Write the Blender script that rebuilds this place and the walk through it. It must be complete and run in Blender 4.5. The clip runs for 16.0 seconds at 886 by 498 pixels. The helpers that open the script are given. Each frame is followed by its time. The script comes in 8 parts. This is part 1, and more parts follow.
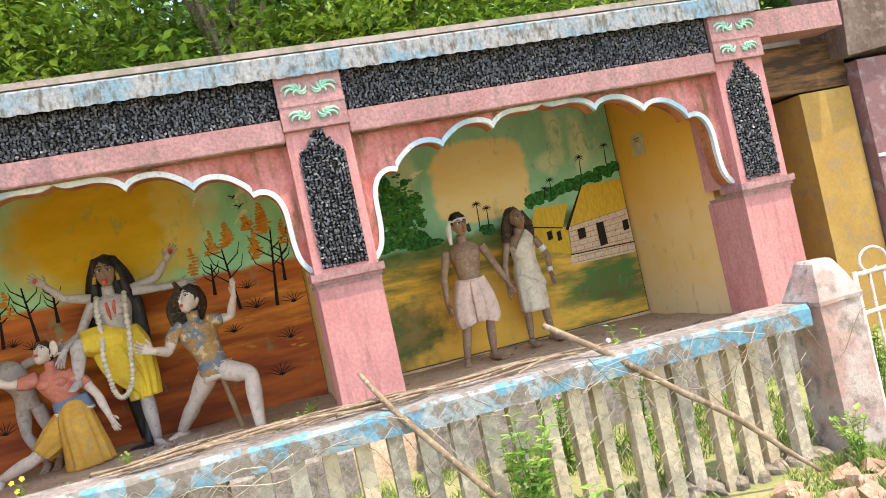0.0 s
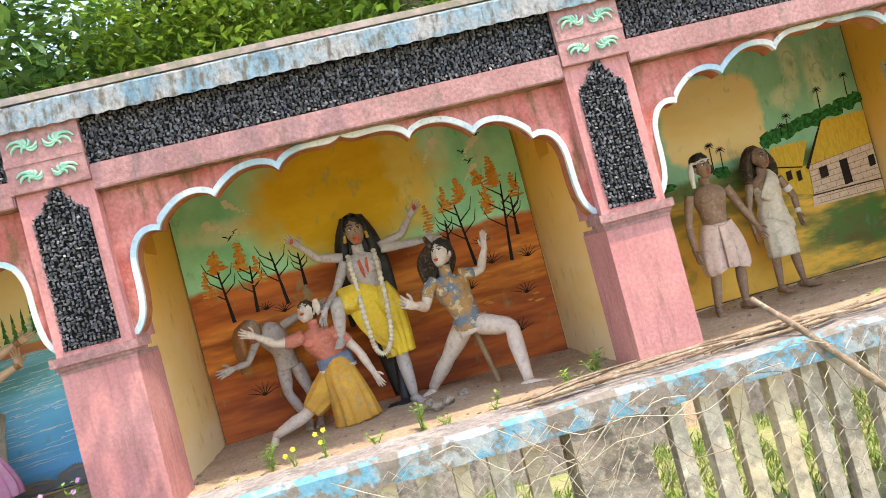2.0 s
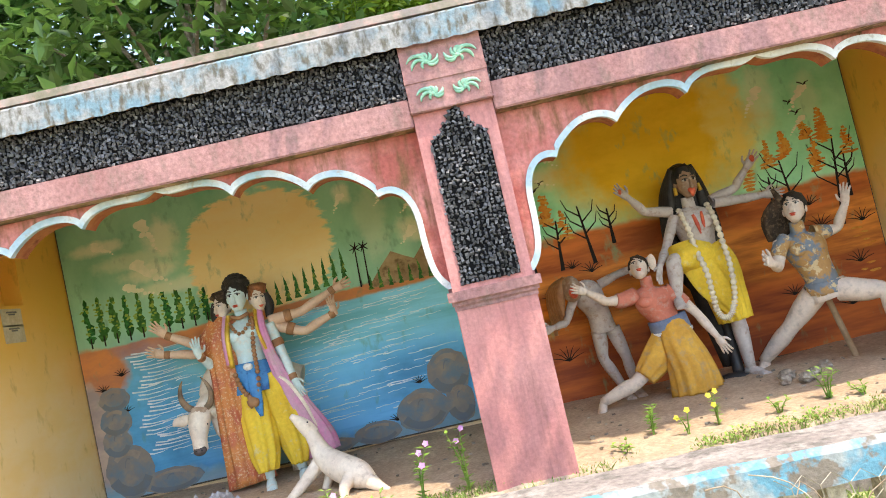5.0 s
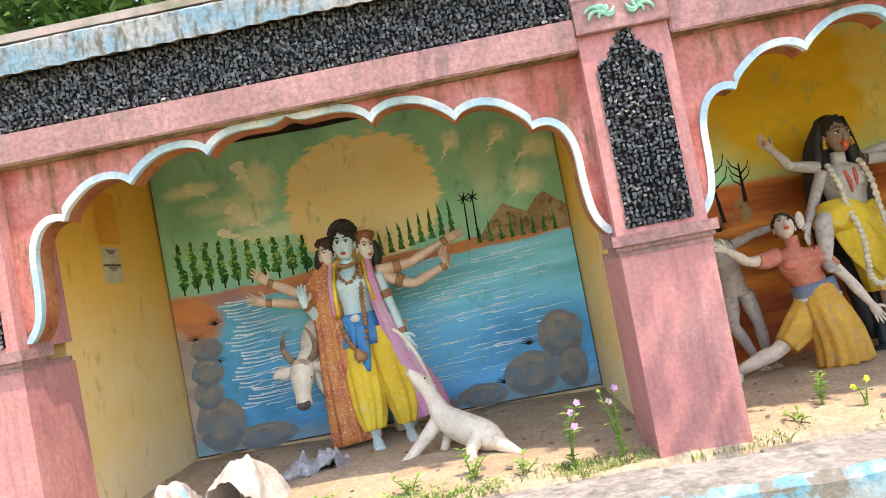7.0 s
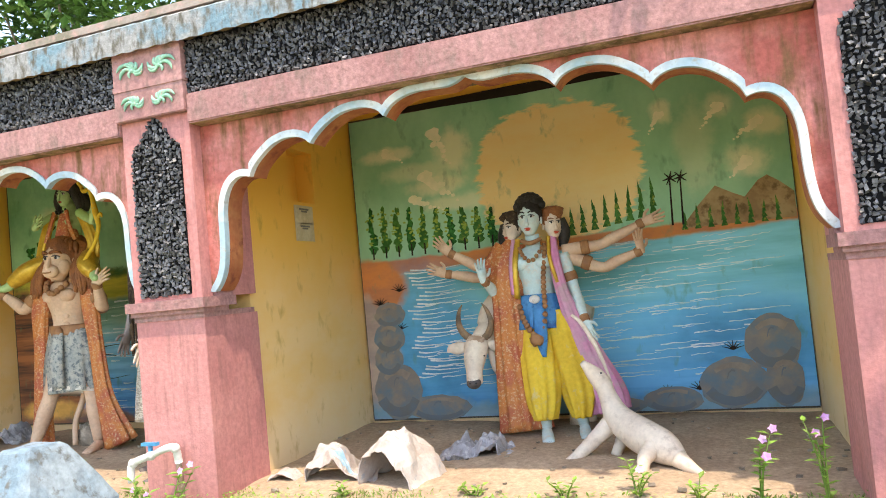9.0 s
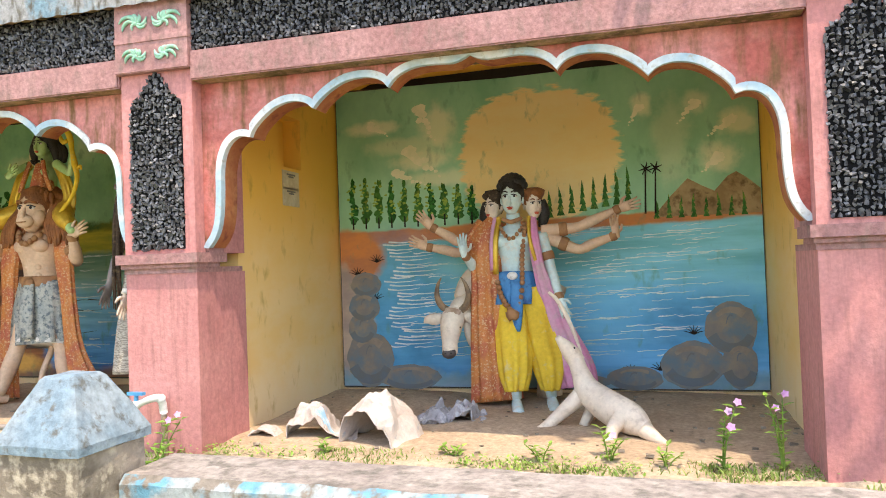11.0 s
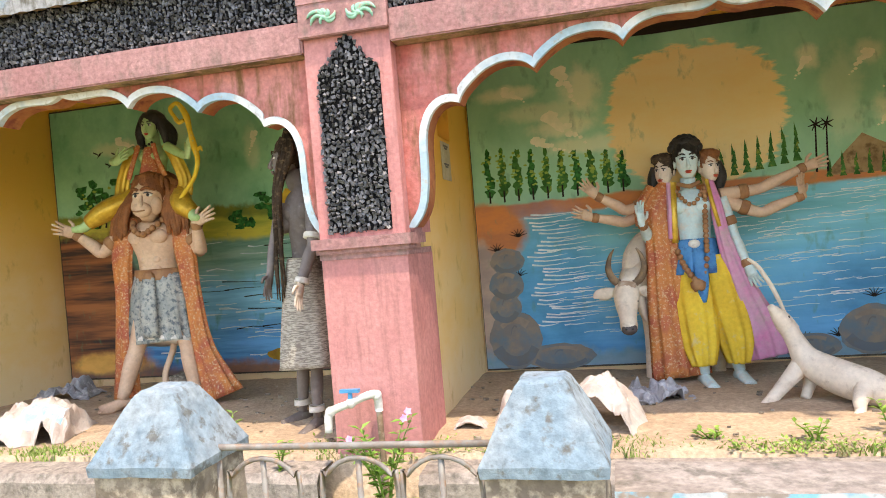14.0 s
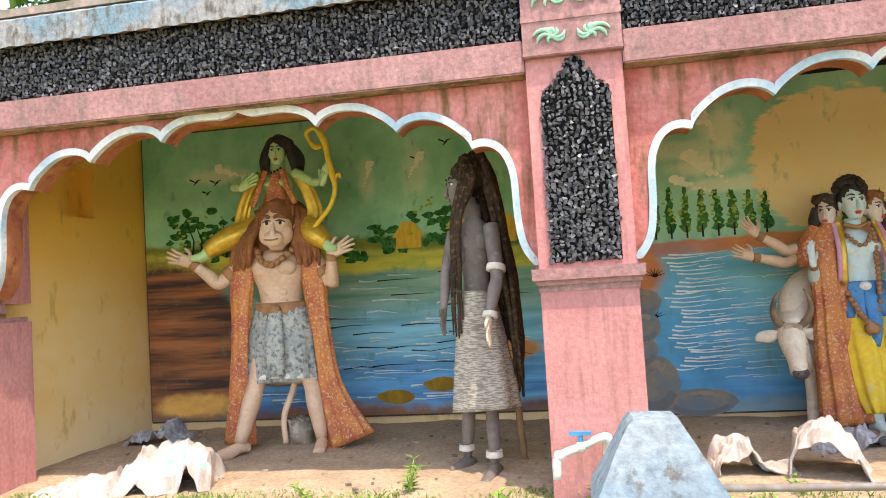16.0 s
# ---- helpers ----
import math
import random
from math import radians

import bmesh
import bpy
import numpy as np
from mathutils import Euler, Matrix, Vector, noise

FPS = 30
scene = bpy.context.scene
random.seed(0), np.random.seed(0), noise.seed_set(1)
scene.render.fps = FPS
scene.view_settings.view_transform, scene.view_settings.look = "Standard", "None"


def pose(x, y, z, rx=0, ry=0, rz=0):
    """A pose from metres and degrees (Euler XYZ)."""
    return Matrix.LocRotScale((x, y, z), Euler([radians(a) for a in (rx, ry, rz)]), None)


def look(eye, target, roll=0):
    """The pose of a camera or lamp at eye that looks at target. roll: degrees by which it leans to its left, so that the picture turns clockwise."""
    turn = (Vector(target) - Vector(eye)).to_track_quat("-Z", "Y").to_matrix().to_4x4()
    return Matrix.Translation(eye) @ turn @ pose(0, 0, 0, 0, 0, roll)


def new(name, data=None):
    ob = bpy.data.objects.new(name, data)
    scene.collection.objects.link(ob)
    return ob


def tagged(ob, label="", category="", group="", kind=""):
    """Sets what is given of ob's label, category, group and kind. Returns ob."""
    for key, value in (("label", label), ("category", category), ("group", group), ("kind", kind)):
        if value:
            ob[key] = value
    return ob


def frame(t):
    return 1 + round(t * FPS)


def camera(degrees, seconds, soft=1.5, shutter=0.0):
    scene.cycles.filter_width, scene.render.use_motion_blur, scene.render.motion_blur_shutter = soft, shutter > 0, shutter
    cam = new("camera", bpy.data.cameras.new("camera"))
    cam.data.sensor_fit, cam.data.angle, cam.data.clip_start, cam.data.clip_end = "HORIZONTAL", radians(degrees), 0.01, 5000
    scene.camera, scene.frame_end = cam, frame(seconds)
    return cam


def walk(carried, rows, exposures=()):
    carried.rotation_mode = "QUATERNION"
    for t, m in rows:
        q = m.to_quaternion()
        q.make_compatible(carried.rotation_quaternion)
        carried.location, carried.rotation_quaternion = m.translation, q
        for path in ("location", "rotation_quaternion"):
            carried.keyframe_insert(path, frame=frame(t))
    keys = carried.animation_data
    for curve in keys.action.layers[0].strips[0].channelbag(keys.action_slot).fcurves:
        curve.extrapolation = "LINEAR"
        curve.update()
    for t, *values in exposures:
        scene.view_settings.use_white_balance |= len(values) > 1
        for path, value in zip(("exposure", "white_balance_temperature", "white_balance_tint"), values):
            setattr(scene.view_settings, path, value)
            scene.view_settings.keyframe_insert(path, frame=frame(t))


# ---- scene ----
cam = camera(62.2, 16.0, 1.0)
PATH = [
    (0, (-0.647, -5.227, 1.368), (-0.137, -3.293, 1.397), -12.3),
    (0.5, (-0.966, -5.078, 1.377), (-0.561, -3.12, 1.345), -13.4),
    (1, (-1.262, -5.007, 1.383), (-0.895, -3.041, 1.391), -11.3),
    (1.5, (-1.59, -4.946, 1.405), (-1.284, -2.969, 1.421), -11.3),
    (2, (-1.89, -4.745, 1.419), (-1.648, -2.76, 1.456), -14.8),
    (2.5, (-2.217, -4.611, 1.429), (-2.068, -2.617, 1.472), -12.4),
    (3, (-2.593, -4.554, 1.456), (-2.417, -2.562, 1.477), -13.4),
    (3.5, (-2.95, -4.463, 1.472), (-2.837, -2.467, 1.553), -14.5),
    (4, (-3.264, -4.348, 1.488), (-3.233, -2.352, 1.594), -15.8),
    (6.3, (-4.315, -3.848, 1.455), (-4.298, -1.851, 1.566), -9.4),
    (6.5, (-4.377, -3.823, 1.457), (-4.379, -1.826, 1.562), -10.2),
    (7, (-4.511, -3.704, 1.422), (-4.583, -1.707, 1.495), -10.8),
    (7.5, (-4.397, -3.431, 1.424), (-4.753, -1.467, 1.549), -8.9),
    (8, (-4.317, -3.307, 1.418), (-4.822, -1.375, 1.52), -7.9),
    (8.5, (-4.308, -3.312, 1.383), (-4.93, -1.414, 1.479), -5.9),
    (9, (-4.318, -3.318, 1.394), (-4.983, -1.434, 1.493), -5.4),
    (11.5, (-4.6, -3.555, 1.33), (-5.117, -1.623, 1.356), -1.8),
    (12, (-4.748, -3.473, 1.34), (-5.248, -1.537, 1.343), -4.4),
    (12.5, (-4.95, -3.382, 1.349), (-5.393, -1.432, 1.319), -6.4),
    (13, (-5.193, -3.422, 1.343), (-5.52, -1.449, 1.367), -4.1),
    (13.5, (-5.537, -3.506, 1.383), (-5.872, -1.536, 1.3), -5.9),
    (14, (-5.86, -3.524, 1.4), (-6.327, -1.58, 1.377), -4.7),
    (14.5, (-6.19, -3.551, 1.402), (-6.665, -1.609, 1.436), -0.9),
    (15, (-6.531, -3.648, 1.395), (-6.938, -1.69, 1.42), -3.2),
    (15.5, (-6.855, -3.632, 1.371), (-7.203, -1.664, 1.446), -3.3),
    (16, (-7.193, -3.556, 1.394), (-7.535, -1.589, 1.5), -3.5),
]
walk(cam, [(t, look(eye, target, roll)) for t, eye, target, roll in PATH], exposures=((0, 2.06, 7800, 12), (4, 2.18, 7700, 11), (7, 2.14, 7700, 10), (9, 2.09, 7800, 11), (12.5, 2.01, 7950, 13), (16, 2.0, 7950, 14)))

# ---- world, sun, exposure ----
world = bpy.data.worlds.new("sky")
scene.world = world
world.use_nodes = True
wn = world.node_tree.nodes
sky = wn.new("ShaderNodeTexSky")
sky.sky_type = 'NISHITA'
sky.sun_disc = False
SUN_DIR = Vector((0.21, -0.315, 1.0)).normalized()
sky.sun_elevation = math.asin(SUN_DIR.z)
sky.sun_rotation = math.atan2(SUN_DIR.x, SUN_DIR.y)
world.node_tree.links.new(sky.outputs[0], wn["Background"].inputs[0])
wn["Background"].inputs[1].default_value = 0.15
sun = new("sun", bpy.data.lights.new("sun", 'SUN'))
sun.data.energy, sun.data.angle, sun.data.color = 1.22, radians(0.6), (1.0, 0.95, 0.86)
sun.matrix_world = look((8.0, -14.0, 30.0), Vector((8.0, -14.0, 30.0)) - SUN_DIR * 10)

# ---- materials ----
def ramp_mix(nt, fac, a, b):
    m = nt.nodes.new("ShaderNodeMix")
    m.data_type = 'RGBA'
    nt.links.new(fac, m.inputs[0])
    for sock, v in ((m.inputs[6], a), (m.inputs[7], b)):
        if hasattr(v, "links"):
            nt.links.new(v, sock)
        else:
            sock.default_value = (*v, 1)
    return m.outputs[2]


def noise_fac(nt, scale, lo, hi, detail=4.0, stretch=(1, 1, 1), seed=0.0):
    tc = nt.nodes.new("ShaderNodeNewGeometry")
    mp = nt.nodes.new("ShaderNodeMapping")
    mp.inputs["Scale"].default_value = stretch
    mp.inputs["Location"].default_value = (seed, seed * 0.7, seed * 1.3)
    nt.links.new(tc.outputs["Position"], mp.inputs[0])
    n = nt.nodes.new("ShaderNodeTexNoise")
    n.inputs["Scale"].default_value, n.inputs["Detail"].default_value, n.inputs["Roughness"].default_value = scale, detail, 0.62
    nt.links.new(mp.outputs[0], n.inputs["Vector"])
    r = nt.nodes.new("ShaderNodeMapRange")
    r.inputs[1].default_value, r.inputs[2].default_value = lo, hi
    nt.links.new(n.outputs[0], r.inputs[0])
    return r.outputs[0]


def mat(name, base, second=None, third=None, s1=3.0, s2=25.0, r=0.75, bump=0.15, bs=60.0, metal=0.0,
        a=(0.42, 0.6), b=(0.52, 0.68), stretch1=(1, 1, 1), stretch2=(1, 1, 1), random_value=0.0, translucent=0.0, detail=4.0, grain=0.1):
    m = bpy.data.materials.new(name)
    m.use_nodes = True
    nt = m.node_tree
    p = nt.nodes["Principled BSDF"]
    p.inputs["Roughness"].default_value, p.inputs["Metallic"].default_value = r, metal
    p.inputs["Specular IOR Level"].default_value = 0.18 if r > 0.7 else 0.4
    col = None
    c2 = second or tuple(c * 0.8 for c in base)
    f1 = noise_fac(nt, s1, a[0], a[1], detail, stretch1, 3.1)
    col = ramp_mix(nt, f1, base, c2)
    if third:
        f2 = noise_fac(nt, s2, b[0], b[1], detail, stretch2, 7.7)
        col = ramp_mix(nt, f2, col, third)
    if bump and grain:
        g = nt.nodes.new("ShaderNodeHueSaturation")
        gn = noise_fac(nt, 38.0, 0.3, 0.7, 8.0, (1, 1, 1), 15.3)
        gr = nt.nodes.new("ShaderNodeMapRange")
        gr.inputs[3].default_value, gr.inputs[4].default_value = 1 - grain, 1 + grain
        nt.links.new(gn, gr.inputs[0])
        nt.links.new(gr.outputs[0], g.inputs["Value"])
        nt.links.new(col, g.inputs["Color"])
        col = g.outputs[0]
    if random_value:
        oi = nt.nodes.new("ShaderNodeNewGeometry")
        hs = nt.nodes.new("ShaderNodeHueSaturation")
        mr = nt.nodes.new("ShaderNodeMapRange")
        mr.inputs[3].default_value, mr.inputs[4].default_value = 1 - random_value, 1 + random_value
        nt.links.new(oi.outputs["Random Per Island"], mr.inputs[0])
        nt.links.new(mr.outputs[0], hs.inputs["Value"])
        nt.links.new(col, hs.inputs["Color"])
        col = hs.outputs[0]
    nt.links.new(col, p.inputs["Base Color"])
    if bump:
        bf = noise_fac(nt, bs, 0.0, 1.0, 3.0, (1, 1, 1), 1.3)
        bn = nt.nodes.new("ShaderNodeBump")
        bn.inputs["Strength"].default_value, bn.inputs["Distance"].default_value = bump, 0.01
        nt.links.new(bf, bn.inputs["Height"])
        nt.links.new(bn.outputs[0], p.inputs["Normal"])
    if translucent:
        tr = nt.nodes.new("ShaderNodeBsdfTranslucent")
        nt.links.new(col, tr.inputs[0])
        mx = nt.nodes.new("ShaderNodeMixShader")
        mx.inputs[0].default_value = translucent
        out = nt.nodes["Material Output"]
        nt.links.new(p.outputs[0], mx.inputs[1])
        nt.links.new(tr.outputs[0], mx.inputs[2])
        nt.links.new(mx.outputs[0], out.inputs[0])
    return m


PINK = mat("pink_limewash", (0.57, 0.262, 0.247), (0.49, 0.2, 0.195), (0.37, 0.165, 0.155), s1=2.2, s2=9, a=(0.38, 0.66), b=(0.5, 0.74), stretch2=(3, 3, 0.35), bump=0.3, bs=45, grain=0.16, detail=7.0)
PINK_LIGHT = mat("pink_faded", (0.41, 0.225, 0.217), (0.33, 0.165, 0.16), (0.24, 0.155, 0.14), s1=2.6, s2=7, a=(0.36, 0.64), b=(0.5, 0.7), stretch2=(2, 2, 0.8), bump=0.4, bs=50, grain=0.3, detail=8.0)
PINK_STAIN = mat("pink_stained", (0.57, 0.235, 0.215), (0.42, 0.115, 0.095), (0.19, 0.1, 0.05), s1=2.6, s2=5, a=(0.38, 0.6), b=(0.47, 0.66), stretch2=(2.6, 2, 0.6), bump=0.3, grain=0.22, detail=7.0)
RUST = mat("rust_red_wash", (0.36, 0.12, 0.055), (0.44, 0.18, 0.075), (0.24, 0.07, 0.045), s1=6, s2=12, bump=0.2)
YELLOW = mat("yellow_limewash", (0.8, 0.56, 0.2), (0.76, 0.5, 0.16), (0.64, 0.44, 0.2), s1=1.6, s2=7, b=(0.56, 0.8), stretch2=(1.5, 1.5, 0.5), bump=0.12)
BAND = mat("white_blue_edge", (0.66, 0.68, 0.68), (0.36, 0.5, 0.58), (0.4, 0.38, 0.33), s1=1.6, s2=26, a=(0.46, 0.56), b=(0.56, 0.72), bump=0.15)
CORNICE = mat("weathered_blue_white", (0.3, 0.3, 0.3), (0.17, 0.27, 0.33), (0.13, 0.12, 0.1), s1=4, s2=10, b=(0.48, 0.62), stretch2=(2.2, 1, 0.9), a=(0.44, 0.58), bump=0.4, grain=0.3, detail=7.0)
ROOF = mat("mossy_roof_concrete", (0.36, 0.3, 0.27), (0.22, 0.2, 0.15), (0.46, 0.3, 0.27), s1=4, s2=15, bump=0.4)
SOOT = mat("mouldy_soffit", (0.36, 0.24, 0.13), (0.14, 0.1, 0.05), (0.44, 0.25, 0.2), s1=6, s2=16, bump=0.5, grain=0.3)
BLACK = mat("black_stone_chip", (0.06, 0.061, 0.068), (0.13, 0.13, 0.14), s1=30, r=0.42, bump=0.2, random_value=0.7)
BLACKBED = mat("black_mortar", (0.006, 0.006, 0.007), s1=20, r=0.9, bump=0.3)
GREENP = mat("sea_green_paint", (0.22, 0.46, 0.34), (0.32, 0.56, 0.43), (0.5, 0.35, 0.3), s1=20, s2=40, b=(0.58, 0.7), bump=0.1)
CEIL = mat("cream_ceiling_limewash", (0.72, 0.62, 0.42), (0.64, 0.52, 0.34), s1=3, bump=0.1)
SAND = mat("dry_sand", (0.47, 0.355, 0.25), (0.39, 0.285, 0.2), (0.3, 0.225, 0.16), s1=4, s2=30, b=(0.55, 0.75), r=0.95, bump=0.7, bs=35, grain=0.25)
SOIL = mat("grassy_soil", (0.32, 0.31, 0.15), (0.22, 0.27, 0.085), (0.39, 0.33, 0.2), s1=3, s2=20, r=0.95, bump=0.6, bs=25)
# bright tone chosen to throw sunlight into the dim bays
BOUNCE_GROUND = mat("pale_bounce_ground", (0.45, 0.38, 0.3), (0.38, 0.315, 0.245), (0.3, 0.255, 0.2), s1=2, s2=14, b=(0.52, 0.7), r=0.95, bump=0.5, grain=0.25)
CONCRETE = mat("bleached_concrete", (0.33, 0.285, 0.25), (0.25, 0.21, 0.185), (0.17, 0.15, 0.13), s1=5, s2=16, b=(0.5, 0.66), r=0.9, bump=0.5, grain=0.3)
OLDCON = mat("dark_mouldy_concrete", (0.3, 0.25, 0.2), (0.16, 0.13, 0.1), (0.42, 0.36, 0.28), s1=6, s2=24, b=(0.5, 0.65), r=0.9, bump=0.5)
SLAT = mat("grey_concrete_slat", (0.5, 0.43, 0.34), (0.32, 0.27, 0.21), (0.6, 0.53, 0.42), s1=7, s2=20, b=(0.5, 0.65), r=0.9, bump=0.4)
PALE = mat("cream_concrete_slat", (0.62, 0.52, 0.36), (0.5, 0.4, 0.28), (0.32, 0.27, 0.2), s1=6, s2=20, r=0.9, bump=0.3)
BLUEPEEL = mat("peeling_blue_paint", (0.12, 0.29, 0.38), (0.3, 0.33, 0.33), (0.2, 0.17, 0.14), s1=6, s2=9, a=(0.46, 0.56), b=(0.5, 0.56), bump=0.4, grain=0.25)
BLUECAP = mat("pale_blue_limewash", (0.175, 0.245, 0.295), (0.235, 0.28, 0.305), (0.13, 0.135, 0.13), s1=4, s2=24, b=(0.55, 0.66), r=0.9, bump=0.45, grain=0.3)
STEEL = mat("grey_painted_steel", (0.24, 0.23, 0.21), (0.19, 0.16, 0.14), (0.26, 0.16, 0.1), s1=20, s2=40, r=0.5, bump=0.1)
WIRE = mat("galvanised_wire", (0.5, 0.44, 0.34), (0.36, 0.29, 0.21), s1=20, r=0.5, bump=0, metal=0.4)
WOOD = mat("weathered_branch", (0.29, 0.21, 0.14), (0.19, 0.13, 0.085), (0.4, 0.32, 0.24), s1=8, s2=30, r=0.9, bump=0.4)
BARK = mat("tree_bark", (0.22, 0.18, 0.13), (0.13, 0.1, 0.07), (0.32, 0.28, 0.22), s1=5, s2=20, r=0.95, bump=0.8, bs=20)
LEAF = mat("bright_leaf", (0.13, 0.25, 0.03), (0.2, 0.3, 0.04), s1=1.2, r=0.45, bump=0, random_value=0.45, translucent=0.35)
LEAF_DARK = mat("deep_green_leaf", (0.05, 0.13, 0.03), (0.1, 0.19, 0.04), s1=1.0, r=0.4, bump=0, random_value=0.5, translucent=0.25)
GRASS = mat("grass_blade", (0.2, 0.32, 0.07), (0.28, 0.36, 0.1), (0.38, 0.36, 0.18), s1=2, s2=12, r=0.7, bump=0, random_value=0.4, translucent=0.3)
WEED = mat("weed_leaf", (0.2, 0.36, 0.06), (0.28, 0.42, 0.09), s1=8, r=0.5, bump=0, random_value=0.35, translucent=0.3)
PETAL = mat("mauve_petal", (0.66, 0.3, 0.62), (0.75, 0.45, 0.7), s1=20, r=0.6, bump=0, translucent=0.2)
YPETAL = mat("yellow_petal", (0.75, 0.6, 0.05), (0.65, 0.5, 0.05), s1=20, r=0.6, bump=0)
SACK = mat("woven_plastic_sack", (0.5, 0.45, 0.42), (0.43, 0.35, 0.31), (0.32, 0.34, 0.37), s1=5, s2=25, b=(0.58, 0.72), r=0.6, bump=0.3, bs=90)
SACKGREY = mat("dirty_grey_sack", (0.4, 0.4, 0.43), (0.28, 0.27, 0.28), (0.56, 0.55, 0.55), s1=6, s2=20, r=0.6, bump=0.3)
BLUEINK = mat("faded_blue_print", (0.3, 0.5, 0.66), (0.5, 0.6, 0.66), s1=20, bump=0)
PVC = mat("white_pvc", (0.75, 0.75, 0.72), (0.6, 0.58, 0.54), s1=12, r=0.4, bump=0.05)
BLUEPL = mat("blue_plastic", (0.06, 0.32, 0.6), s1=12, r=0.35, bump=0)
PAPER = mat("old_paper_notice", (0.62, 0.54, 0.38), (0.55, 0.46, 0.3), s1=10, bump=0.05)
INK = mat("ink", (0.2, 0.18, 0.16), s1=30, bump=0)
BRICK = mat("broken_brick", (0.5, 0.3, 0.2), (0.4, 0.22, 0.15), (0.6, 0.46, 0.36), s1=9, s2=30, r=0.95, bump=0.5)
STONE = mat("brown_rubble_wall", (0.11, 0.075, 0.06), (0.17, 0.12, 0.1), (0.22, 0.17, 0.15), s1=3, s2=12, r=0.95, bump=0.6, bs=15)
MAUVEWALL = mat("mauve_wall", (0.28, 0.14, 0.14), (0.21, 0.11, 0.11), (0.3, 0.24, 0.25), s1=1.5, s2=7, bump=0.25)
RECESS = mat("grey_recess_plaster", (0.2, 0.175, 0.15), (0.14, 0.12, 0.1), s1=3, bump=0.2)
PIERY = mat("dull_yellow_limewash", (0.4, 0.25, 0.075), (0.36, 0.21, 0.06), (0.3, 0.2, 0.1), s1=2, s2=8, bump=0.15)
TAR = mat("sooty_beam", (0.05, 0.03, 0.018), (0.2, 0.1, 0.04), s1=4, stretch1=(0.4, 1, 3), bump=0.4)


# ---- mesh helpers ----
def box(bm, x0, x1, y0, y1, z0, z1, mi=0):
    vs = [bm.verts.new((x, y, z)) for z in (z0, z1) for y in (y0, y1) for x in (x0, x1)]
    for f in ((0, 2, 3, 1), (4, 5, 7, 6), (0, 1, 5, 4), (2, 6, 7, 3), (0, 4, 6, 2), (1, 3, 7, 5)):
        bm.faces.new([vs[i] for i in f]).material_index = mi
    return vs


def soften(bm, w=0.01, seg=2):
    sharp = [e for e in bm.edges if len(e.link_faces) == 2 and e.calc_face_angle(0) > 0.6]
    bmesh.ops.bevel(bm, geom=sharp, offset=w, segments=seg, affect='EDGES', clamp_overlap=True)


def mesh_of(name, bm, mats, smooth=False):
    me = bpy.data.meshes.new(name)
    bm.normal_update()
    bm.to_mesh(me)
    bm.free()
    for m in mats if isinstance(mats, (list, tuple)) else [mats]:
        me.materials.append(m)
    if smooth:
        me.polygons.foreach_set("use_smooth", [True] * len(me.polygons))
    return me


def thing(name, bm, mats, label="", category="", group="", kind="", smooth=False, at=None):
    ob = new(name, mesh_of(name, bm, mats, smooth))
    if at is not None:
        ob.matrix_basis = at
    return tagged(ob, label, category, group, kind)


def empty(name, label="", category="", group="", kind="", at=(0, 0, 0)):
    ob = new(name)
    ob.location = at
    ob.empty_display_size = 0.1
    return tagged(ob, label, category, group, kind)


def part(name, bm, mats, parent, label="", smooth=False, kind=""):
    ob = new(name, mesh_of(name, bm, mats, smooth))
    ob.parent = parent
    return tagged(ob, label, "", "", kind)


def smooth_path(pts, n=4):
    out = []
    P = [Vector(p) for p in pts]
    for i in range(len(P) - 1):
        p0, p1, p2, p3 = P[max(i - 1, 0)], P[i], P[i + 1], P[min(i + 2, len(P) - 1)]
        for k in range(n):
            t = k / n
            out.append(0.5 * ((2 * p1) + (p2 - p0) * t + (2 * p0 - 5 * p1 + 4 * p2 - p3) * t * t + (3 * p1 - p0 - 3 * p2 + p3) * t ** 3))
    out.append(P[-1])
    return out


def tube(bm, pts, radii, mi=0, seg=12, n=4, fold=0, amp=0.0, ref=(0, 1, 0), open_end=False, phase=0.0):
    """A lofted limb through pts; a radius is a number or (across, deep)."""
    C = smooth_path(pts, n)
    R = smooth_path([((q, q, 0) if not isinstance(q, tuple) else (q[0], q[1], 0)) for q in radii], n)
    rings = []
    side = None
    for i, c in enumerate(C):
        t = (C[min(i + 1, len(C) - 1)] - C[max(i - 1, 0)])
        t = t.normalized() if t.length > 1e-6 else Vector((0, 0, 1))
        rf = Vector(ref)
        if abs(t.dot(rf)) > 0.92:
            rf = Vector((0, 0, 1)) if abs(t.z) < 0.9 else Vector((1, 0, 0))
        s = t.cross(rf).normalized()
        if side is not None and s.dot(side) < 0:
            s = -s
        side = s
        d = s.cross(t).normalized()
        ring = []
        f = i / (len(C) - 1)
        for k in range(seg):
            th = 2 * math.pi * k / seg
            g = 1 + amp * f * math.sin(fold * th + phase + f * 1.5) if fold else 1
            ring.append(bm.verts.new(c + s * (R[i].x * g * math.cos(th)) + d * (R[i].y * g * math.sin(th))))
        rings.append(ring)
    for a, b in zip(rings, rings[1:]):
        for k in range(seg):
            bm.faces.new((a[k], a[(k + 1) % seg], b[(k + 1) % seg], b[k])).material_index = mi
    for ring, c in ((rings[0], C[0]), (rings[-1], C[-1])):
        if open_end and ring is rings[-1]:
            continue
        v = bm.verts.new(c)
        for k in range(seg):
            bm.faces.new((ring[k], ring[(k + 1) % seg], v)).material_index = mi


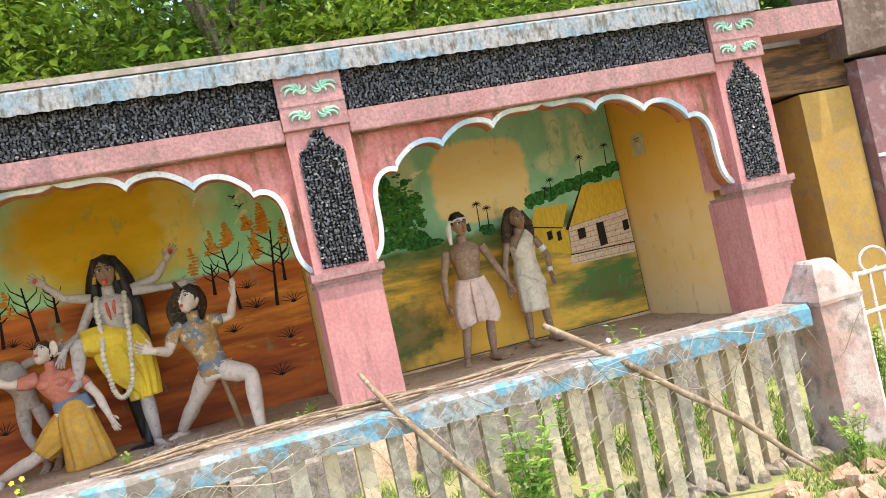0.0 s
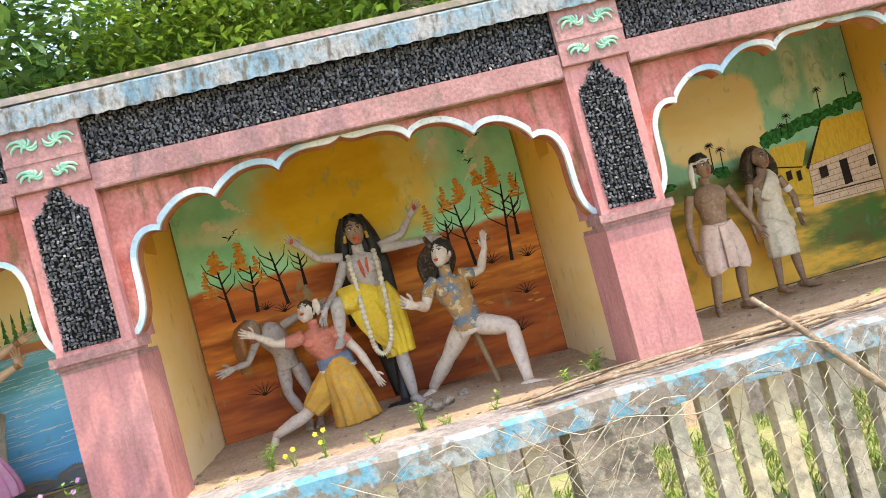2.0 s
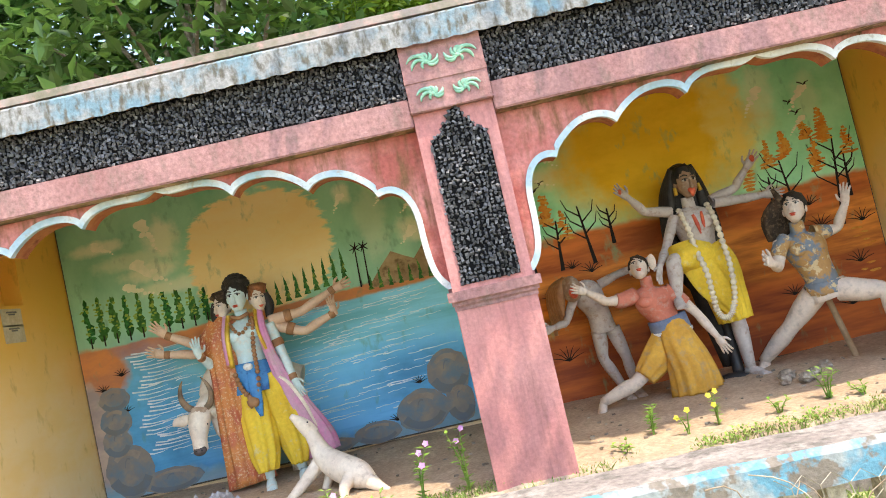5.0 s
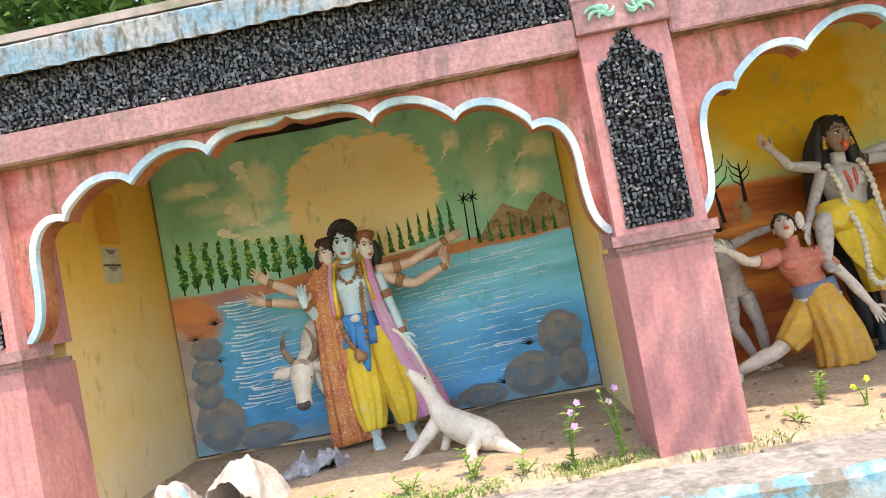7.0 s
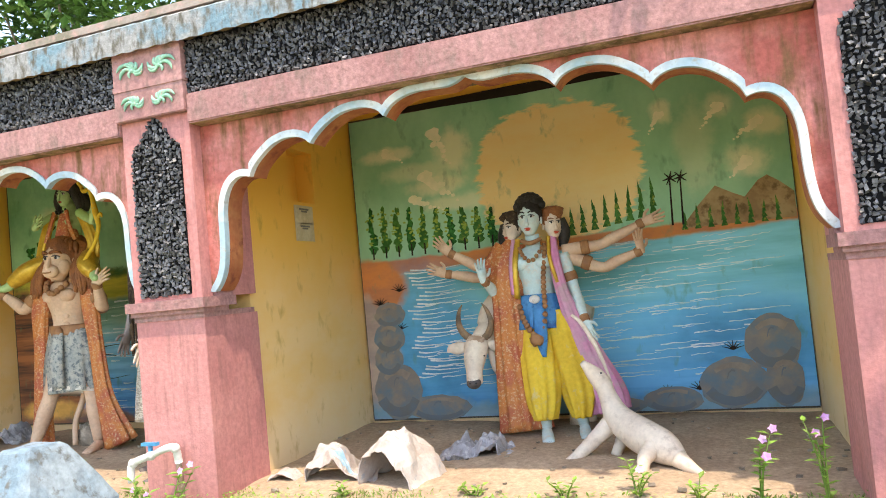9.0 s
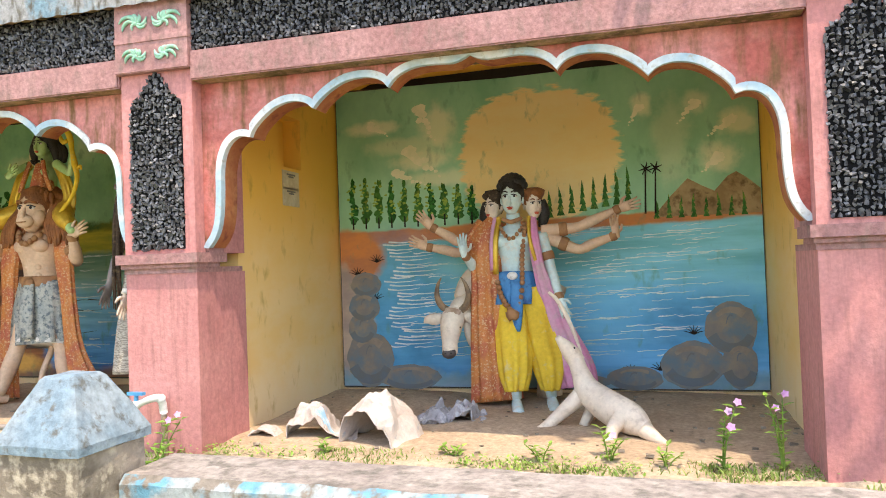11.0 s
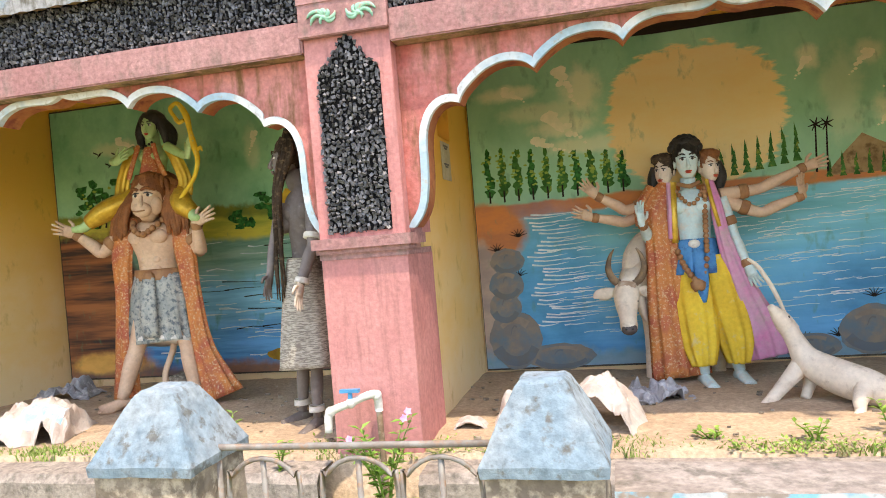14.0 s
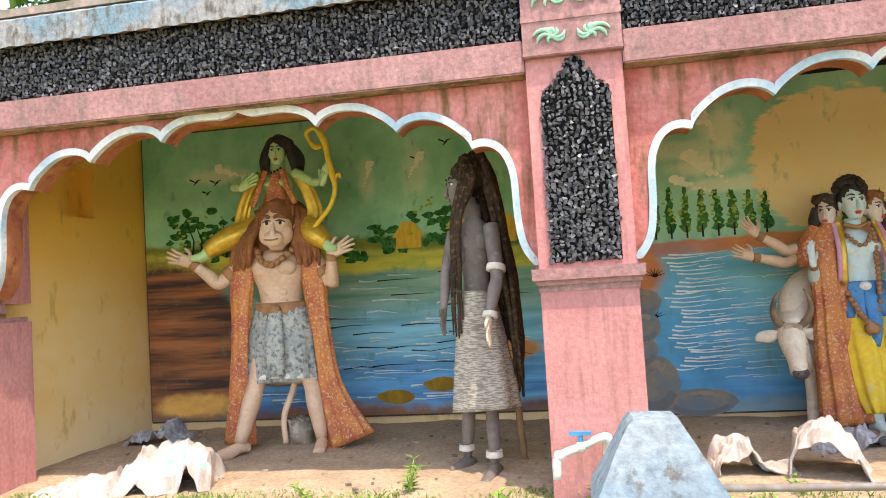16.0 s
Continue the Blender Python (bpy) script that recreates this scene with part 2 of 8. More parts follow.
def ball(bm, c, r, mi=0, u=12, v=8, lump=0.0):
    r = r if isinstance(r, tuple) else (r, r, r)
    g = bmesh.ops.create_uvsphere(bm, u_segments=u, v_segments=v, radius=1.0)
    for vt in g["verts"]:
        q = vt.co.copy()
        k = 1 + (lump * noise.noise(q * 3.1 + Vector(c) * 5) if lump else 0)
        vt.co = Vector((c[0] + q.x * r[0] * k, c[1] + q.y * r[1] * k, c[2] + q.z * r[2] * k))
    for f in {f for vt in g["verts"] for f in vt.link_faces}:
        f.material_index = mi


def leaf(bm, p, d, up, length, width, mi=0):
    d = d.normalized()
    s = d.cross(up)
    s = s.normalized() if s.length > 1e-4 else Vector((1, 0, 0))
    nrm = s.cross(d)
    q = [p, p + d * length * 0.45 + s * width / 2 + nrm * length * 0.06, p + d * length - nrm * length * 0.12, p + d * length * 0.45 - s * width / 2 + nrm * length * 0.06]
    vs = [bm.verts.new(x) for x in q]
    bm.faces.new((vs[0], vs[1], vs[2])).material_index = mi
    bm.faces.new((vs[0], vs[2], vs[3])).material_index = mi


def leaves_mesh(name, quads, mats, idx=None):
    """Many leaves in one mesh: each entry is four points."""
    me = bpy.data.meshes.new(name)
    n = len(quads)
    co = np.array(quads, dtype=np.float32).reshape(-1, 3)
    faces = [(4 * i, 4 * i + 1, 4 * i + 2, 4 * i + 3) for i in range(n)]
    me.from_pydata(co.tolist(), [], faces)
    for m in mats:
        me.materials.append(m)
    if idx is not None:
        me.polygons.foreach_set("material_index", idx)
    return me


R = random.Random(11)

# ---- large structure ----
PILLARS = [3.57, 0.01, -3.55, -7.12, -10.74]
CENTRES = [1.79, -1.77, -5.33, -8.90]
X_LEFT, X_RIGHT = -14.2, 3.81
Y_BACK = 2.05
FRONT = 0.085


def floor_z(x):
    return 0.335 - (x - 0.0) * 0.004


def ground_z(x, y):
    """Lawn height: low by the fence's free end, rising towards the tap."""
    k = min(max((1.5 - x) / 9.0, 0.0), 1.0)
    outside = -0.12 + 0.08 * k
    inside = -0.10 + 0.24 * k
    f = min(max((y + 2.1) / 0.7, 0.0), 1.0)
    return outside + (inside - outside) * f


bm = bmesh.new()
xs = [-600, -200, -60, -30, -20] + [-16 + 0.4 * i for i in range(66)] + [14, 20, 30, 60, 200, 600]
ys = [-600, -200, -60, -25, -14, -9] + [-7 + 0.35 * i for i in range(27)] + [3.5, 6, 10, 25, 60, 200, 600]
grid = [[bm.verts.new((x, y, ground_z(x, y) + (0.03 * noise.noise(Vector((x * 1.7, y * 1.7, 0))) if abs(x) < 30 and abs(y) < 30 else 0))) for y in ys] for x in xs]
for i in range(len(xs) - 1):
    for j in range(len(ys) - 1):
        bm.faces.new((grid[i][j], grid[i + 1][j], grid[i + 1][j + 1], grid[i][j + 1]))
thing("ground", bm, SOIL, "dry lawn soil with patchy grass", "ground", kind="structure", smooth=True)

# pale unseen strip under the walk, added to bounce sunlight into the bays
bm = bmesh.new()
V = [[bm.verts.new((x, y, ground_z(x, -5) + 0.03 + 0.012 * noise.noise(Vector((x, y, 3))))) for y in (-12.0, -9.0, -7.0, -5.0, -4.0, -3.3 + 0.15 * noise.noise(Vector((x * 0.8, 0, 1))))] for x in [-40 + 1.0 * i for i in range(81)]]
for a, b in zip(V, V[1:]):
    for j in range(5):
        bm.faces.new((a[j], b[j], b[j + 1], a[j + 1]))
thing("road", bm, BOUNCE_GROUND, "pale unseen ground beside the lawn, added to bounce light", "road", kind="structure", smooth=True)

# raised sandy floor of the bays
bm = bmesh.new()
nx, ny = 220, 26
rows = []
for i in range(nx + 1):
    x = X_LEFT + (X_RIGHT - X_LEFT) * i / nx
    col = []
    for j in range(ny + 1):
        y = -0.02 + (Y_BACK + 0.02) * j / ny
        z = floor_z(x) + 0.03 * noise.noise(Vector((x * 1.3, y * 1.6, 2))) + 0.012 * noise.noise(Vector((x * 7, y * 7, 5))) - 0.02 * (1 - min(y / 0.4, 1))
        col.append(bm.verts.new((x, y, z)))
    rows.append(col)
for i in range(nx):
    for j in range(ny):
        bm.faces.new((rows[i][j], rows[i + 1][j], rows[i + 1][j + 1], rows[i][j + 1]))
for i in range(nx):
    a, b = rows[i][0], rows[i + 1][0]
    c = bm.verts.new((b.co.x, b.co.y, -0.3))
    d = bm.verts.new((a.co.x, a.co.y, -0.3))
    bm.faces.new((a, d, c, b))
thing("floor", bm, SAND, "raised floor covered with loose dry sand", "floor", kind="structure", smooth=True)

# concrete ledge strips before each bay
for n_, cx in enumerate(CENTRES):
    bm = bmesh.new()
    m = 24
    last = None
    for i in range(m + 1):
        x = cx - 1.53 + 3.06 * i / m
        yf = -0.24 + 0.03 * noise.noise(Vector((x * 3, 1, 0)))
        zt = floor_z(x) - 0.05 + 0.012 * noise.noise(Vector((x * 5, 2, 0)))
        cur = [bm.verts.new(q) for q in ((x, 0.1 + 0.03 * noise.noise(Vector((x * 4, 9, 0))), zt + 0.012), (x, yf + 0.03, zt), (x, yf, zt - 0.04), (x, yf - 0.01, -0.2))]
        if last:
            for k in range(3):
                bm.faces.new((last[k], last[k + 1], cur[k + 1], cur[k]))
        last = cur
    thing("ledge", bm, CONCRETE, "broken pale concrete ledge before the sandy floor", "ledge", kind="structure")

# back wall, side walls with niches, ceiling, roof
bm = bmesh.new()
box(bm, X_LEFT, X_RIGHT, Y_BACK, Y_BACK + 0.25, -0.3, 3.02)
thing("wall_back", bm, YELLOW, "yellow limewashed back wall of the bays", "wall", kind="structure")
NY0, NY1, NZ0, NZ1 = 1.06, 1.4, 2.07, 2.44
HALF = {3: 0.185}
for n_, px in enumerate(PILLARS):
    bm = bmesh.new()
    lo, hi = (px - 0.3, px + 0.05) if n_ == 4 else (px - 0.15, px + HALF.get(n_, 0.15))
    mid0, mid1 = lo + 0.14, hi - 0.14
    box(bm, mid0, mid1, 0.5, Y_BACK, -0.3, 2.94)
    for a0, a1 in ((lo, mid0), (mid1, hi)):
        box(bm, a0, a1, 0.5, NY0, -0.3, 2.94)
        box(bm, a0, a1, NY1, Y_BACK, -0.3, 2.94)
        if n_ == 0:
            box(bm, a0, a1, NY0, NY1, -0.3, 2.94)
        else:
            box(bm, a0, a1, NY0, NY1, -0.3, NZ0)
            box(bm, a0, a1, NY0, NY1, NZ1, 2.94)
    thing("wall_side_%d" % (n_ + 1), bm, YELLOW, "yellow limewashed dividing wall with a square niche" if n_ else "plain yellow limewashed dividing wall", "wall", kind="structure")
bm = bmesh.new()
box(bm, X_LEFT, X_RIGHT, 0.05, Y_BACK + 0.25, 2.94, 3.02)
thing("ceiling", bm, CEIL, "cream limewashed ceiling slab", "ceiling", kind="structure")
bm = bmesh.new()
box(bm, X_LEFT, X_RIGHT + 0.02, -0.05, Y_BACK + 0.4, 3.026, 3.07)
soften(bm, 0.012)
thing("roof", bm, ROOF, "mossy flat concrete roof slab", "roof", kind="structure")

# cornice with scalloped drip edge
bm = bmesh.new()
prof_last = None
x = X_LEFT
k = 0
while x <= X_RIGHT + 0.03:
    ph = abs(math.sin(math.pi * x / 0.115))
    zb = 2.856 - 0.012 * ph + 0.004 * noise.noise(Vector((x * 3, 0, 0)))
    zt = 2.992 + 0.006 * noise.noise(Vector((x * 2, 4, 0)))
    yo = -0.075 - 0.006 * ph
    cur = [bm.verts.new(q) for q in ((x, 0.02, zb + 0.03), (x, -0.055, zb + 0.012), (x, yo, zb), (x, yo, zt), (x, yo + 0.03, zt + 0.022), (x, 0.02, zt + 0.03))]
    if prof_last:
        for q in range(5):
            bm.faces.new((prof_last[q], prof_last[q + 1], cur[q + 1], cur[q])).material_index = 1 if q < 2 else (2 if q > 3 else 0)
    prof_last = cur
    x += 0.023
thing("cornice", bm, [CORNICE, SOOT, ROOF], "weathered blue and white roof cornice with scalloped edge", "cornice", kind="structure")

# lintel band
for n_, (x0, x1) in enumerate(((0.243, 3.337), (-3.317, -0.223), (-6.887, -3.783), (-10.447, -7.353), (-14.2, -10.913))):
    bm = bmesh.new()
    box(bm, x0, x1, -0.024, 0.3, 2.405, 2.57)
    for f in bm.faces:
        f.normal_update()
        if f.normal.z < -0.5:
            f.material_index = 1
    soften(bm, 0.008)
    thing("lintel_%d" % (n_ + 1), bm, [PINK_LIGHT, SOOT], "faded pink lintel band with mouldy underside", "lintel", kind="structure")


def chip_mesh(seed):
    r = random.Random(seed)
    b = bmesh.new()
    bmesh.ops.create_cube(b, size=1.35)
    for v in b.verts:
        v.co *= 0.5 + 0.85 * r.random()
    bmesh.ops.triangulate(b, faces=b.faces[:])
    co = np.array([v.co[:] for v in b.verts])
    fc = [[v.index for v in f.verts] for f in b.faces]
    b.free()
    return co, fc


CHIPS = [chip_mesh(i) for i in range(6)]


CHIP_MESHES = []
for co, fc in CHIPS:
    me = bpy.data.meshes.new("stone_chip")
    me.from_pydata(co.tolist(), [], fc)
    me.materials.append(BLACK)
    CHIP_MESHES.append(me)


def chips(places, name, parent, label=""):
    """Stone chips bedded in mortar, all in one mesh."""
    cos, faces, o = [], [], 0
    for (x, y, z) in places:
        co, fc = CHIPS[R.randrange(6)]
        m = Euler((R.uniform(0, 6), R.uniform(0, 6), R.uniform(0, 6))).to_matrix()
        sc = np.array([R.uniform(0.011, 0.018), R.uniform(0.01, 0.014), R.uniform(0.007, 0.012)])
        c = (co * sc) @ np.array(m).T + np.array([x, y, z])
        cos.append(c)
        faces += [[i + o for i in f] for f in fc]
        o += len(co)
    me = bpy.data.meshes.new(name)
    me.from_pydata(np.concatenate(cos).tolist(), [], faces)
    me.materials.append(BLACK)
    ob = new(name, me)
    ob.parent = parent
    tagged(ob, label, kind="stuff")


# stone-chip frieze
for n_, (x0, x1) in enumerate(((0.24, 3.34), (-3.32, -0.22), (-6.89, -3.78), (-10.45, -7.35), (-14.2, -10.91))):
    bm = bmesh.new()
    box(bm, x0, x1, 0.005, 0.29, 2.572, 2.93)
    fr = thing("frieze_%d" % (n_ + 1), bm, BLACKBED, "frieze of black stone chips set in mortar", "frieze", kind="structure")
    pl = []
    z = 2.588
    while z < 2.87:
        x = x0 + 0.015
        while x < x1 - 0.01:
            pl.append((x + R.uniform(-0.008, 0.008), 0.002 + R.uniform(-0.006, 0.004), z + R.uniform(-0.007, 0.007)))
            x += 0.0235
        z += 0.019
    chips(pl, "stone_chips", fr)

# arch panels
LOBES = [[(0.0, 2.405), (0.035, 2.385), (0.09, 2.37), (0.17, 2.373), (0.26, 2.374), (0.34, 2.357), (0.4, 2.325), (0.44, 2.28)],
         [(0.44, 2.28), (0.475, 2.318), (0.54, 2.343), (0.62, 2.346), (0.7, 2.33), (0.78, 2.288), (0.84, 2.24), (0.87, 2.207)],
         [(0.87, 2.207), (0.91, 2.24), (0.97, 2.258), (1.04, 2.255), (1.11, 2.23), (1.18, 2.18), (1.23, 2.13), (1.255, 2.083)],
         [(1.255, 2.083), (1.3, 2.094), (1.35, 2.084), (1.395, 2.045), (1.425, 1.98), (1.438, 1.9), (1.44, 1.8), (1.445, 1.7), (1.46, 1.6), (1.49, 1.53), (1.53, 1.48)]]
CUSPS = [0.0, 0.44, 0.87, 1.255, 9.0]
ARCH, LOBE_OF = [], []
for n_, q in enumerate(LOBES):
    q = [(v.x, v.y) for v in smooth_path([(u, z, 0) for u, z in q], 3)]
    q = q if not ARCH else q[1:]
    ARCH += q
    LOBE_OF += [n_] * len(q)
SPLIT = next(i for i, (u, z) in enumerate(ARCH) if u > 1.42)
for n_, cx in enumerate(CENTRES):
    pts = [(cx - u, z) for u, z in ARCH[::-1]] + [(cx + u, z) for u, z in ARCH[1:]]
    yf, yb, zt = FRONT, 0.24, 2.403
    arch = empty("arch_%d" % (n_ + 1), "pink cusped arch panel with white edge", "arch", kind="structure", at=(cx, yf, 2.4))
    bm = bmesh.new()
    dp, top = yb - yf, zt - 2.4
    for sg in (-1, 1):
        col = [[bm.verts.new((sg * u, y, z)) for y, z in ((0, zz - 2.4), (dp, zz - 2.4), (0, max(top, zz - 2.396)), (dp, max(top, zz - 2.396)))] for u, zz in ARCH[:SPLIT + 1]]
        for a, b in zip(col, col[1:]):
            bm.faces.new((a[0], b[0], b[2], a[2])).material_index = 0
            bm.faces.new((a[1], a[3], b[3], b[1])).material_index = 1
            bm.faces.new((a[0], a[1], b[1], b[0])).material_index = 1
        e = [bm.verts.new((sg * 1.6, y, z)) for y, z in ((0, ARCH[SPLIT][1] - 2.4), (dp, ARCH[SPLIT][1] - 2.4), (0, top), (dp, top))]
        a = col[-1]
        bm.faces.new((a[0], e[0], e[2], a[2]))
        bm.faces.new((a[1], a[3], e[3], e[1])).material_index = 1
        last = (a[0], a[1], e[0], e[1])
        for u, zz in ARCH[SPLIT + 1:]:
            cur = [bm.verts.new((sg * q, y, zz - 2.4)) for q in (u, 1.6) for y in (0, dp)]
            bm.faces.new((last[0], cur[0], cur[2], last[2]))
            bm.faces.new((last[1], cur[1], cur[3], last[3])).material_index = 1
            bm.faces.new((last[0], last[1], cur[1], cur[0])).material_index = 1
            last = cur
        bm.faces.new((last[0], last[1], last[3], last[2])).material_index = 1
    bmesh.ops.recalc_face_normals(bm, faces=bm.faces[:])
    for fc in bm.faces:
        if fc.normal.y > 0.9:
            fc.material_index = 2
    part("spandrel", bm, [PINK_STAIN, RUST, YELLOW], arch)
    bm = bmesh.new()
    w = 0.035
    for sg in (-1, 1):
        last = None
        for i, (u, z) in enumerate(ARCH):
            p, q = ARCH[max(i - 1, 0)], ARCH[min(i + 1, len(ARCH) - 1)]
            t = Vector((q[0] - p[0], q[1] - p[1])).normalized()
            ou, oz = u - t.y * w, z + t.x * w
            n0 = LOBE_OF[i]
            ou = max(CUSPS[n0], min(CUSPS[n0 + 1], ou))
            if i == 0 or u in CUSPS:
                ou, oz = u, z + w * 1.5
            if i == len(ARCH) - 1:
                ou, oz = u + w, z
            cur = [bm.verts.new(v) for v in ((sg * u, 0.03, z - 2.4), (sg * u, -0.012, z - 2.403), (sg * ou, -0.012, oz - 2.4), (sg * ou, 0.002, oz - 2.4))]
            if last:
                for k in range(3):
                    bm.faces.new((last[k], cur[k], cur[k + 1], last[k + 1]))
            last = cur
    bmesh.ops.recalc_face_normals(bm, faces=bm.faces[:])
    part("edge_band", bm, BAND, arch, "white and pale blue painted edge")

# pillars
PANEL = [(-0.165, 1.482), (0.165, 1.482), (0.165, 2.27), (0.155, 2.31), (0.12, 2.335), (0.1, 2.33), (0.095, 2.36), (0.075, 2.395), (0.045, 2.4), (0.05, 2.43), (0.03, 2.455), (0.0, 2.478)]
PANEL = PANEL + [(-u, z) for u, z in PANEL[-2:1:-1]]


def inside(poly, x, z):
    c = False
    for (x0, z0), (x1, z1) in zip(poly, poly[1:] + poly[:1]):
        if (z0 > z) != (z1 > z) and x < (x1 - x0) * (z - z0) / (z1 - z0) + x0:
            c = not c
    return c


def floral(bm, cx, cz, s, y, flip):
    """A small moulded spray of leaves."""
    o = Vector((cx, y, cz))
    for a, l, w in ((0.25, 1.25, 0.011), (0.75, 0.95, 0.01), (1.35, 0.8, 0.012), (2.0, 0.75, 0.01), (2.75, 0.9, 0.011), (3.4, 0.8, 0.009), (5.9, 1.1, 0.011), (5.2, 0.6, 0.009)):
        d = Vector((math.cos(a) * flip, 0, math.sin(a) * 0.72)) * s * l
        n = Vector((-d.z, 0, d.x)) * 0.28 * flip
        tube(bm, [o, o + d * 0.4 + n, o + d * 0.8 + n * 0.6, o + d + n * -0.4], [0.005, w, w * 0.9, 0.003], 0, 6, 3)
    ball(bm, tuple(o), (0.016, 0.01, 0.014), 0, 8, 6, 0.2)


for n_, px in enumerate(PILLARS):
    P = empty("pillar_%d" % (n_ + 1), "pink pillar with a black stone-chip panel and green floral block", "pillar", kind="structure", at=(px, 0, 0))
    bm = bmesh.new()
    box(bm, -0.23, 0.23, 0.0, 0.5, -0.3, 1.345)
    soften(bm, 0.012)
    part("shaft", bm, PINK, P)
    bm = bmesh.new()
    box(bm, -0.237, 0.237, -0.006, 0.46, 1.345, 1.375)
    box(bm, -0.248, 0.248, -0.022, 0.2, 1.375, 1.40)
    box(bm, -0.264, 0.264, -0.045, 0.25, 1.40, 1.455)
    box(bm, -0.252, 0.252, 0.088, 0.237, 1.452, 1.483)
    soften(bm, 0.006)
    part("ledge_moulding", bm, PINK_LIGHT, P)
    bm = bmesh.new()
    box(bm, -0.23, 0.23, -0.002, 0.5, 1.455, 2.475)
    soften(bm, 0.008)
    part("upper_shaft", bm, PINK, P)
    bm = bmesh.new()
    vs = [bm.verts.new((u, -0.008, z)) for u, z in PANEL]
    f = bm.faces.new(vs)
    r = bmesh.ops.extrude_face_region(bm, geom=[f])
    for v in r["geom"]:
        if isinstance(v, bmesh.types.BMVert):
            v.co.y = 0.01
    pb = part("stone_panel", bm, BLACKBED, P, "black stone-chip panel")
    pl = []
    z = 1.492
    while z < 2.48:
        x = -0.16
        while x < 0.165:
            if inside(PANEL, x, z):
                pl.append((x + R.uniform(-0.006, 0.006), -0.012 + R.uniform(-0.006, 0.004), z + R.uniform(-0.006, 0.006)))
            x += 0.026
        z += 0.0225
    for u, z in PANEL[2:-1]:
        pl.append((u * 0.97, -0.012, z))
    if n_ == 3:
        for q in pl[:290]:
            o = new("stone_chip", CHIP_MESHES[R.randrange(6)])
            o.matrix_basis = Matrix.LocRotScale(q, Euler((R.uniform(0, 6), R.uniform(0, 6), R.uniform(0, 6))), (R.uniform(0.013, 0.021), R.uniform(0.011, 0.016), R.uniform(0.009, 0.015)))
            o.parent = pb
        pl = pl[290:]
    chips(pl, "stone_chips", pb)
    bm = bmesh.new()
    box(bm, -0.235, 0.235, -0.04, 0.3, 2.475, 2.66)
    box(bm, -0.235, 0.235, -0.04, 0.3, 2.664, 2.868)
    soften(bm, 0.008)
    box(bm, -0.238, 0.238, -0.046, 0.3, 2.48, 2.492)
    box(bm, -0.238, 0.238, -0.046, 0.3, 2.645, 2.675)
    bl = part("frieze_block", bm, PINK_LIGHT, P)
    bm = bmesh.new()
    for cz in (2.565, 2.752):
        for cx, fl in ((-0.09, -1), (0.09, 1)):
            floral(bm, cx, cz, 0.09 if cz > 2.6 else 0.075, -0.046, fl)
    part("floral_relief", bm, GREENP, bl, "moulded green leaf relief", smooth=True)

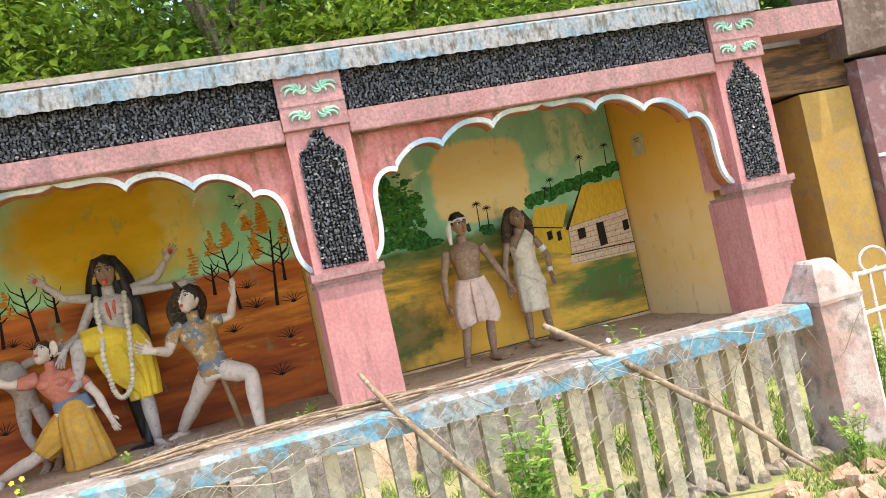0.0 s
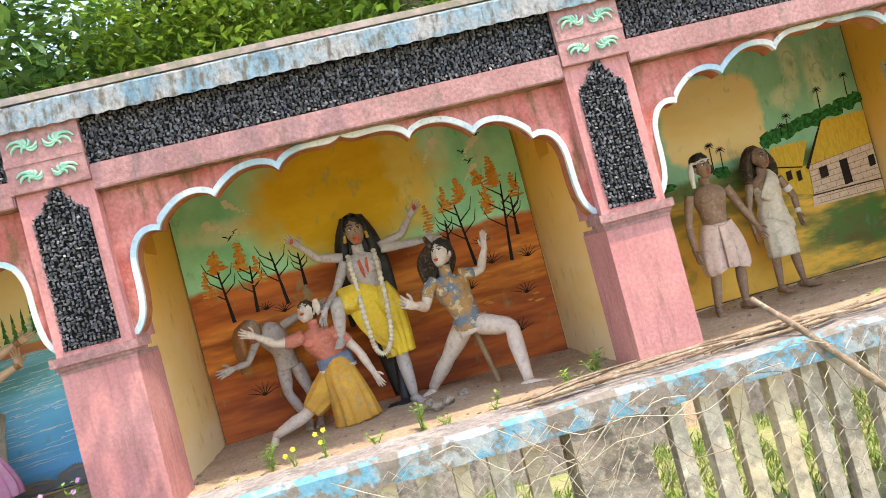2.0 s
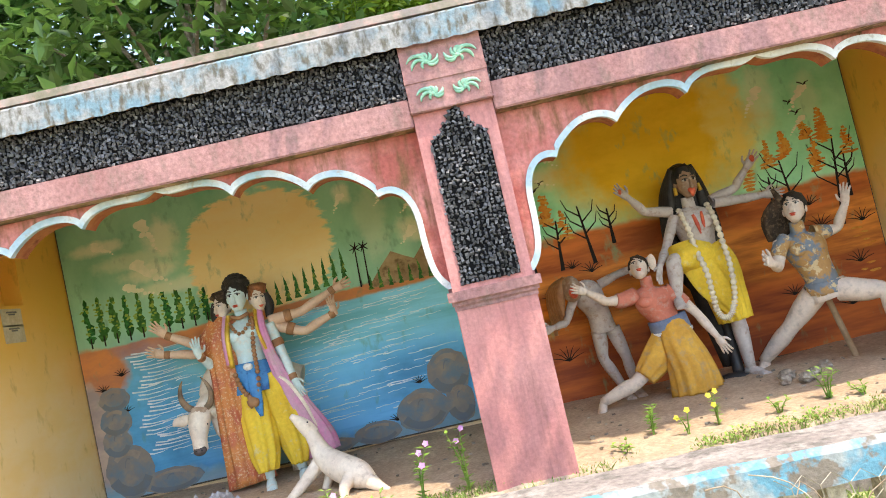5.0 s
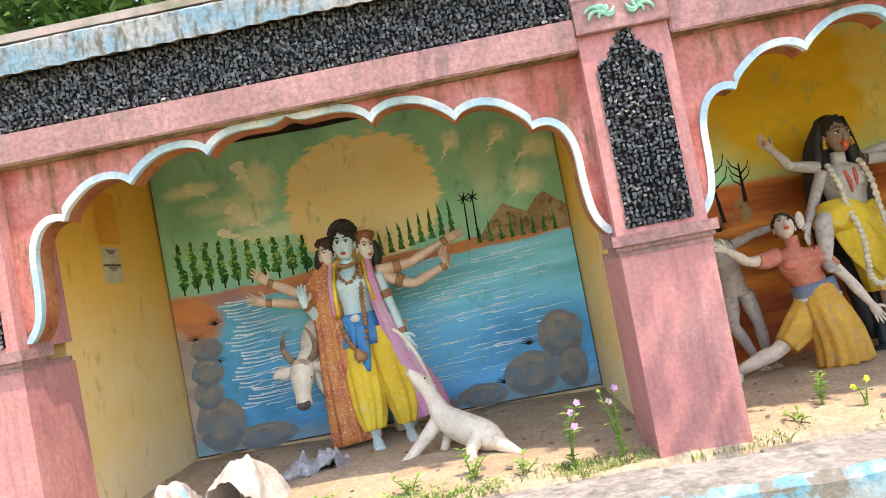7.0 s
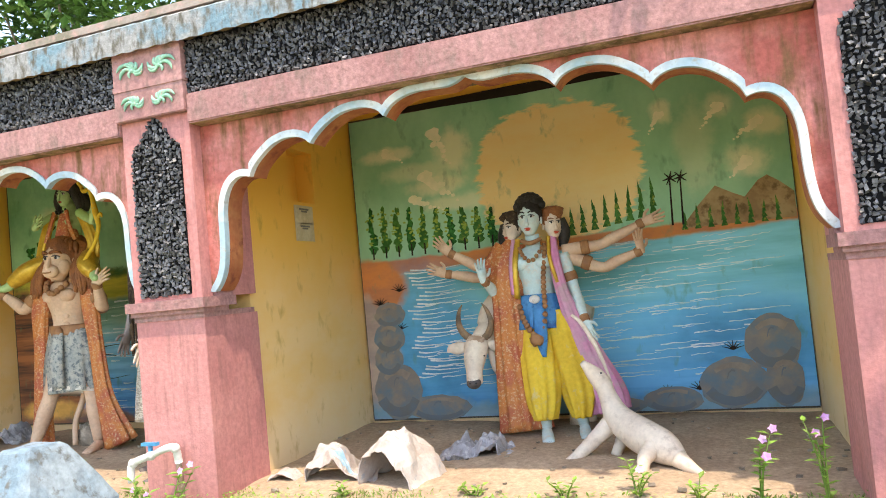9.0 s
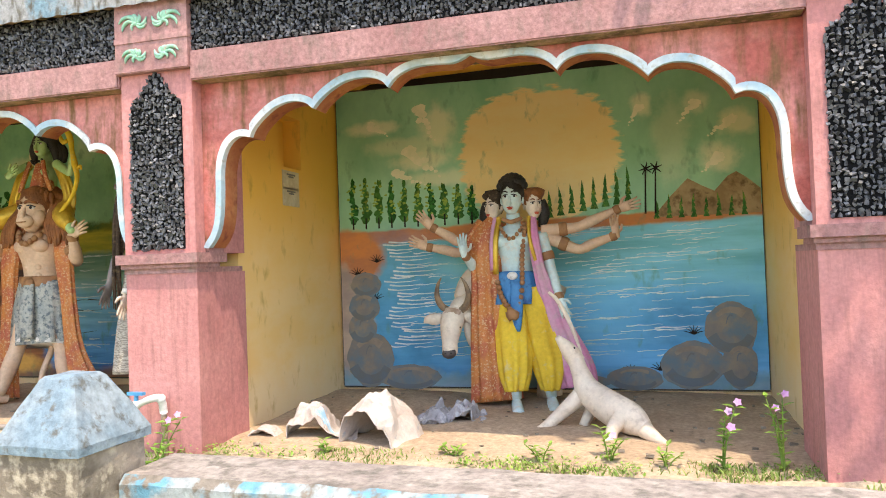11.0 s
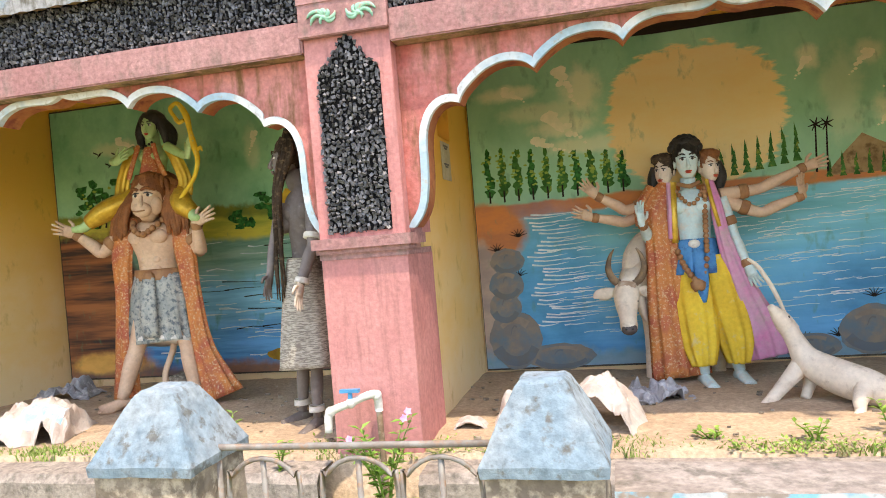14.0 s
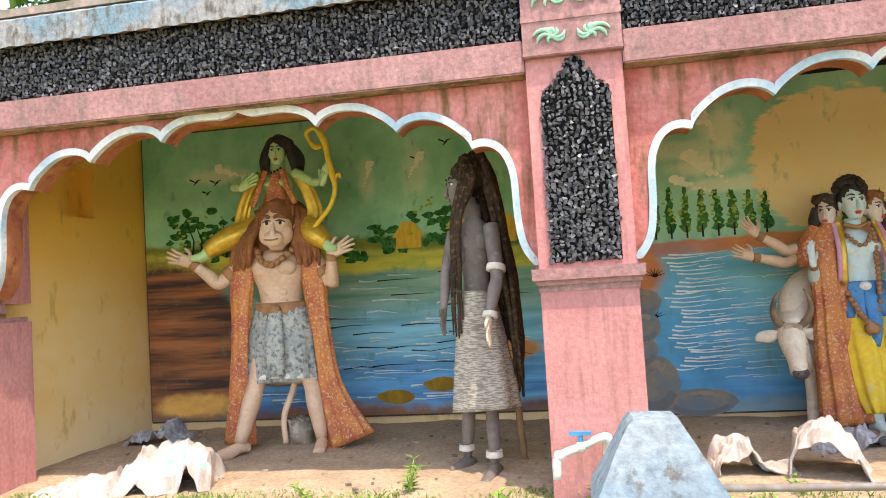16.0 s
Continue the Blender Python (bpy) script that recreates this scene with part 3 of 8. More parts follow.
# ---- murals on canvas ----
def mural_mat(name, base, base2, layers, stretch=(1, 1, 1)):
    """Brush-painted canvas: soft-edged fields of colour laid over one another."""
    m = bpy.data.materials.new(name)
    m.use_nodes = True
    nt = m.node_tree
    L = nt.links
    p = nt.nodes["Principled BSDF"]
    p.inputs["Roughness"].default_value, p.inputs["Specular IOR Level"].default_value = 0.85, 0.12
    geo = nt.nodes.new("ShaderNodeNewGeometry")
    sep = nt.nodes.new("ShaderNodeSeparateXYZ")
    L.new(geo.outputs["Position"], sep.inputs[0])

    def math_node(op, a, b=None):
        n = nt.nodes.new("ShaderNodeMath")
        n.operation = op
        for i, v in enumerate((a, b)):
            if v is None:
                continue
            if isinstance(v, (int, float)):
                n.inputs[i].default_value = v
            else:
                L.new(v, n.inputs[i])
        return n.outputs[0]

    lift = lambda c: tuple(v * min(2.65, 0.88 / max(c)) for v in c)
    base, base2 = lift(base), lift(base2)
    col = ramp_mix(nt, noise_fac(nt, 1.8, 0.35, 0.65, 5, stretch, 2.0), base, base2)
    for i, ly in enumerate(layers):
        kind, ca, cb, soft, amp, ns, st = ly["k"], lift(ly["a"]), lift(ly["b"]), ly.get("soft", 0.1), ly.get("amp", 0.1), ly.get("ns", 5), ly.get("st", (1, 1, 1))
        nz = math_node('MULTIPLY', math_node('SUBTRACT', noise_fac(nt, ns, 0, 1, 4, st, 10.0 + i * 3.3), 0.5), amp * 2)
        if kind == "below":
            d = math_node('ADD', math_node('SUBTRACT', sep.outputs[2], ly["z"]), nz)
            if "slope" in ly:
                d = math_node('SUBTRACT', d, math_node('MULTIPLY', math_node('SUBTRACT', sep.outputs[0], ly["x"]), ly["slope"]))
        else:
            dx = math_node('DIVIDE', math_node('SUBTRACT', sep.outputs[0], ly["x"]), ly["rx"])
            dz = math_node('DIVIDE', math_node('SUBTRACT', sep.outputs[2], ly["z"]), ly["rz"])
            e = ly.get("pow", 2)
            q = math_node('ADD', math_node('POWER', math_node('ABSOLUTE', dx), e), math_node('POWER', math_node('ABSOLUTE', dz), e))
            d = math_node('ADD', math_node('SUBTRACT', math_node('POWER', q, 1 / e), 1.0), nz)
        mr = nt.nodes.new("ShaderNodeMapRange")
        mr.interpolation_type = 'SMOOTHSTEP'
        mr.inputs[1].default_value, mr.inputs[2].default_value, mr.inputs[3].default_value, mr.inputs[4].default_value = -soft, soft, ly.get("max", 1.0), 0
        L.new(d, mr.inputs[0])
        c = ramp_mix(nt, noise_fac(nt, ly.get("cs", 3), 0.38, 0.62, 4, ly.get("cst", (1, 1, 2)), 20.0 + i * 1.7), ca, cb)
        col = ramp_mix(nt, mr.outputs[0], col, c)
    grime = ramp_mix(nt, noise_fac(nt, 9, 0.6, 0.85, 4, (1, 1, 0.5), 31.0), col, tuple(c * 0.55 for c in base))
    L.new(grime, p.inputs["Base Color"])
    bn = nt.nodes.new("ShaderNodeBump")
    bn.inputs["Strength"].default_value, bn.inputs["Distance"].default_value = 0.12, 0.01
    L.new(noise_fac(nt, 40, 0, 1, 3, (1, 1, 1), 1.0), bn.inputs["Height"])
    L.new(bn.outputs[0], p.inputs["Normal"])
    return m


# paler low down: faded wash, plus bounced sunlight mixed into the colour
WALLY = mural_mat("yellow_wash_faded_and_lit_below", (0.375, 0.218, 0.046), (0.36, 0.2, 0.04), [
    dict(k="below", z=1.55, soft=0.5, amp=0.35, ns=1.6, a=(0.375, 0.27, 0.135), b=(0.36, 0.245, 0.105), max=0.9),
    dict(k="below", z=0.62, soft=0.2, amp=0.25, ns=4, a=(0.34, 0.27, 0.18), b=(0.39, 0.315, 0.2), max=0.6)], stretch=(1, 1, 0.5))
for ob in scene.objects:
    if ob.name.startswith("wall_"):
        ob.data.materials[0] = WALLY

SKYG, SKYG2 = (0.085, 0.185, 0.115), (0.14, 0.25, 0.165)
TAN, TAN2 = (0.37, 0.272, 0.125), (0.37, 0.29, 0.15)
CLOUD = dict(a=(0.5, 0.47, 0.32), b=(0.52, 0.49, 0.36))


def cloud(x, z, rx, rz, mx=0.8):
    return dict(k="e", x=x, z=z, rx=rx, rz=rz, soft=0.5, amp=0.8, ns=8, max=mx * 0.85, **CLOUD)


M_COUPLE = mural_mat("village_mural_paint", SKYG, SKYG2, [
    cloud(1.05, 2.3, 0.1, 0.22, 0.6), cloud(2.75, 2.45, 0.08, 0.3, 0.6), cloud(3.0, 2.3, 0.1, 0.28, 0.6), cloud(2.6, 2.15, 0.12, 0.12, 0.6),
    dict(k="e", x=1.82, z=2.1, rx=0.52, rz=0.42, pow=4, soft=0.07, amp=0.14, a=TAN, b=TAN2),
    dict(k="below", z=1.58, x=1.8, slope=0.04, soft=0.05, amp=0.08, a=(0.03, 0.055, 0.02), b=(0.08, 0.09, 0.03)),
    dict(k="below", z=1.36, x=1.8, slope=-0.02, soft=0.07, amp=0.16, ns=3, st=(0.6, 1, 2), a=(0.34, 0.2, 0.035), b=(0.1, 0.085, 0.025), cs=3, cst=(0.6, 1, 3)),
    dict(k="e", x=1.5, z=0.6, rx=0.85, rz=0.5, soft=0.4, amp=0.5, a=(0.37, 0.225, 0.045), b=(0.31, 0.175, 0.035)),
    dict(k="e", x=3.0, z=0.75, rx=0.5, rz=0.22, soft=0.4, amp=0.9, ns=5, st=(0.6, 1, 2), a=(0.03, 0.08, 0.02), b=(0.06, 0.05, 0.02)),
    dict(k="e", x=0.7, z=0.7, rx=0.4, rz=0.3, soft=0.4, amp=0.9, ns=5, a=(0.04, 0.06, 0.02), b=(0.12, 0.08, 0.03)),
], stretch=(1, 1, 0.6))
M_HILLSIDE = mural_mat("autumn_mural_paint", (0.1, 0.26, 0.14), (0.2, 0.38, 0.24), [
    cloud(-2.95, 2.2, 0.3, 0.1, 0.7), cloud(-0.9, 2.5, 0.12, 0.25, 0.5), cloud(-0.5, 2.4, 0.1, 0.2, 0.4),
    dict(k="e", x=-1.85, z=2.3, rx=0.82, rz=0.62, soft=0.3, amp=0.35, ns=3, a=(0.35, 0.215, 0.02), b=(0.3, 0.178, 0.014)),
    dict(k="e", x=-1.2, z=2.35, rx=0.16, rz=0.42, soft=0.5, amp=1.0, ns=6, a=(0.37, 0.29, 0.085), b=(0.36, 0.26, 0.05)),
    dict(k="below", z=1.7, x=-1.8, slope=0.0, soft=0.03, amp=0.05, ns=4, a=(0.26, 0.075, 0.02), b=(0.13, 0.034, 0.012), cs=2.4, cst=(0.45, 1, 2.6)),
    dict(k="below", z=1.42, x=-1.8, slope=0.04, soft=0.06, amp=0.14, ns=2.2, st=(0.7, 1, 2), a=(0.15, 0.042, 0.014), b=(0.33, 0.12, 0.026), cs=2.8, cst=(0.45, 1, 3.0)),
    dict(k="below", z=0.95, x=-1.8, slope=0.05, soft=0.1, amp=0.25, ns=2, st=(0.6, 1, 2), a=(0.11, 0.028, 0.014), b=(0.23, 0.062, 0.018), cs=2.6, cst=(0.4, 1, 2.8)),
])
M_LAKE = mural_mat("lake_mural_paint", SKYG, SKYG2, [
    cloud(-6.05, 2.42, 0.12, 0.16), cloud(-6.6, 2.46, 0.2, 0.05), cloud(-6.2, 2.18, 0.22, 0.07), cloud(-6.05, 2.02, 0.26, 0.06, 0.7), cloud(-6.35, 2.3, 0.3, 0.06, 0.5),
    cloud(-4.5, 2.46, 0.07, 0.09), cloud(-4.13, 2.45, 0.09, 0.08, 0.6), cloud(-3.98, 2.05, 0.12, 0.1), cloud(-3.85, 2.28, 0.12, 0.08), cloud(-4.3, 2.2, 0.12, 0.28, 0.35),
    dict(k="e", x=-5.27, z=2.15, rx=0.6, rz=0.5, pow=2.5, soft=0.04, amp=0.2, ns=14, st=(0.5, 1, 1.6), a=TAN, b=TAN2),
    dict(k="below", z=1.655, x=-5.3, slope=0.02, soft=0.012, amp=0.03, a=(0.26, 0.1, 0.035), b=(0.2, 0.08, 0.04)),
    dict(k="below", z=1.56, x=-5.3, slope=0.03, soft=0.015, amp=0.03, a=(0.06, 0.19, 0.22), b=(0.1, 0.27, 0.32), cs=2, cst=(0.4, 1, 3)),
    dict(k="below", z=1.15, x=-5.3, slope=0.02, soft=0.25, amp=0.15, a=(0.055, 0.21, 0.34), b=(0.1, 0.29, 0.41), cs=2, cst=(0.4, 1, 3)),
    dict(k="below", z=0.7, x=-5.3, slope=0.0, soft=0.2, amp=0.15, a=(0.02, 0.1, 0.23), b=(0.06, 0.2, 0.34), cs=2, cst=(0.4, 1, 3)),
    dict(k="e", x=-6.42, z=0.98, rx=0.42, rz=0.55, soft=0.5, amp=0.25, a=(0.015, 0.085, 0.16), b=(0.03, 0.14, 0.24), max=0.75),
    dict(k="e", x=-4.15, z=0.86, rx=0.5, rz=0.22, soft=0.5, amp=0.3, a=(0.015, 0.075, 0.16), b=(0.03, 0.13, 0.24), max=0.7),
    dict(k="e", x=-6.95, z=1.4, rx=0.42, rz=0.25, soft=0.12, amp=0.25, a=(0.26, 0.1, 0.035), b=(0.2, 0.08, 0.04)),
    dict(k="e", x=-6.95, z=0.6, rx=0.32, rz=0.75, soft=0.1, amp=0.25, a=(0.14, 0.11, 0.1), b=(0.2, 0.15, 0.12)),
    dict(k="below", z=0.5, x=-5.3, slope=0.0, soft=0.05, amp=0.1, a=(0.07, 0.13, 0.17), b=(0.1, 0.16, 0.2)),
], stretch=(1, 1, 0.7))
M_RIVER = mural_mat("river_mural_paint", (0.07, 0.18, 0.1), (0.14, 0.27, 0.17), [
    cloud(-10.0, 2.42, 0.26, 0.06, 0.55), cloud(-8.75, 2.3, 0.06, 0.16, 0.45), cloud(-8.35, 2.35, 0.1, 0.2, 0.4), cloud(-9.4, 2.5, 0.1, 0.12, 0.3),
    dict(k="below", z=1.83, x=-9.0, slope=-0.03, soft=0.03, amp=0.09, ns=8, a=(0.025, 0.06, 0.02), b=(0.09, 0.1, 0.02)),
    dict(k="below", z=1.74, x=-9.0, slope=-0.05, soft=0.03, amp=0.05, a=(0.26, 0.24, 0.04), b=(0.14, 0.16, 0.03), cst=(0.5, 1, 3)),
    dict(k="below", z=1.56, x=-9.0, slope=-0.02, soft=0.03, amp=0.05, a=(0.06, 0.13, 0.1), b=(0.12, 0.2, 0.16), cs=3, cst=(0.4, 1, 4)),
    dict(k="below", z=1.25, x=-9.0, slope=-0.02, soft=0.15, amp=0.1, a=(0.06, 0.17, 0.24), b=(0.11, 0.27, 0.34), cs=3, cst=(0.35, 1, 4)),
    dict(k="below", z=0.85, x=-9.0, slope=0.0, soft=0.15, amp=0.1, a=(0.02, 0.08, 0.2), b=(0.06, 0.2, 0.34), cs=3, cst=(0.35, 1, 4)),
    dict(k="e", x=-10.5, z=0.9, rx=0.62, rz=0.82, pow=3, soft=0.1, amp=0.2, a=(0.17, 0.068, 0.03), b=(0.03, 0.02, 0.018), cs=3, cst=(0.25, 1, 3.4)),
    dict(k="below", z=0.52, x=-9.0, slope=0.0, soft=0.05, amp=0.1, a=(0.14, 0.07, 0.04), b=(0.07, 0.05, 0.05)),
    dict(k="e", x=-10.3, z=0.56, rx=0.4, rz=0.09, soft=0.3, amp=0.6, a=(0.34, 0.2, 0.06), b=(0.26, 0.14, 0.04)),
    dict(k="e", x=-7.75, z=0.9, rx=0.3, rz=0.09, soft=0.2, amp=0.5, a=(0.24, 0.11, 0.04), b=(0.2, 0.09, 0.04)),
])
P_BLACK = mat("mural_black_brown", (0.025, 0.018, 0.014), s1=9, bump=0)
P_HEM = mat("mural_canvas_hem", (0.07, 0.06, 0.045), (0.12, 0.1, 0.07), s1=9, bump=0)
P_ORANGE = mat("mural_orange", (0.66, 0.24, 0.04), (0.7, 0.36, 0.07), (0.5, 0.16, 0.03), s1=14, s2=40, bump=0)
P_GREEN = mat("mural_leaf_green", (0.03, 0.12, 0.025), (0.07, 0.22, 0.05), (0.28, 0.34, 0.06), s1=18, s2=30, b=(0.55, 0.7), bump=0)
P_LIME = mat("mural_lime_dab", (0.32, 0.44, 0.08), (0.22, 0.36, 0.07), s1=20, bump=0)
P_BUSH = mat("mural_bush_green", (0.015, 0.09, 0.02), (0.04, 0.22, 0.05), (0.015, 0.035, 0.012), s1=25, s2=30, bump=0)
P_WHITE = mat("mural_wave_white", (0.75, 0.82, 0.82), (0.5, 0.64, 0.68), s1=14, bump=0)
P_ROCK = mat("mural_rock", (0.23, 0.215, 0.205), (0.31, 0.26, 0.205), (0.16, 0.22, 0.26), s1=7, s2=8, a=(0.4, 0.65), b=(0.45, 0.65), bump=0)
P_HILL = mat("mural_hill", (0.3, 0.2, 0.1), (0.42, 0.31, 0.17), (0.18, 0.12, 0.06), s1=5, s2=16, bump=0)
P_ROOF = mat("mural_thatch", (0.72, 0.47, 0.06), (0.62, 0.38, 0.05), s1=10, stretch1=(4, 1, 1), bump=0)
P_BRICK = mat("mural_pinkish_wall", (0.74, 0.57, 0.42), (0.64, 0.47, 0.35), s1=22, bump=0)
P_LINE = mat("mural_brick_line", (0.36, 0.2, 0.12), s1=22, bump=0)
P_STONEY = mat("mural_yellow_stone", (0.42, 0.26, 0.03), (0.3, 0.17, 0.03), s1=8, bump=0)
P_CLOUD = mat("mural_cloud_cream", (0.85, 0.82, 0.62), (0.76, 0.77, 0.56), s1=14, bump=0)
P_VEIL = mat("mural_cloud_veil", (0.5, 0.6, 0.41), (0.37, 0.53, 0.34), s1=8, bump=0)
P_SHADE = mat("mural_rock_shade", (0.16, 0.19, 0.22), (0.18, 0.18, 0.175), s1=9, bump=0)
P_SUNNY = mat("mural_rock_light", (0.33, 0.27, 0.22), (0.27, 0.22, 0.18), s1=9, bump=0)
YC = 2.03


class Brush:
    """Collects painted marks, each mark a thin raised film of paint."""
    def __init__(self):
        self.bm = bmesh.new()

    def poly(self, pts, lay=1):
        y = YC - 0.0025 * lay - R.random() * 0.0022
        vs = [self.bm.verts.new((x, y, z)) for x, z in pts]
        self.bm.faces.new(vs)

    def stroke(self, pts, w0, w1=None, lay=2):
        w1 = w0 if w1 is None else w1
        P = [Vector((p[0], 0, p[1])) for p in pts]
        y = YC - 0.0025 * lay - R.random() * 0.0022
        last = None
        for i, p in enumerate(P):
            t = (P[min(i + 1, len(P) - 1)] - P[max(i - 1, 0)]).normalized()
            s = Vector((-t.z, 0, t.x)) * (w0 + (w1 - w0) * i / (len(P) - 1)) / 2
            cur = [self.bm.verts.new((q.x, y, q.z)) for q in (p - s, p + s)]
            if last:
                self.bm.faces.new((last[0], cur[0], cur[1], last[1]))
            last = cur

    def blob(self, x, z, rx, rz, lay=1, n=18, rag=0.15, flat=False):
        pts = []
        for k in range(n):
            a = 2 * math.pi * k / n
            g = 1 + R.uniform(-rag, rag)
            zz = math.sin(a) * rz * g
            pts.append((x + math.cos(a) * rx * g, z + (max(zz, -0.12 * rz) if flat else zz)))
        self.poly(pts, lay)

    def done(self, name, m, parent, label="", kind=""):
        for f in self.bm.faces:
            f.normal_update()
            if f.normal.y > 0:
                f.normal_flip()
        part(name, self.bm, m, parent, label, kind=kind)


def canvas(n_, x0, x1, z0, z1, m, label):
    b = bmesh.new()
    nx_, nz_ = 24, 10
    V = [[b.verts.new((x0 + (x1 - x0) * i / nx_, YC + (0.004 * noise.noise(Vector((i * 0.4, j * 0.5, n_))) if 0 < i < nx_ and 0 < j < nz_ else 0), z0 + (z1 - z0) * j / nz_)) for j in range(nz_ + 1)] for i in range(nx_ + 1)]
    for i in range(nx_):
        for j in range(nz_):
            b.faces.new((V[i][j], V[i + 1][j], V[i + 1][j + 1], V[i][j + 1]))
    root = empty("mural", label, "mural")
    part("canvas", b, m, root, smooth=True)
    b = bmesh.new()
    for q in ((x0, x1, z1, z1 + 0.012), (x0, x1, z0 - 0.012, z0), (x0 - 0.005, x0, z0, z1), (x1, x1 + 0.005, z0, z1)):
        box(b, q[0], q[1], YC - 0.004, YC + 0.018, q[2], q[3])
    part("canvas_edge", b, P_HEM, root, "dark canvas hem")
    return root


def bare_tree(br, x, z0, h, lean=0.0):
    br.stroke([(x, z0), (x + lean * 0.4, z0 + h * 0.4), (x + lean, z0 + h)], 0.035, 0.012)
    for k in range(5):
        s = 1 if k % 2 else -1
        zz = z0 + h * (0.42 + 0.1 * k)
        xx = x + lean * (0.42 + 0.1 * k)
        br.stroke([(xx, zz), (xx + s * h * 0.2, zz + h * 0.16), (xx + s * h * 0.26, zz + h * 0.34)], 0.014, 0.005)


def tuft(br, x, z, s):
    for k in range(7):
        a = math.pi * (0.12 + 0.76 * k / 6)
        br.stroke([(x, z), (x + math.cos(a) * s * 0.6, z + math.sin(a) * s * 0.6), (x + math.cos(a) * s * 1.1, z + math.sin(a) * s * 0.9)], 0.01, 0.003)


def birds(br, spots):
    for x, z, s in spots:
        br.stroke([(x - s, z + s * 0.6), (x - s * 0.3, z + s * 0.3), (x, z), (x + s * 0.4, z + s * 0.4), (x + s, z + s * 0.5)], 0.012, 0.006)
        br.stroke([(x + s * 0.4, z + s * 0.3), (x - s * 0.3, z - s * 0.4)], 0.018, 0.005)


def clouds(root, spots):
    """Cream cloud heads thinning out along their drift."""
    hd = Brush()
    for x, z, w, dx, dz in spots:
        ln = math.hypot(dx, dz)
        nx_, nz_ = -dz / ln, dx / ln
        for k in range(12):
            f0 = (k / 11) ** 1.6
            o = R.uniform(0.0, 0.6) * w * (1 - 0.6 * f0)
            hd.blob(x + dx * f0 * 0.7 + nx_ * o, z + dz * f0 * 0.7 + nz_ * o, w * (0.42 - 0.32 * f0), w * (0.33 - 0.25 * f0), 3, 13, 0.22)
    hd.done("painted_cloud", P_CLOUD, root, kind="stuff")


def conifer(br, x, z, h, w):
    for k in range(4):
        f = k / 4
        br.poly([(x - w * (1 - f * 0.75) / 2, z + h * f), (x + w * (1 - f * 0.75) / 2, z + h * f), (x + 0.01 * R.uniform(-1, 1), z + h * (f + 0.42))], 2)


# village mural
root = canvas(0, 0.18, 3.4, 0.36, 2.8, M_COUPLE, "painted village mural with huts, palms and bush")
clouds(root, ((1.12, 2.26, 0.06, 0.16, 0.05),))
br = Brush()
for x0, z0, n, dx in ((2.64, 2.04, 5, 0.03), (2.92, 2.1, 5, 0.06), (3.2, 2.15, 3, 0.04), (1.14, 2.02, 2, 0.0)):
    for k in range(n):
        cx_, cz_ = x0 + dx * k, z0 + 0.12 * k
        br.stroke([(cx_ + 0.055 * math.cos(a * 0.45 + 2.4 * (k % 2)), cz_ + 0.065 * math.sin(a * 0.45 + 2.4 * (k % 2))) for a in range(9)], 0.026, 0.01, 2)
br.done("painted_cloud_curl", P_VEIL, root, kind="stuff")
br = Brush()
for k in range(110):
    br.blob(0.55 + R.random() * 0.58, 1.58 + R.random() * 0.72 * (1 if k < 40 else 0.7), R.uniform(0.04, 0.08), R.uniform(0.04, 0.07), 1 + k % 3, 9, 0.3)
br.done("painted_bush", P_BUSH, root, kind="stuff")
br = Brush()
for k in range(150):
    br.blob(0.55 + R.random() * 0.6, 1.6 + R.random() * 0.72 * (1 if k < 90 else 0.7), R.uniform(0.015, 0.03), R.uniform(0.01, 0.02), 5, 7, 0.35)
br.done("painted_leaf_light", P_GREEN, root, kind="stuff")
br = Brush()
for k in range(34):
    x = 2.3 + 1.08 * k / 33
    br.blob(x, 1.76 + 0.22 * (k / 33) + R.uniform(-0.04, 0.03), 0.07, 0.055, 1, 9, 0.3)
br.blob(1.78, 1.58, 0.09, 0.06, 1)
br.blob(1.1, 1.56, 0.2, 0.05, 1)
br.done("painted_hedge", P_BUSH, root, kind="stuff")
br = Brush()
for x, z, h in ((2.56, 1.8, 0.16), (2.48, 1.78, 0.1), (2.95, 1.94, 0.2), (3.27, 2.02, 0.2), (1.7, 1.6, 0.26), (1.8, 1.6, 0.2)):
    br.stroke([(x, z), (x + 0.015, z + h)], 0.014, 0.008, 3)
    for a in (0.1, 0.8, 1.6, 2.4, 3.1, 3.7, 5.6):
        br.stroke([(x + 0.015, z + h), (x + 0.015 + math.cos(a) * 0.035, z + h + math.sin(a) * 0.03), (x + 0.015 + math.cos(a) * 0.055, z + h + math.sin(a) * 0.03 - 0.018)], 0.012, 0.003, 3)
br.done("painted_palm", P_BLACK, root, kind="stuff")
br = Brush()
br.poly([(2.26, 1.5), (2.33, 1.69), (2.72, 1.68), (2.6, 1.42)], 4)
br.poly([(2.28, 1.24), (2.64, 1.14), (2.66, 1.43), (2.27, 1.5)], 4)
br.poly([(2.66, 1.42), (3.39, 1.5), (3.395, 1.83), (2.92, 1.83)], 5)
br.done("painted_thatch", P_ROOF, root)
br = Brush()
br.poly([(2.65, 1.14), (3.39, 1.13), (3.39, 1.5), (2.67, 1.42)], 4)
br.poly([(2.61, 1.02), (3.39, 1.01), (3.39, 1.12), (2.63, 1.13)], 5)
br.done("painted_house_wall", P_BRICK, root)
br = Brush()
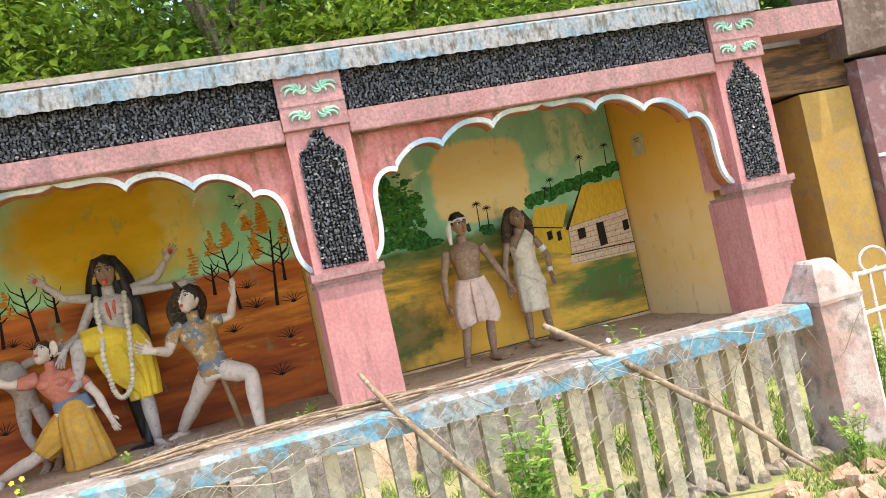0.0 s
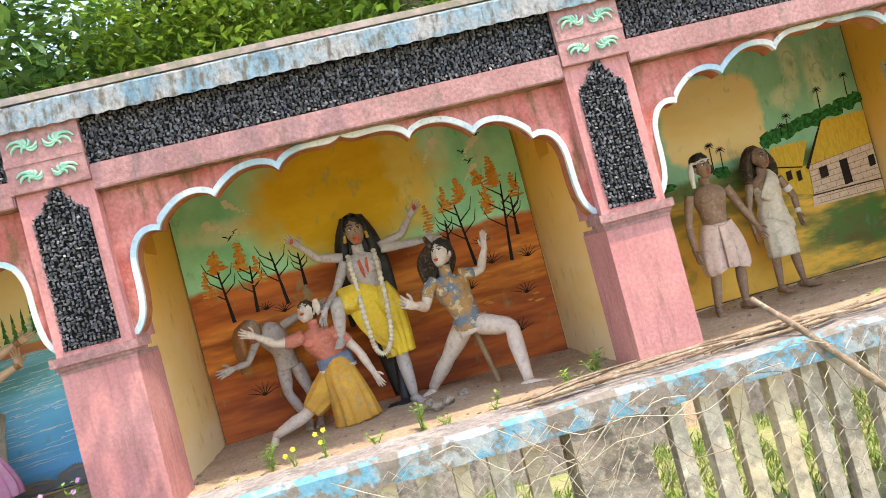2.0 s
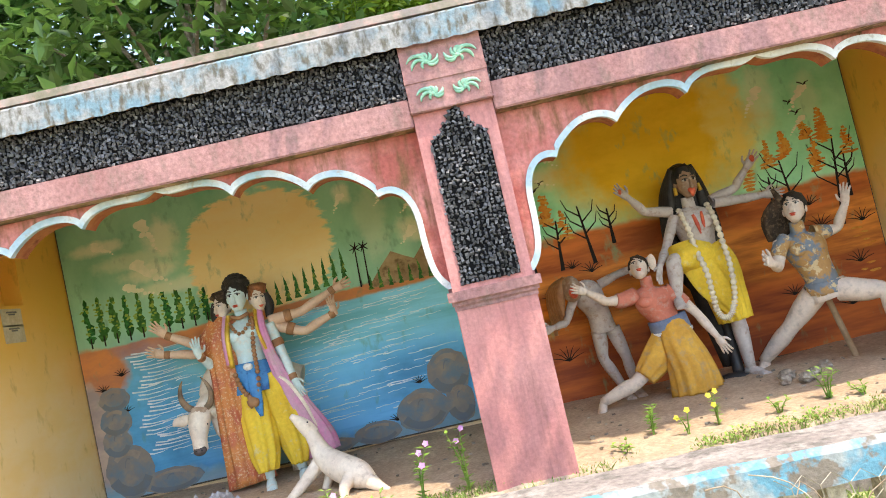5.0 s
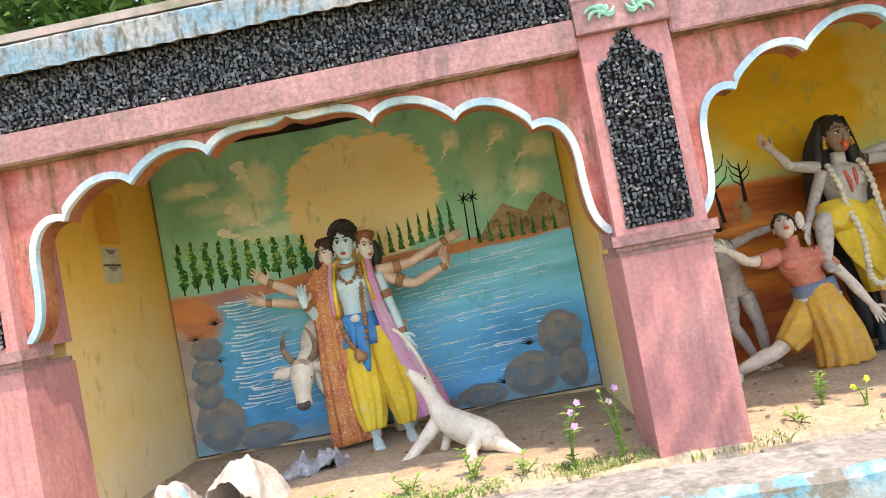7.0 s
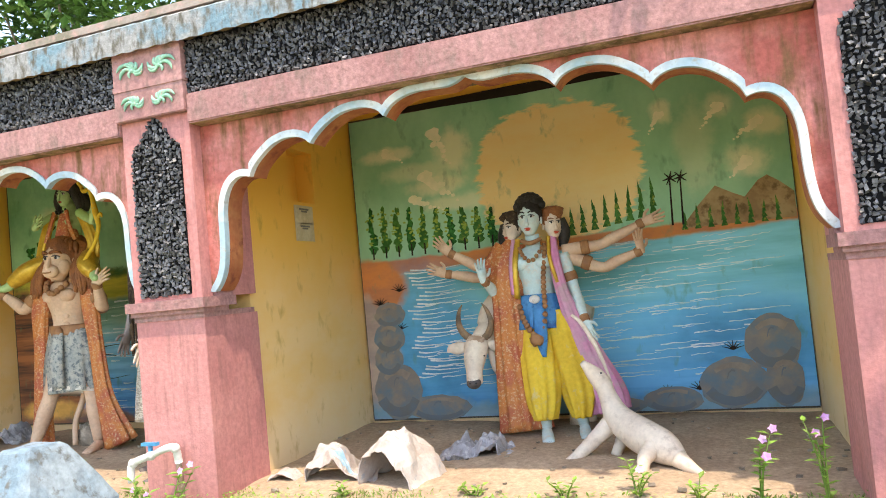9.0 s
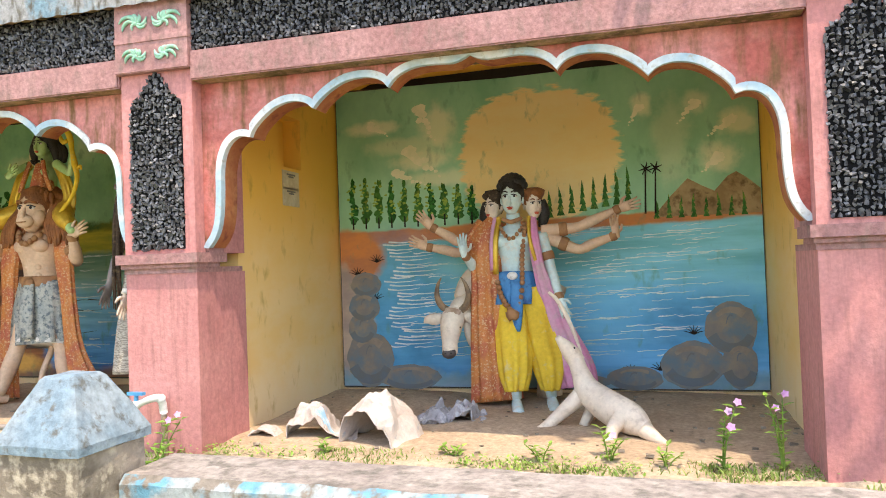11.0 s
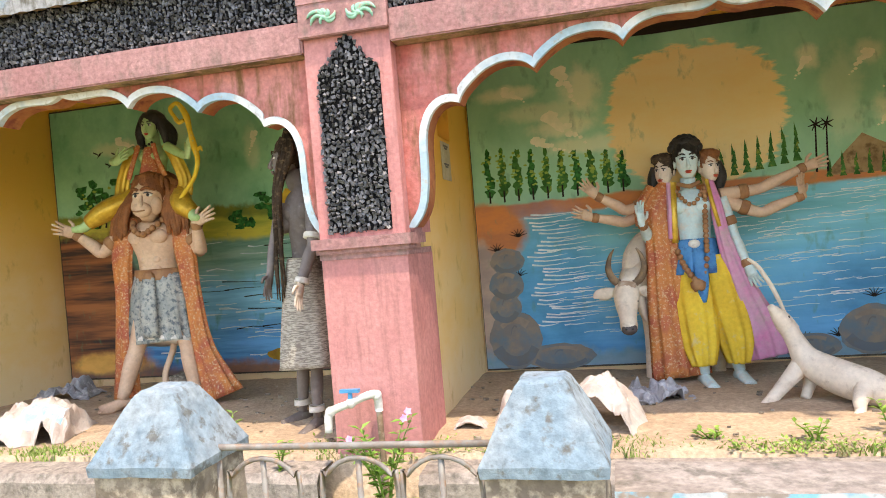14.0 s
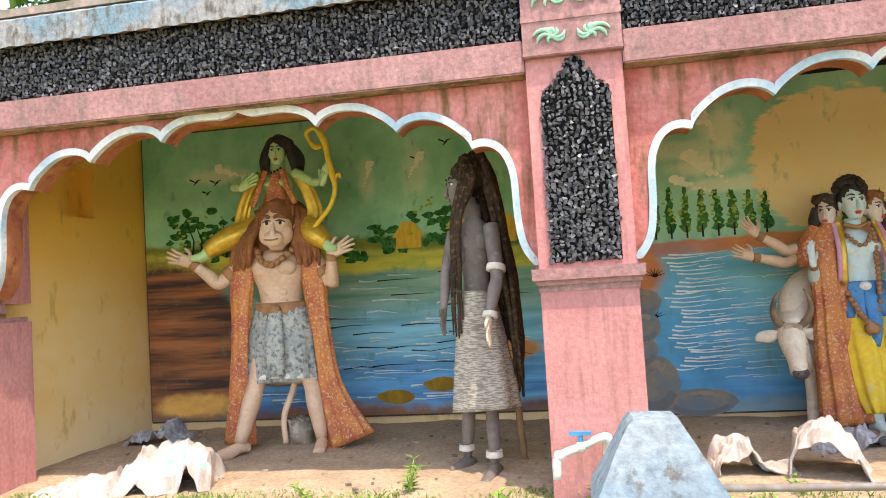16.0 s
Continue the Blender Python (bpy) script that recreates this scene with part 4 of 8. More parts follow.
for k in range(8):
    z = 1.04 + 0.055 * k
    br.stroke([(2.66, z), (3.38, z + 0.01 * k)], 0.006, 0.006, 6)
    for j in range(8):
        x = 2.7 + 0.1 * j + 0.05 * (k % 2)
        if x < 3.37:
            br.stroke([(x, z + 0.01), (x, z + 0.05)], 0.005, 0.005, 6)
br.done("painted_brick_joint", P_LINE, root, kind="stuff")
br = Brush()
for x0, x1, z0, z1 in ((2.76, 2.85, 1.27, 1.38), (2.99, 3.08, 1.15, 1.4), (3.3, 3.37, 1.26, 1.37), (2.41, 2.47, 1.33, 1.42), (2.52, 2.57, 1.3, 1.4)):
    br.poly([(x0, z0), (x1, z0 + 0.01), (x1, z1 + 0.01), (x0, z1)], 7)
br.stroke([(2.645, 1.4), (2.92, 1.84)], 0.034, 0.014, 7)
br.stroke([(2.27, 1.5), (2.6, 1.43)], 0.014, 0.012, 7)
br.stroke([(2.63, 1.13), (3.39, 1.12)], 0.012, 0.012, 7)
br.done("painted_window", P_BLACK, root, kind="stuff")

# autumn mural
root = canvas(1, -3.385, -0.165, 0.34, 2.8, M_HILLSIDE, "painted autumn hillside mural with orange trees")
clouds(root, ((-3.1, 2.26, 0.08, 0.5, -0.2), (-2.9, 2.42, 0.07, 0.3, -0.2), (-0.92, 2.56, 0.09, -0.2, -0.3), (-0.55, 2.5, 0.08, -0.2, -0.3), (-0.6, 2.25, 0.06, -0.16, -0.2)))
br, bo = Brush(), Brush()
for x, z, h, ln in ((-3.05, 1.38, 0.5, -0.04), (-2.83, 1.42, 0.42, 0.03), (-2.55, 1.42, 0.5, -0.05), (-2.36, 1.55, 0.3, 0.0), (-0.8, 1.32, 0.6, -0.06), (-0.46, 1.28, 0.75, 0.08), (-1.0, 1.5, 0.3, 0.02), (-0.34, 1.5, 0.36, 0.02)):
    bare_tree(br, x, z, h, ln)
for x, z, s in ((-2.6, 1.36, 0.1), (-2.95, 1.2, 0.1), (-0.7, 1.5, 0.1), (-0.65, 1.3, 0.13), (-0.4, 0.95, 0.12), (-0.3, 1.28, 0.12), (-0.55, 0.62, 0.14), (-2.95, 0.68, 0.14), (-0.9, 1.12, 0.09), (-2.75, 1.42, 0.08), (-1.0, 0.8, 0.1)):
    tuft(br, x, z, s)
birds(br, ((-2.92, 2.12, 0.05), (-2.86, 2.17, 0.04), (-0.62, 2.28, 0.05), (-0.66, 2.38, 0.04), (-0.5, 2.5, 0.05)))
br.done("painted_brushwork", P_BLACK, root, kind="stuff")
for cx_, cz_, n in ((-3.12, 1.92, 16), (-2.86, 1.86, 14), (-3.22, 1.72, 5), (-0.86, 1.96, 22), (-0.5, 2.1, 22), (-0.36, 1.98, 14), (-0.66, 1.84, 12), (-2.7, 1.72, 4), (-1.05, 1.74, 6)):
    for q in range(max(1, n // 6)):
        ox, oz, hh = R.uniform(-0.11, 0.11), R.uniform(-0.12, 0.06), R.uniform(0.16, 0.27)
        for j in range(9):
            f0 = j / 9
            w = 0.075 * (1 - f0) + 0.014
            for _ in range(2):
                bo.blob(cx_ + ox + R.uniform(-0.45, 0.45) * w, cz_ + oz + hh * f0, w * R.uniform(0.4, 0.75), 0.013, 1 + (j + _) % 3, 8, 0.4)
for k in range(14):
    bo.blob(R.choice((-0.32, -0.24 - 0.02, -0.75)) + R.uniform(-0.05, 0.03) - 0.02, R.choice((1.1, 1.22, 0.9)) + R.uniform(-0.06, 0.06), 0.035, 0.009, 3, 7, 0.4)
bo.done("painted_orange_foliage", P_ORANGE, root, kind="stuff")

# lake mural
root = canvas(2, -6.915, -3.71, 0.385, 2.775, M_LAKE, "painted lake mural with conifers, hills and rocks")
clouds(root, ((-6.63, 2.46, 0.08, 0.22, -0.1), (-6.24, 2.56, 0.1, 0.22, -0.34), (-6.33, 2.22, 0.12, 0.4, -0.26), (-6.43, 2.06, 0.08, 0.36, -0.14), (-4.53, 2.46, 0.06, -0.1, -0.2),
              (-4.14, 2.46, 0.07, -0.17, -0.22), (-3.9, 2.33, 0.08, -0.22, -0.18), (-3.99, 2.06, 0.08, -0.16, -0.16)))
# black strip stands in for the shaded gap over the canvas top
br = Brush()
br.poly([(-6.7, 2.784), (-5.5, 2.76), (-4.3, 2.784), (-4.4, 2.83), (-5.5, 2.84), (-6.6, 2.82)], 4)
br.done("top_gap_shade", P_BLACK, root, "dark strip painted as the shaded gap above the canvas")
for k in range(10):
    br = Brush()
    x = -6.79 + 0.11 * k
    h = 0.38 - 0.014 * k
    for j in range(7):
        w = 0.043 * (1 - 0.1 * j)
        br.blob(x + R.uniform(-0.01, 0.01), 1.7 + h * (0.08 + 0.135 * j), w, 0.034, 2, 9, 0.35)
    br.done("painted_conifer", P_BUSH if k % 3 == 0 else P_GREEN, root, kind="stuff")
    br = Brush()
    for j in range(12):
        br.blob(x + R.uniform(-0.045, 0.03), 1.72 + h * R.uniform(0.1, 0.85), 0.014, 0.009, 4, 6, 0.4)
    br.done("painted_leaf_light", P_LIME, root, kind="stuff")
for k in range(9):
    br = Brush()
    conifer(br, -5.28 + 0.083 * k, 1.655 + 0.012 * k, 0.17 + 0.008 * k, 0.06)
    br.done("painted_conifer", P_GREEN, root, kind="stuff")
for k in range(8):
    br = Brush()
    conifer(br, -4.42 + 0.085 * k, 1.62, 0.13 + 0.02 * (k % 2), 0.045)
    br.done("painted_conifer", P_GREEN, root, kind="stuff")
br = Brush()
br.poly([(-4.45, 1.63), (-4.32, 1.78), (-4.2, 1.9), (-4.1, 1.84), (-4.02, 1.8), (-3.93, 1.9), (-3.87, 1.93), (-3.8, 1.88), (-3.715, 1.8), (-3.715, 1.63)], 1)
br.done("painted_hill", P_HILL, root)
br = Brush()
for x in (-4.5, -4.43):
    br.stroke([(x, 1.66), (x + 0.012, 2.0)], 0.014, 0.009, 3)
    for a in (0.4, 1.3, 2.3, 3.4, 4.2, 5.6):
        br.stroke([(x + 0.012, 1.99), (x + 0.012 + math.cos(a) * 0.05, 1.99 + math.sin(a) * 0.05)], 0.014, 0.005, 3)
for k in range(10):
    br.stroke([(-6.79 + 0.11 * k, 1.65), (-6.79 + 0.11 * k, 1.74)], 0.014, 0.01, 3)
for x, z in ((-6.6, 1.38), (-6.77, 1.28), (-6.62, 1.08), (-6.76, 0.95), (-6.62, 0.74), (-4.2, 0.78), (-3.95, 0.78), (-4.44, 0.52), (-4.0, 0.56), (-4.65, 0.5)):
    tuft(br, x, z, 0.07)
br.done("painted_reed", P_BLACK, root, kind="stuff")
br = Brush()
for k in range(230):
    z = 0.62 + 0.95 * R.random()
    x = R.uniform(-6.6, -3.98)
    if x < -6.35 + 0.3 * (z - 0.62) * 0 - 0.1 * R.random() or (x > -4.4 and z < 0.9):
        continue
    l = R.uniform(0.1, 0.42)
    br.stroke([(min(x + l * q / 6, -3.82), z + 0.0035 * math.sin(q * 2.1 + k) + 0.002 * q) for q in range(7)], 0.005 + R.random() * 0.006, 0.002, 1)
for k in range(30):
    z = 0.7 + 0.029 * k + R.uniform(-0.01, 0.01)
    xa = -6.53 + 0.12 * math.sin(k * 0.33 + 0.4) ** 2 + R.uniform(-0.03, 0.03)
    l = R.uniform(0.12, 0.42)
    br.stroke([(xa, z), (xa + l * 0.3, z - 0.01), (xa + l * 0.7, z - 0.006), (xa + l, z + 0.006)], 0.014, 0.002, 2)
br.done("painted_ripple", P_WHITE, root, kind="stuff")
for x, z, rx, rz in ((-6.68, 0.6, 0.2, 0.22), (-6.74, 0.85, 0.12, 0.13), (-6.72, 1.02, 0.13, 0.12), (-6.7, 1.2, 0.13, 0.1), (-6.35, 0.46, 0.26, 0.1), (-3.95, 0.82, 0.18, 0.19), (-4.22, 0.56, 0.22, 0.17), (-3.9, 0.56, 0.12, 0.17), (-4.62, 0.46, 0.2, 0.09), (-5.0, 0.43, 0.2, 0.06)):
    br = Brush()
    br.blob(x, z, rx, rz, 3 if rx < 0.2 else 4, 26, 0.05)
    br.done("painted_rock", P_ROCK, root)
    sh, su = Brush(), Brush()
    sh.stroke([(x + rx * 0.78 * math.cos(a * 0.4 + 3.5), z + rz * 0.74 * math.sin(a * 0.4 + 3.5)) for a in range(7)], rz * 0.4, rz * 0.3, 6)
    sh.stroke([(x + rx * 0.2 * math.cos(a * 0.5 + 1.2), z - rz * 0.1 + rz * 0.6 * math.sin(a * 0.5 + 1.2)) for a in range(4)], 0.016, 0.004, 6)
    su.stroke([(x + rx * 0.7 * math.cos(a * 0.4 + 0.8), z + rz * 0.7 * math.sin(a * 0.4 + 0.8)) for a in range(5)], rz * 0.3, rz * 0.16, 6)
    sh.done("painted_rock_shade", P_SHADE, root, kind="stuff")
    su.done("painted_rock_light", P_SUNNY, root, kind="stuff")

# river mural
root = canvas(3, -10.67, -7.285, 0.44, 2.8, M_RIVER, "painted river mural with huts, bushes and stones")
clouds(root, ((-10.0, 2.45, 0.08, 0.34, -0.1), (-8.72, 2.42, 0.06, -0.08, -0.26), (-8.3, 2.45, 0.07, -0.16, -0.24)))
br = Brush()
for x0, z0, w, h, n in ((-10.25, 1.86, 0.2, 0.3, 26), (-9.95, 1.84, 0.14, 0.22, 16), (-8.6, 1.76, 0.14, 0.14, 14), (-8.25, 1.82, 0.18, 0.2, 18), (-8.0, 1.86, 0.14, 0.18, 12), (-8.9, 1.68, 0.12, 0.08, 8)):
    for k in range(n):
        br.blob(x0 + R.uniform(-w, w), z0 + R.uniform(-h * 0.4, h), R.uniform(0.03, 0.06), R.uniform(0.02, 0.04), 1 + k % 3, 8, 0.4)
br.done("painted_shrub", P_BUSH, root, kind="stuff")
br = Brush()
for k in range(40):
    br.blob(R.choice((-10.25, -9.95, -8.25, -8.0)) + R.uniform(-0.16, 0.16), 1.95 + R.uniform(-0.16, 0.16), 0.018, 0.012, 5, 7, 0.4)
br.done("painted_highlight", P_LIME, root, kind="stuff")
for x, z, s in ((-8.43, 1.72, 1.0), (-7.95, 1.76, 1.3), (-7.7, 1.72, 1.1)):
    br = Brush()
    br.poly([(x - 0.13 * s, z + 0.09 * s), (x + 0.13 * s, z + 0.09 * s), (x + 0.05 * s, z + 0.2 * s), (x - 0.04 * s, z + 0.21 * s)], 5)
    br.poly([(x - 0.1 * s, z), (x + 0.1 * s, z), (x + 0.1 * s, z + 0.09 * s), (x - 0.1 * s, z + 0.09 * s)], 4)
    br.done("painted_hut", P_ROOF, root)
br = Brush()
birds(br, ((-10.2, 2.38, 0.05), (-10.02, 2.36, 0.05), (-10.1, 2.28, 0.04), (-8.32, 2.4, 0.06), (-8.1, 2.52, 0.05)))
for k in range(26):
    z = 0.75 + 0.8 * R.random()
    x = R.uniform(-9.7, -7.8)
    br.stroke([(x, z), (x + 0.15, z + R.uniform(-0.02, 0.02)), (x + 0.34, z + R.uniform(-0.02, 0.01))], 0.01, 0.003, 1)
for x in (-10.25, -10.18, -9.95):
    br.stroke([(x, 1.75), (x + 0.02, 1.9), (x - 0.03, 2.04)], 0.02, 0.006, 4)
br.done("painted_dark_ripple", P_BLACK, root, kind="stuff")
br = Brush()
for k in range(70):
    z = 0.55 + 1.0 * R.random() ** 1.2
    x = R.uniform(-9.85, -7.7)
    l = R.uniform(0.1, 0.4)
    br.stroke([(x, z), (x + l * 0.4, z + R.uniform(-0.01, 0.014)), (min(x + l, -7.4), z + R.uniform(-0.02, 0.01))], 0.008 + R.random() * 0.01, 0.003, 2)
br.done("painted_ripple", P_WHITE, root, kind="stuff")
for x, z, rx in ((-8.6, 0.58, 0.15), (-8.22, 0.66, 0.15), (-7.95, 0.6, 0.1)):
    br = Brush()
    br.blob(x, z, rx, 0.055, 3, 16, 0.12)
    br.done("painted_stone", P_STONEY, root)

# ---- painted statues and animals, each one moulded body ----
SKIN = mat("statue_fair_skin", (0.66, 0.46, 0.32), (0.58, 0.38, 0.26), (0.5, 0.36, 0.27), s1=5, s2=22, b=(0.58, 0.75), r=0.6, bump=0.1)
BROWN = mat("statue_brown_skin", (0.3, 0.19, 0.12), (0.24, 0.14, 0.09), (0.36, 0.27, 0.2), s1=6, s2=20, r=0.65, bump=0.12)
ASH = mat("statue_ash_grey_skin", (0.42, 0.36, 0.33), (0.5, 0.44, 0.4), (0.34, 0.24, 0.2), s1=5, s2=22, b=(0.54, 0.7), r=0.7, bump=0.15)
DARKGREY = mat("statue_dark_grey_skin", (0.16, 0.132, 0.12), (0.22, 0.185, 0.17), (0.3, 0.26, 0.24), s1=6, s2=20, b=(0.6, 0.75), r=0.7, bump=0.15)
BLUESKIN = mat("statue_pale_blue_skin", (0.5, 0.66, 0.68), (0.56, 0.68, 0.66), (0.6, 0.6, 0.55), s1=5, s2=20, r=0.55, bump=0.08)
GREENSKIN = mat("statue_pale_green_skin", (0.36, 0.56, 0.24), (0.44, 0.6, 0.3), s1=5, r=0.55, bump=0.08)
PALESKIN = mat("statue_chalky_skin", (0.68, 0.56, 0.46), (0.6, 0.48, 0.4), (0.48, 0.4, 0.34), s1=5, s2=18, r=0.7, bump=0.1)
HAIRB = mat("statue_black_hair", (0.015, 0.013, 0.012), (0.03, 0.025, 0.022), s1=12, r=0.55, bump=0.6, bs=70)
HAIRR = mat("statue_red_brown_hair", (0.3, 0.11, 0.035), (0.2, 0.07, 0.025), s1=14, r=0.6, bump=0.7, bs=80)
HAIRD = mat("statue_dusty_rope_hair", (0.065, 0.042, 0.027), (0.035, 0.024, 0.017), (0.15, 0.1, 0.06), s1=10, s2=40, r=0.8, bump=0.7, bs=80)
RED = mat("statue_red_paint", (0.5, 0.06, 0.03), (0.6, 0.12, 0.05), s1=15, r=0.5, bump=0.05)
WHITEP = mat("statue_white_paint", (0.74, 0.72, 0.68), (0.62, 0.6, 0.56), (0.46, 0.43, 0.4), s1=8, s2=26, b=(0.58, 0.72), r=0.6, bump=0.1)
DARKP = mat("statue_dark_paint", (0.03, 0.028, 0.03), s1=10, r=0.5, bump=0)
YCLOTH = mat("statue_yellow_cloth", (0.78, 0.55, 0.06), (0.7, 0.46, 0.05), (0.62, 0.5, 0.24), s1=6, s2=18, b=(0.58, 0.74), r=0.75, bump=0.2)
OCHRE = mat("statue_ochre_cloth", (0.62, 0.34, 0.06), (0.54, 0.28, 0.05), (0.44, 0.28, 0.12), s1=6, s2=18, r=0.75, bump=0.2)
CREAM = mat("statue_cream_cloth", (0.68, 0.6, 0.46), (0.6, 0.52, 0.4), (0.48, 0.4, 0.32), s1=6, s2=20, r=0.85, bump=0.25)
PINKCLOTH = mat("statue_cream_pink_cloth", (0.7, 0.52, 0.44), (0.64, 0.46, 0.38), (0.5, 0.38, 0.32), s1=6, s2=18, r=0.85, bump=0.25)
CORAL = mat("statue_coral_shirt", (0.58, 0.19, 0.13), (0.5, 0.15, 0.1), (0.5, 0.3, 0.24), s1=6, s2=16, r=0.75, bump=0.2)
BLUECL = mat("statue_blue_cloth", (0.03, 0.18, 0.44), (0.05, 0.25, 0.52), (0.02, 0.1, 0.28), s1=6, s2=20, r=0.6, bump=0.2)
NAVY = mat("statue_slate_sash", (0.13, 0.17, 0.26), (0.18, 0.22, 0.3), s1=6, r=0.7, bump=0.2)
MAGENTA = mat("statue_pink_silk", (0.62, 0.22, 0.4), (0.58, 0.3, 0.42), (0.5, 0.32, 0.36), s1=4, s2=14, r=0.5, bump=0.15)
BROCADE = mat("statue_orange_brocade", (0.54, 0.19, 0.05), (0.42, 0.1, 0.05), (0.6, 0.36, 0.2), s1=7, s2=60, b=(0.54, 0.62), r=0.55, bump=0.35)
GOLD = mat("statue_gold_trim", (0.68, 0.44, 0.06), (0.55, 0.33, 0.04), s1=14, r=0.35, metal=0.4, bump=0.25)
SILVERCL = mat("statue_grey_brocade", (0.3, 0.33, 0.32), (0.42, 0.42, 0.38), (0.12, 0.15, 0.17), s1=16, s2=34, b=(0.5, 0.62), r=0.5, bump=0.4)
CAMO = mat("statue_mottled_tunic", (0.4, 0.22, 0.08), (0.16, 0.19, 0.22), (0.55, 0.42, 0.24), s1=9, s2=16, a=(0.46, 0.52), b=(0.56, 0.6), r=0.7, bump=0.25)
STRIPED = mat("statue_striped_skirt", (0.46, 0.42, 0.36), (0.24, 0.21, 0.18), s1=170, a=(0.45, 0.55), stretch1=(0.14, 0.14, 1.0), detail=1.5, r=0.85, bump=0.2)
RUDRA = mat("statue_bead_brown", (0.36, 0.18, 0.08), (0.28, 0.13, 0.06), s1=14, r=0.6, bump=0.2)
COW = mat("statue_white_hide", (0.76, 0.66, 0.54), (0.68, 0.57, 0.46), (0.5, 0.4, 0.31), s1=4, s2=16, b=(0.56, 0.74), r=0.7, bump=0.12)
MUZZLE = mat("statue_dark_muzzle", (0.1, 0.08, 0.075), (0.05, 0.04, 0.04), s1=10, r=0.5, bump=0.1)
HIDEBROWN = mat("statue_brown_hide", (0.42, 0.28, 0.19), (0.54, 0.42, 0.32), s1=14, r=0.7, bump=0.12)
HORN = mat("statue_grey_brown_horn", (0.12, 0.09, 0.07), (0.3, 0.2, 0.12), s1=9, r=0.45, bump=0.15)
TIMBER = mat("prop_stick_wood", (0.36, 0.24, 0.14), (0.28, 0.18, 0.1), s1=9, r=0.8, bump=0.2)


class Figure:
    """One statue as one mesh; colours are picked by material."""
    def __init__(self):
        self.bm, self.mats = bmesh.new(), []

    def m(self, material):
        if material not in self.mats:
            self.mats.append(material)
        return self.mats.index(material)

    def limb(self, pts, radii, material, **k):
        tube(self.bm, pts, radii, self.m(material), **k)

    def lump(self, c, r, material, **k):
        ball(self.bm, c, r, self.m(material), **k)

    def hand(self, p, d, material, s=1.0, up=(0, 0, 1), spread=1.0):
        p, d, u = Vector(p), Vector(d).normalized(), Vector(up)
        side = d.cross(u)
        side = side.normalized() if side.length > 0.1 else Vector((1, 0, 0))
        u = side.cross(d)
        self.limb([p - d * 0.02 * s, p + d * 0.03 * s, p + d * 0.075 * s], [0.024 * s, (0.036 * s, 0.018 * s), (0.036 * s, 0.014 * s)], material, seg=8, n=2, ref=tuple(side))
        for k, l in enumerate((0.07, 0.085, 0.08, 0.06)):
            o = u * (0.026 - 0.018 * k) * s * spread
            a = p + d * 0.07 * s + o
            self.limb([a, a + (d + u * (0.12 - 0.09 * k) * spread) * l * 0.5 * s, a + (d + u * (0.2 - 0.14 * k) * spread - side * 0.15) * l * s], [0.0095 * s, 0.009 * s, 0.006 * s], material, seg=6, n=2)
        a = p + d * 0.02 * s + u * 0.025 * s
        self.limb([a, a + (d * 0.5 + u) * 0.03 * s, a + (d * 1.1 + u) * 0.045 * s], [0.012 * s, 0.011 * s, 0.007 * s], material, seg=6, n=2)

    def arm(self, sh, el, wr, material, r=0.05, hand_dir=None, hand_mat=None, s=1.0, cuff=None, **k):
        sh, el, wr = Vector(sh), Vector(el), Vector(wr)
        self.limb([sh, sh.lerp(el, 0.45), el, el.lerp(wr, 0.35), wr], [r, r * 0.98, r * 0.78, r * 0.82, r * 0.52], material, seg=12, n=4)
        hd = Vector(hand_dir) if hand_dir else (wr - el)
        self.hand(wr, hd, hand_mat or material, s, **k)
        if cuff:
            d = (wr - el).normalized()
            self.limb([wr - d * 0.045, wr - d * 0.02, wr + d * 0.002], [r * 0.68, r * 0.76, r * 0.66], cuff, seg=10, n=2)
            d = (el - sh).normalized()
            c = sh.lerp(el, 0.6)
            self.limb([c - d * 0.03, c, c + d * 0.03], [r * 1.06, r * 1.16, r * 1.06], cuff, seg=10, n=2)

    def leg(self, hip, knee, ankle, material, r=0.075, toe=(0, -1, 0), foot_mat=None):
        hip, knee, ankle = Vector(hip), Vector(knee), Vector(ankle)
        self.limb([hip, hip.lerp(knee, 0.5), knee, knee.lerp(ankle, 0.35), ankle], [r, r * 0.92, r * 0.68, r * 0.72, r * 0.45], material, seg=12, n=4)
        t = Vector(toe).normalized()
        fm = foot_mat or material
        b = ankle + Vector((0, 0, -0.045))
        self.limb([b - t * 0.06 + Vector((0, 0, 0.005)), b + Vector((0, 0, 0.02)), b + t * 0.08, b + t * 0.16 + Vector((0, 0, -0.01))], [(0.03, 0.03), (0.036, 0.045), (0.042, 0.03), (0.04, 0.014)], fm, seg=10, n=3)
        for k in range(5):
            sd = Vector((-t.y, t.x, 0)) * (0.03 - 0.015 * k)
            self.lump(b + t * (0.168 - 0.006 * abs(k - 1)) + sd + Vector((0, 0, -0.012)), (0.011, 0.016, 0.01), fm, u=6, v=4)

    def head(self, c, s, skin, hair=None, yaw=0.0, tilt=0.0, eye=1.0, lips=None, brow=None):
        """Skull, jaw, nose, ears, eyes and mouth, turned by yaw and tipped back by tilt (degrees)."""
        before = set(self.bm.verts)
        c = Vector(c)
        self.lump((0, 0.005, 0.02), (0.076 * s, 0.09 * s, 0.1 * s), skin, u=16, v=12)
        self.limb([(0, -0.02 * s, 0.03 * s), (0, -0.03 * s, -0.05 * s), (0, -0.04 * s, -0.105 * s)], [(0.07 * s, 0.07 * s), (0.062 * s, 0.06 * s), (0.028 * s, 0.03 * s)], skin, seg=14, n=4)
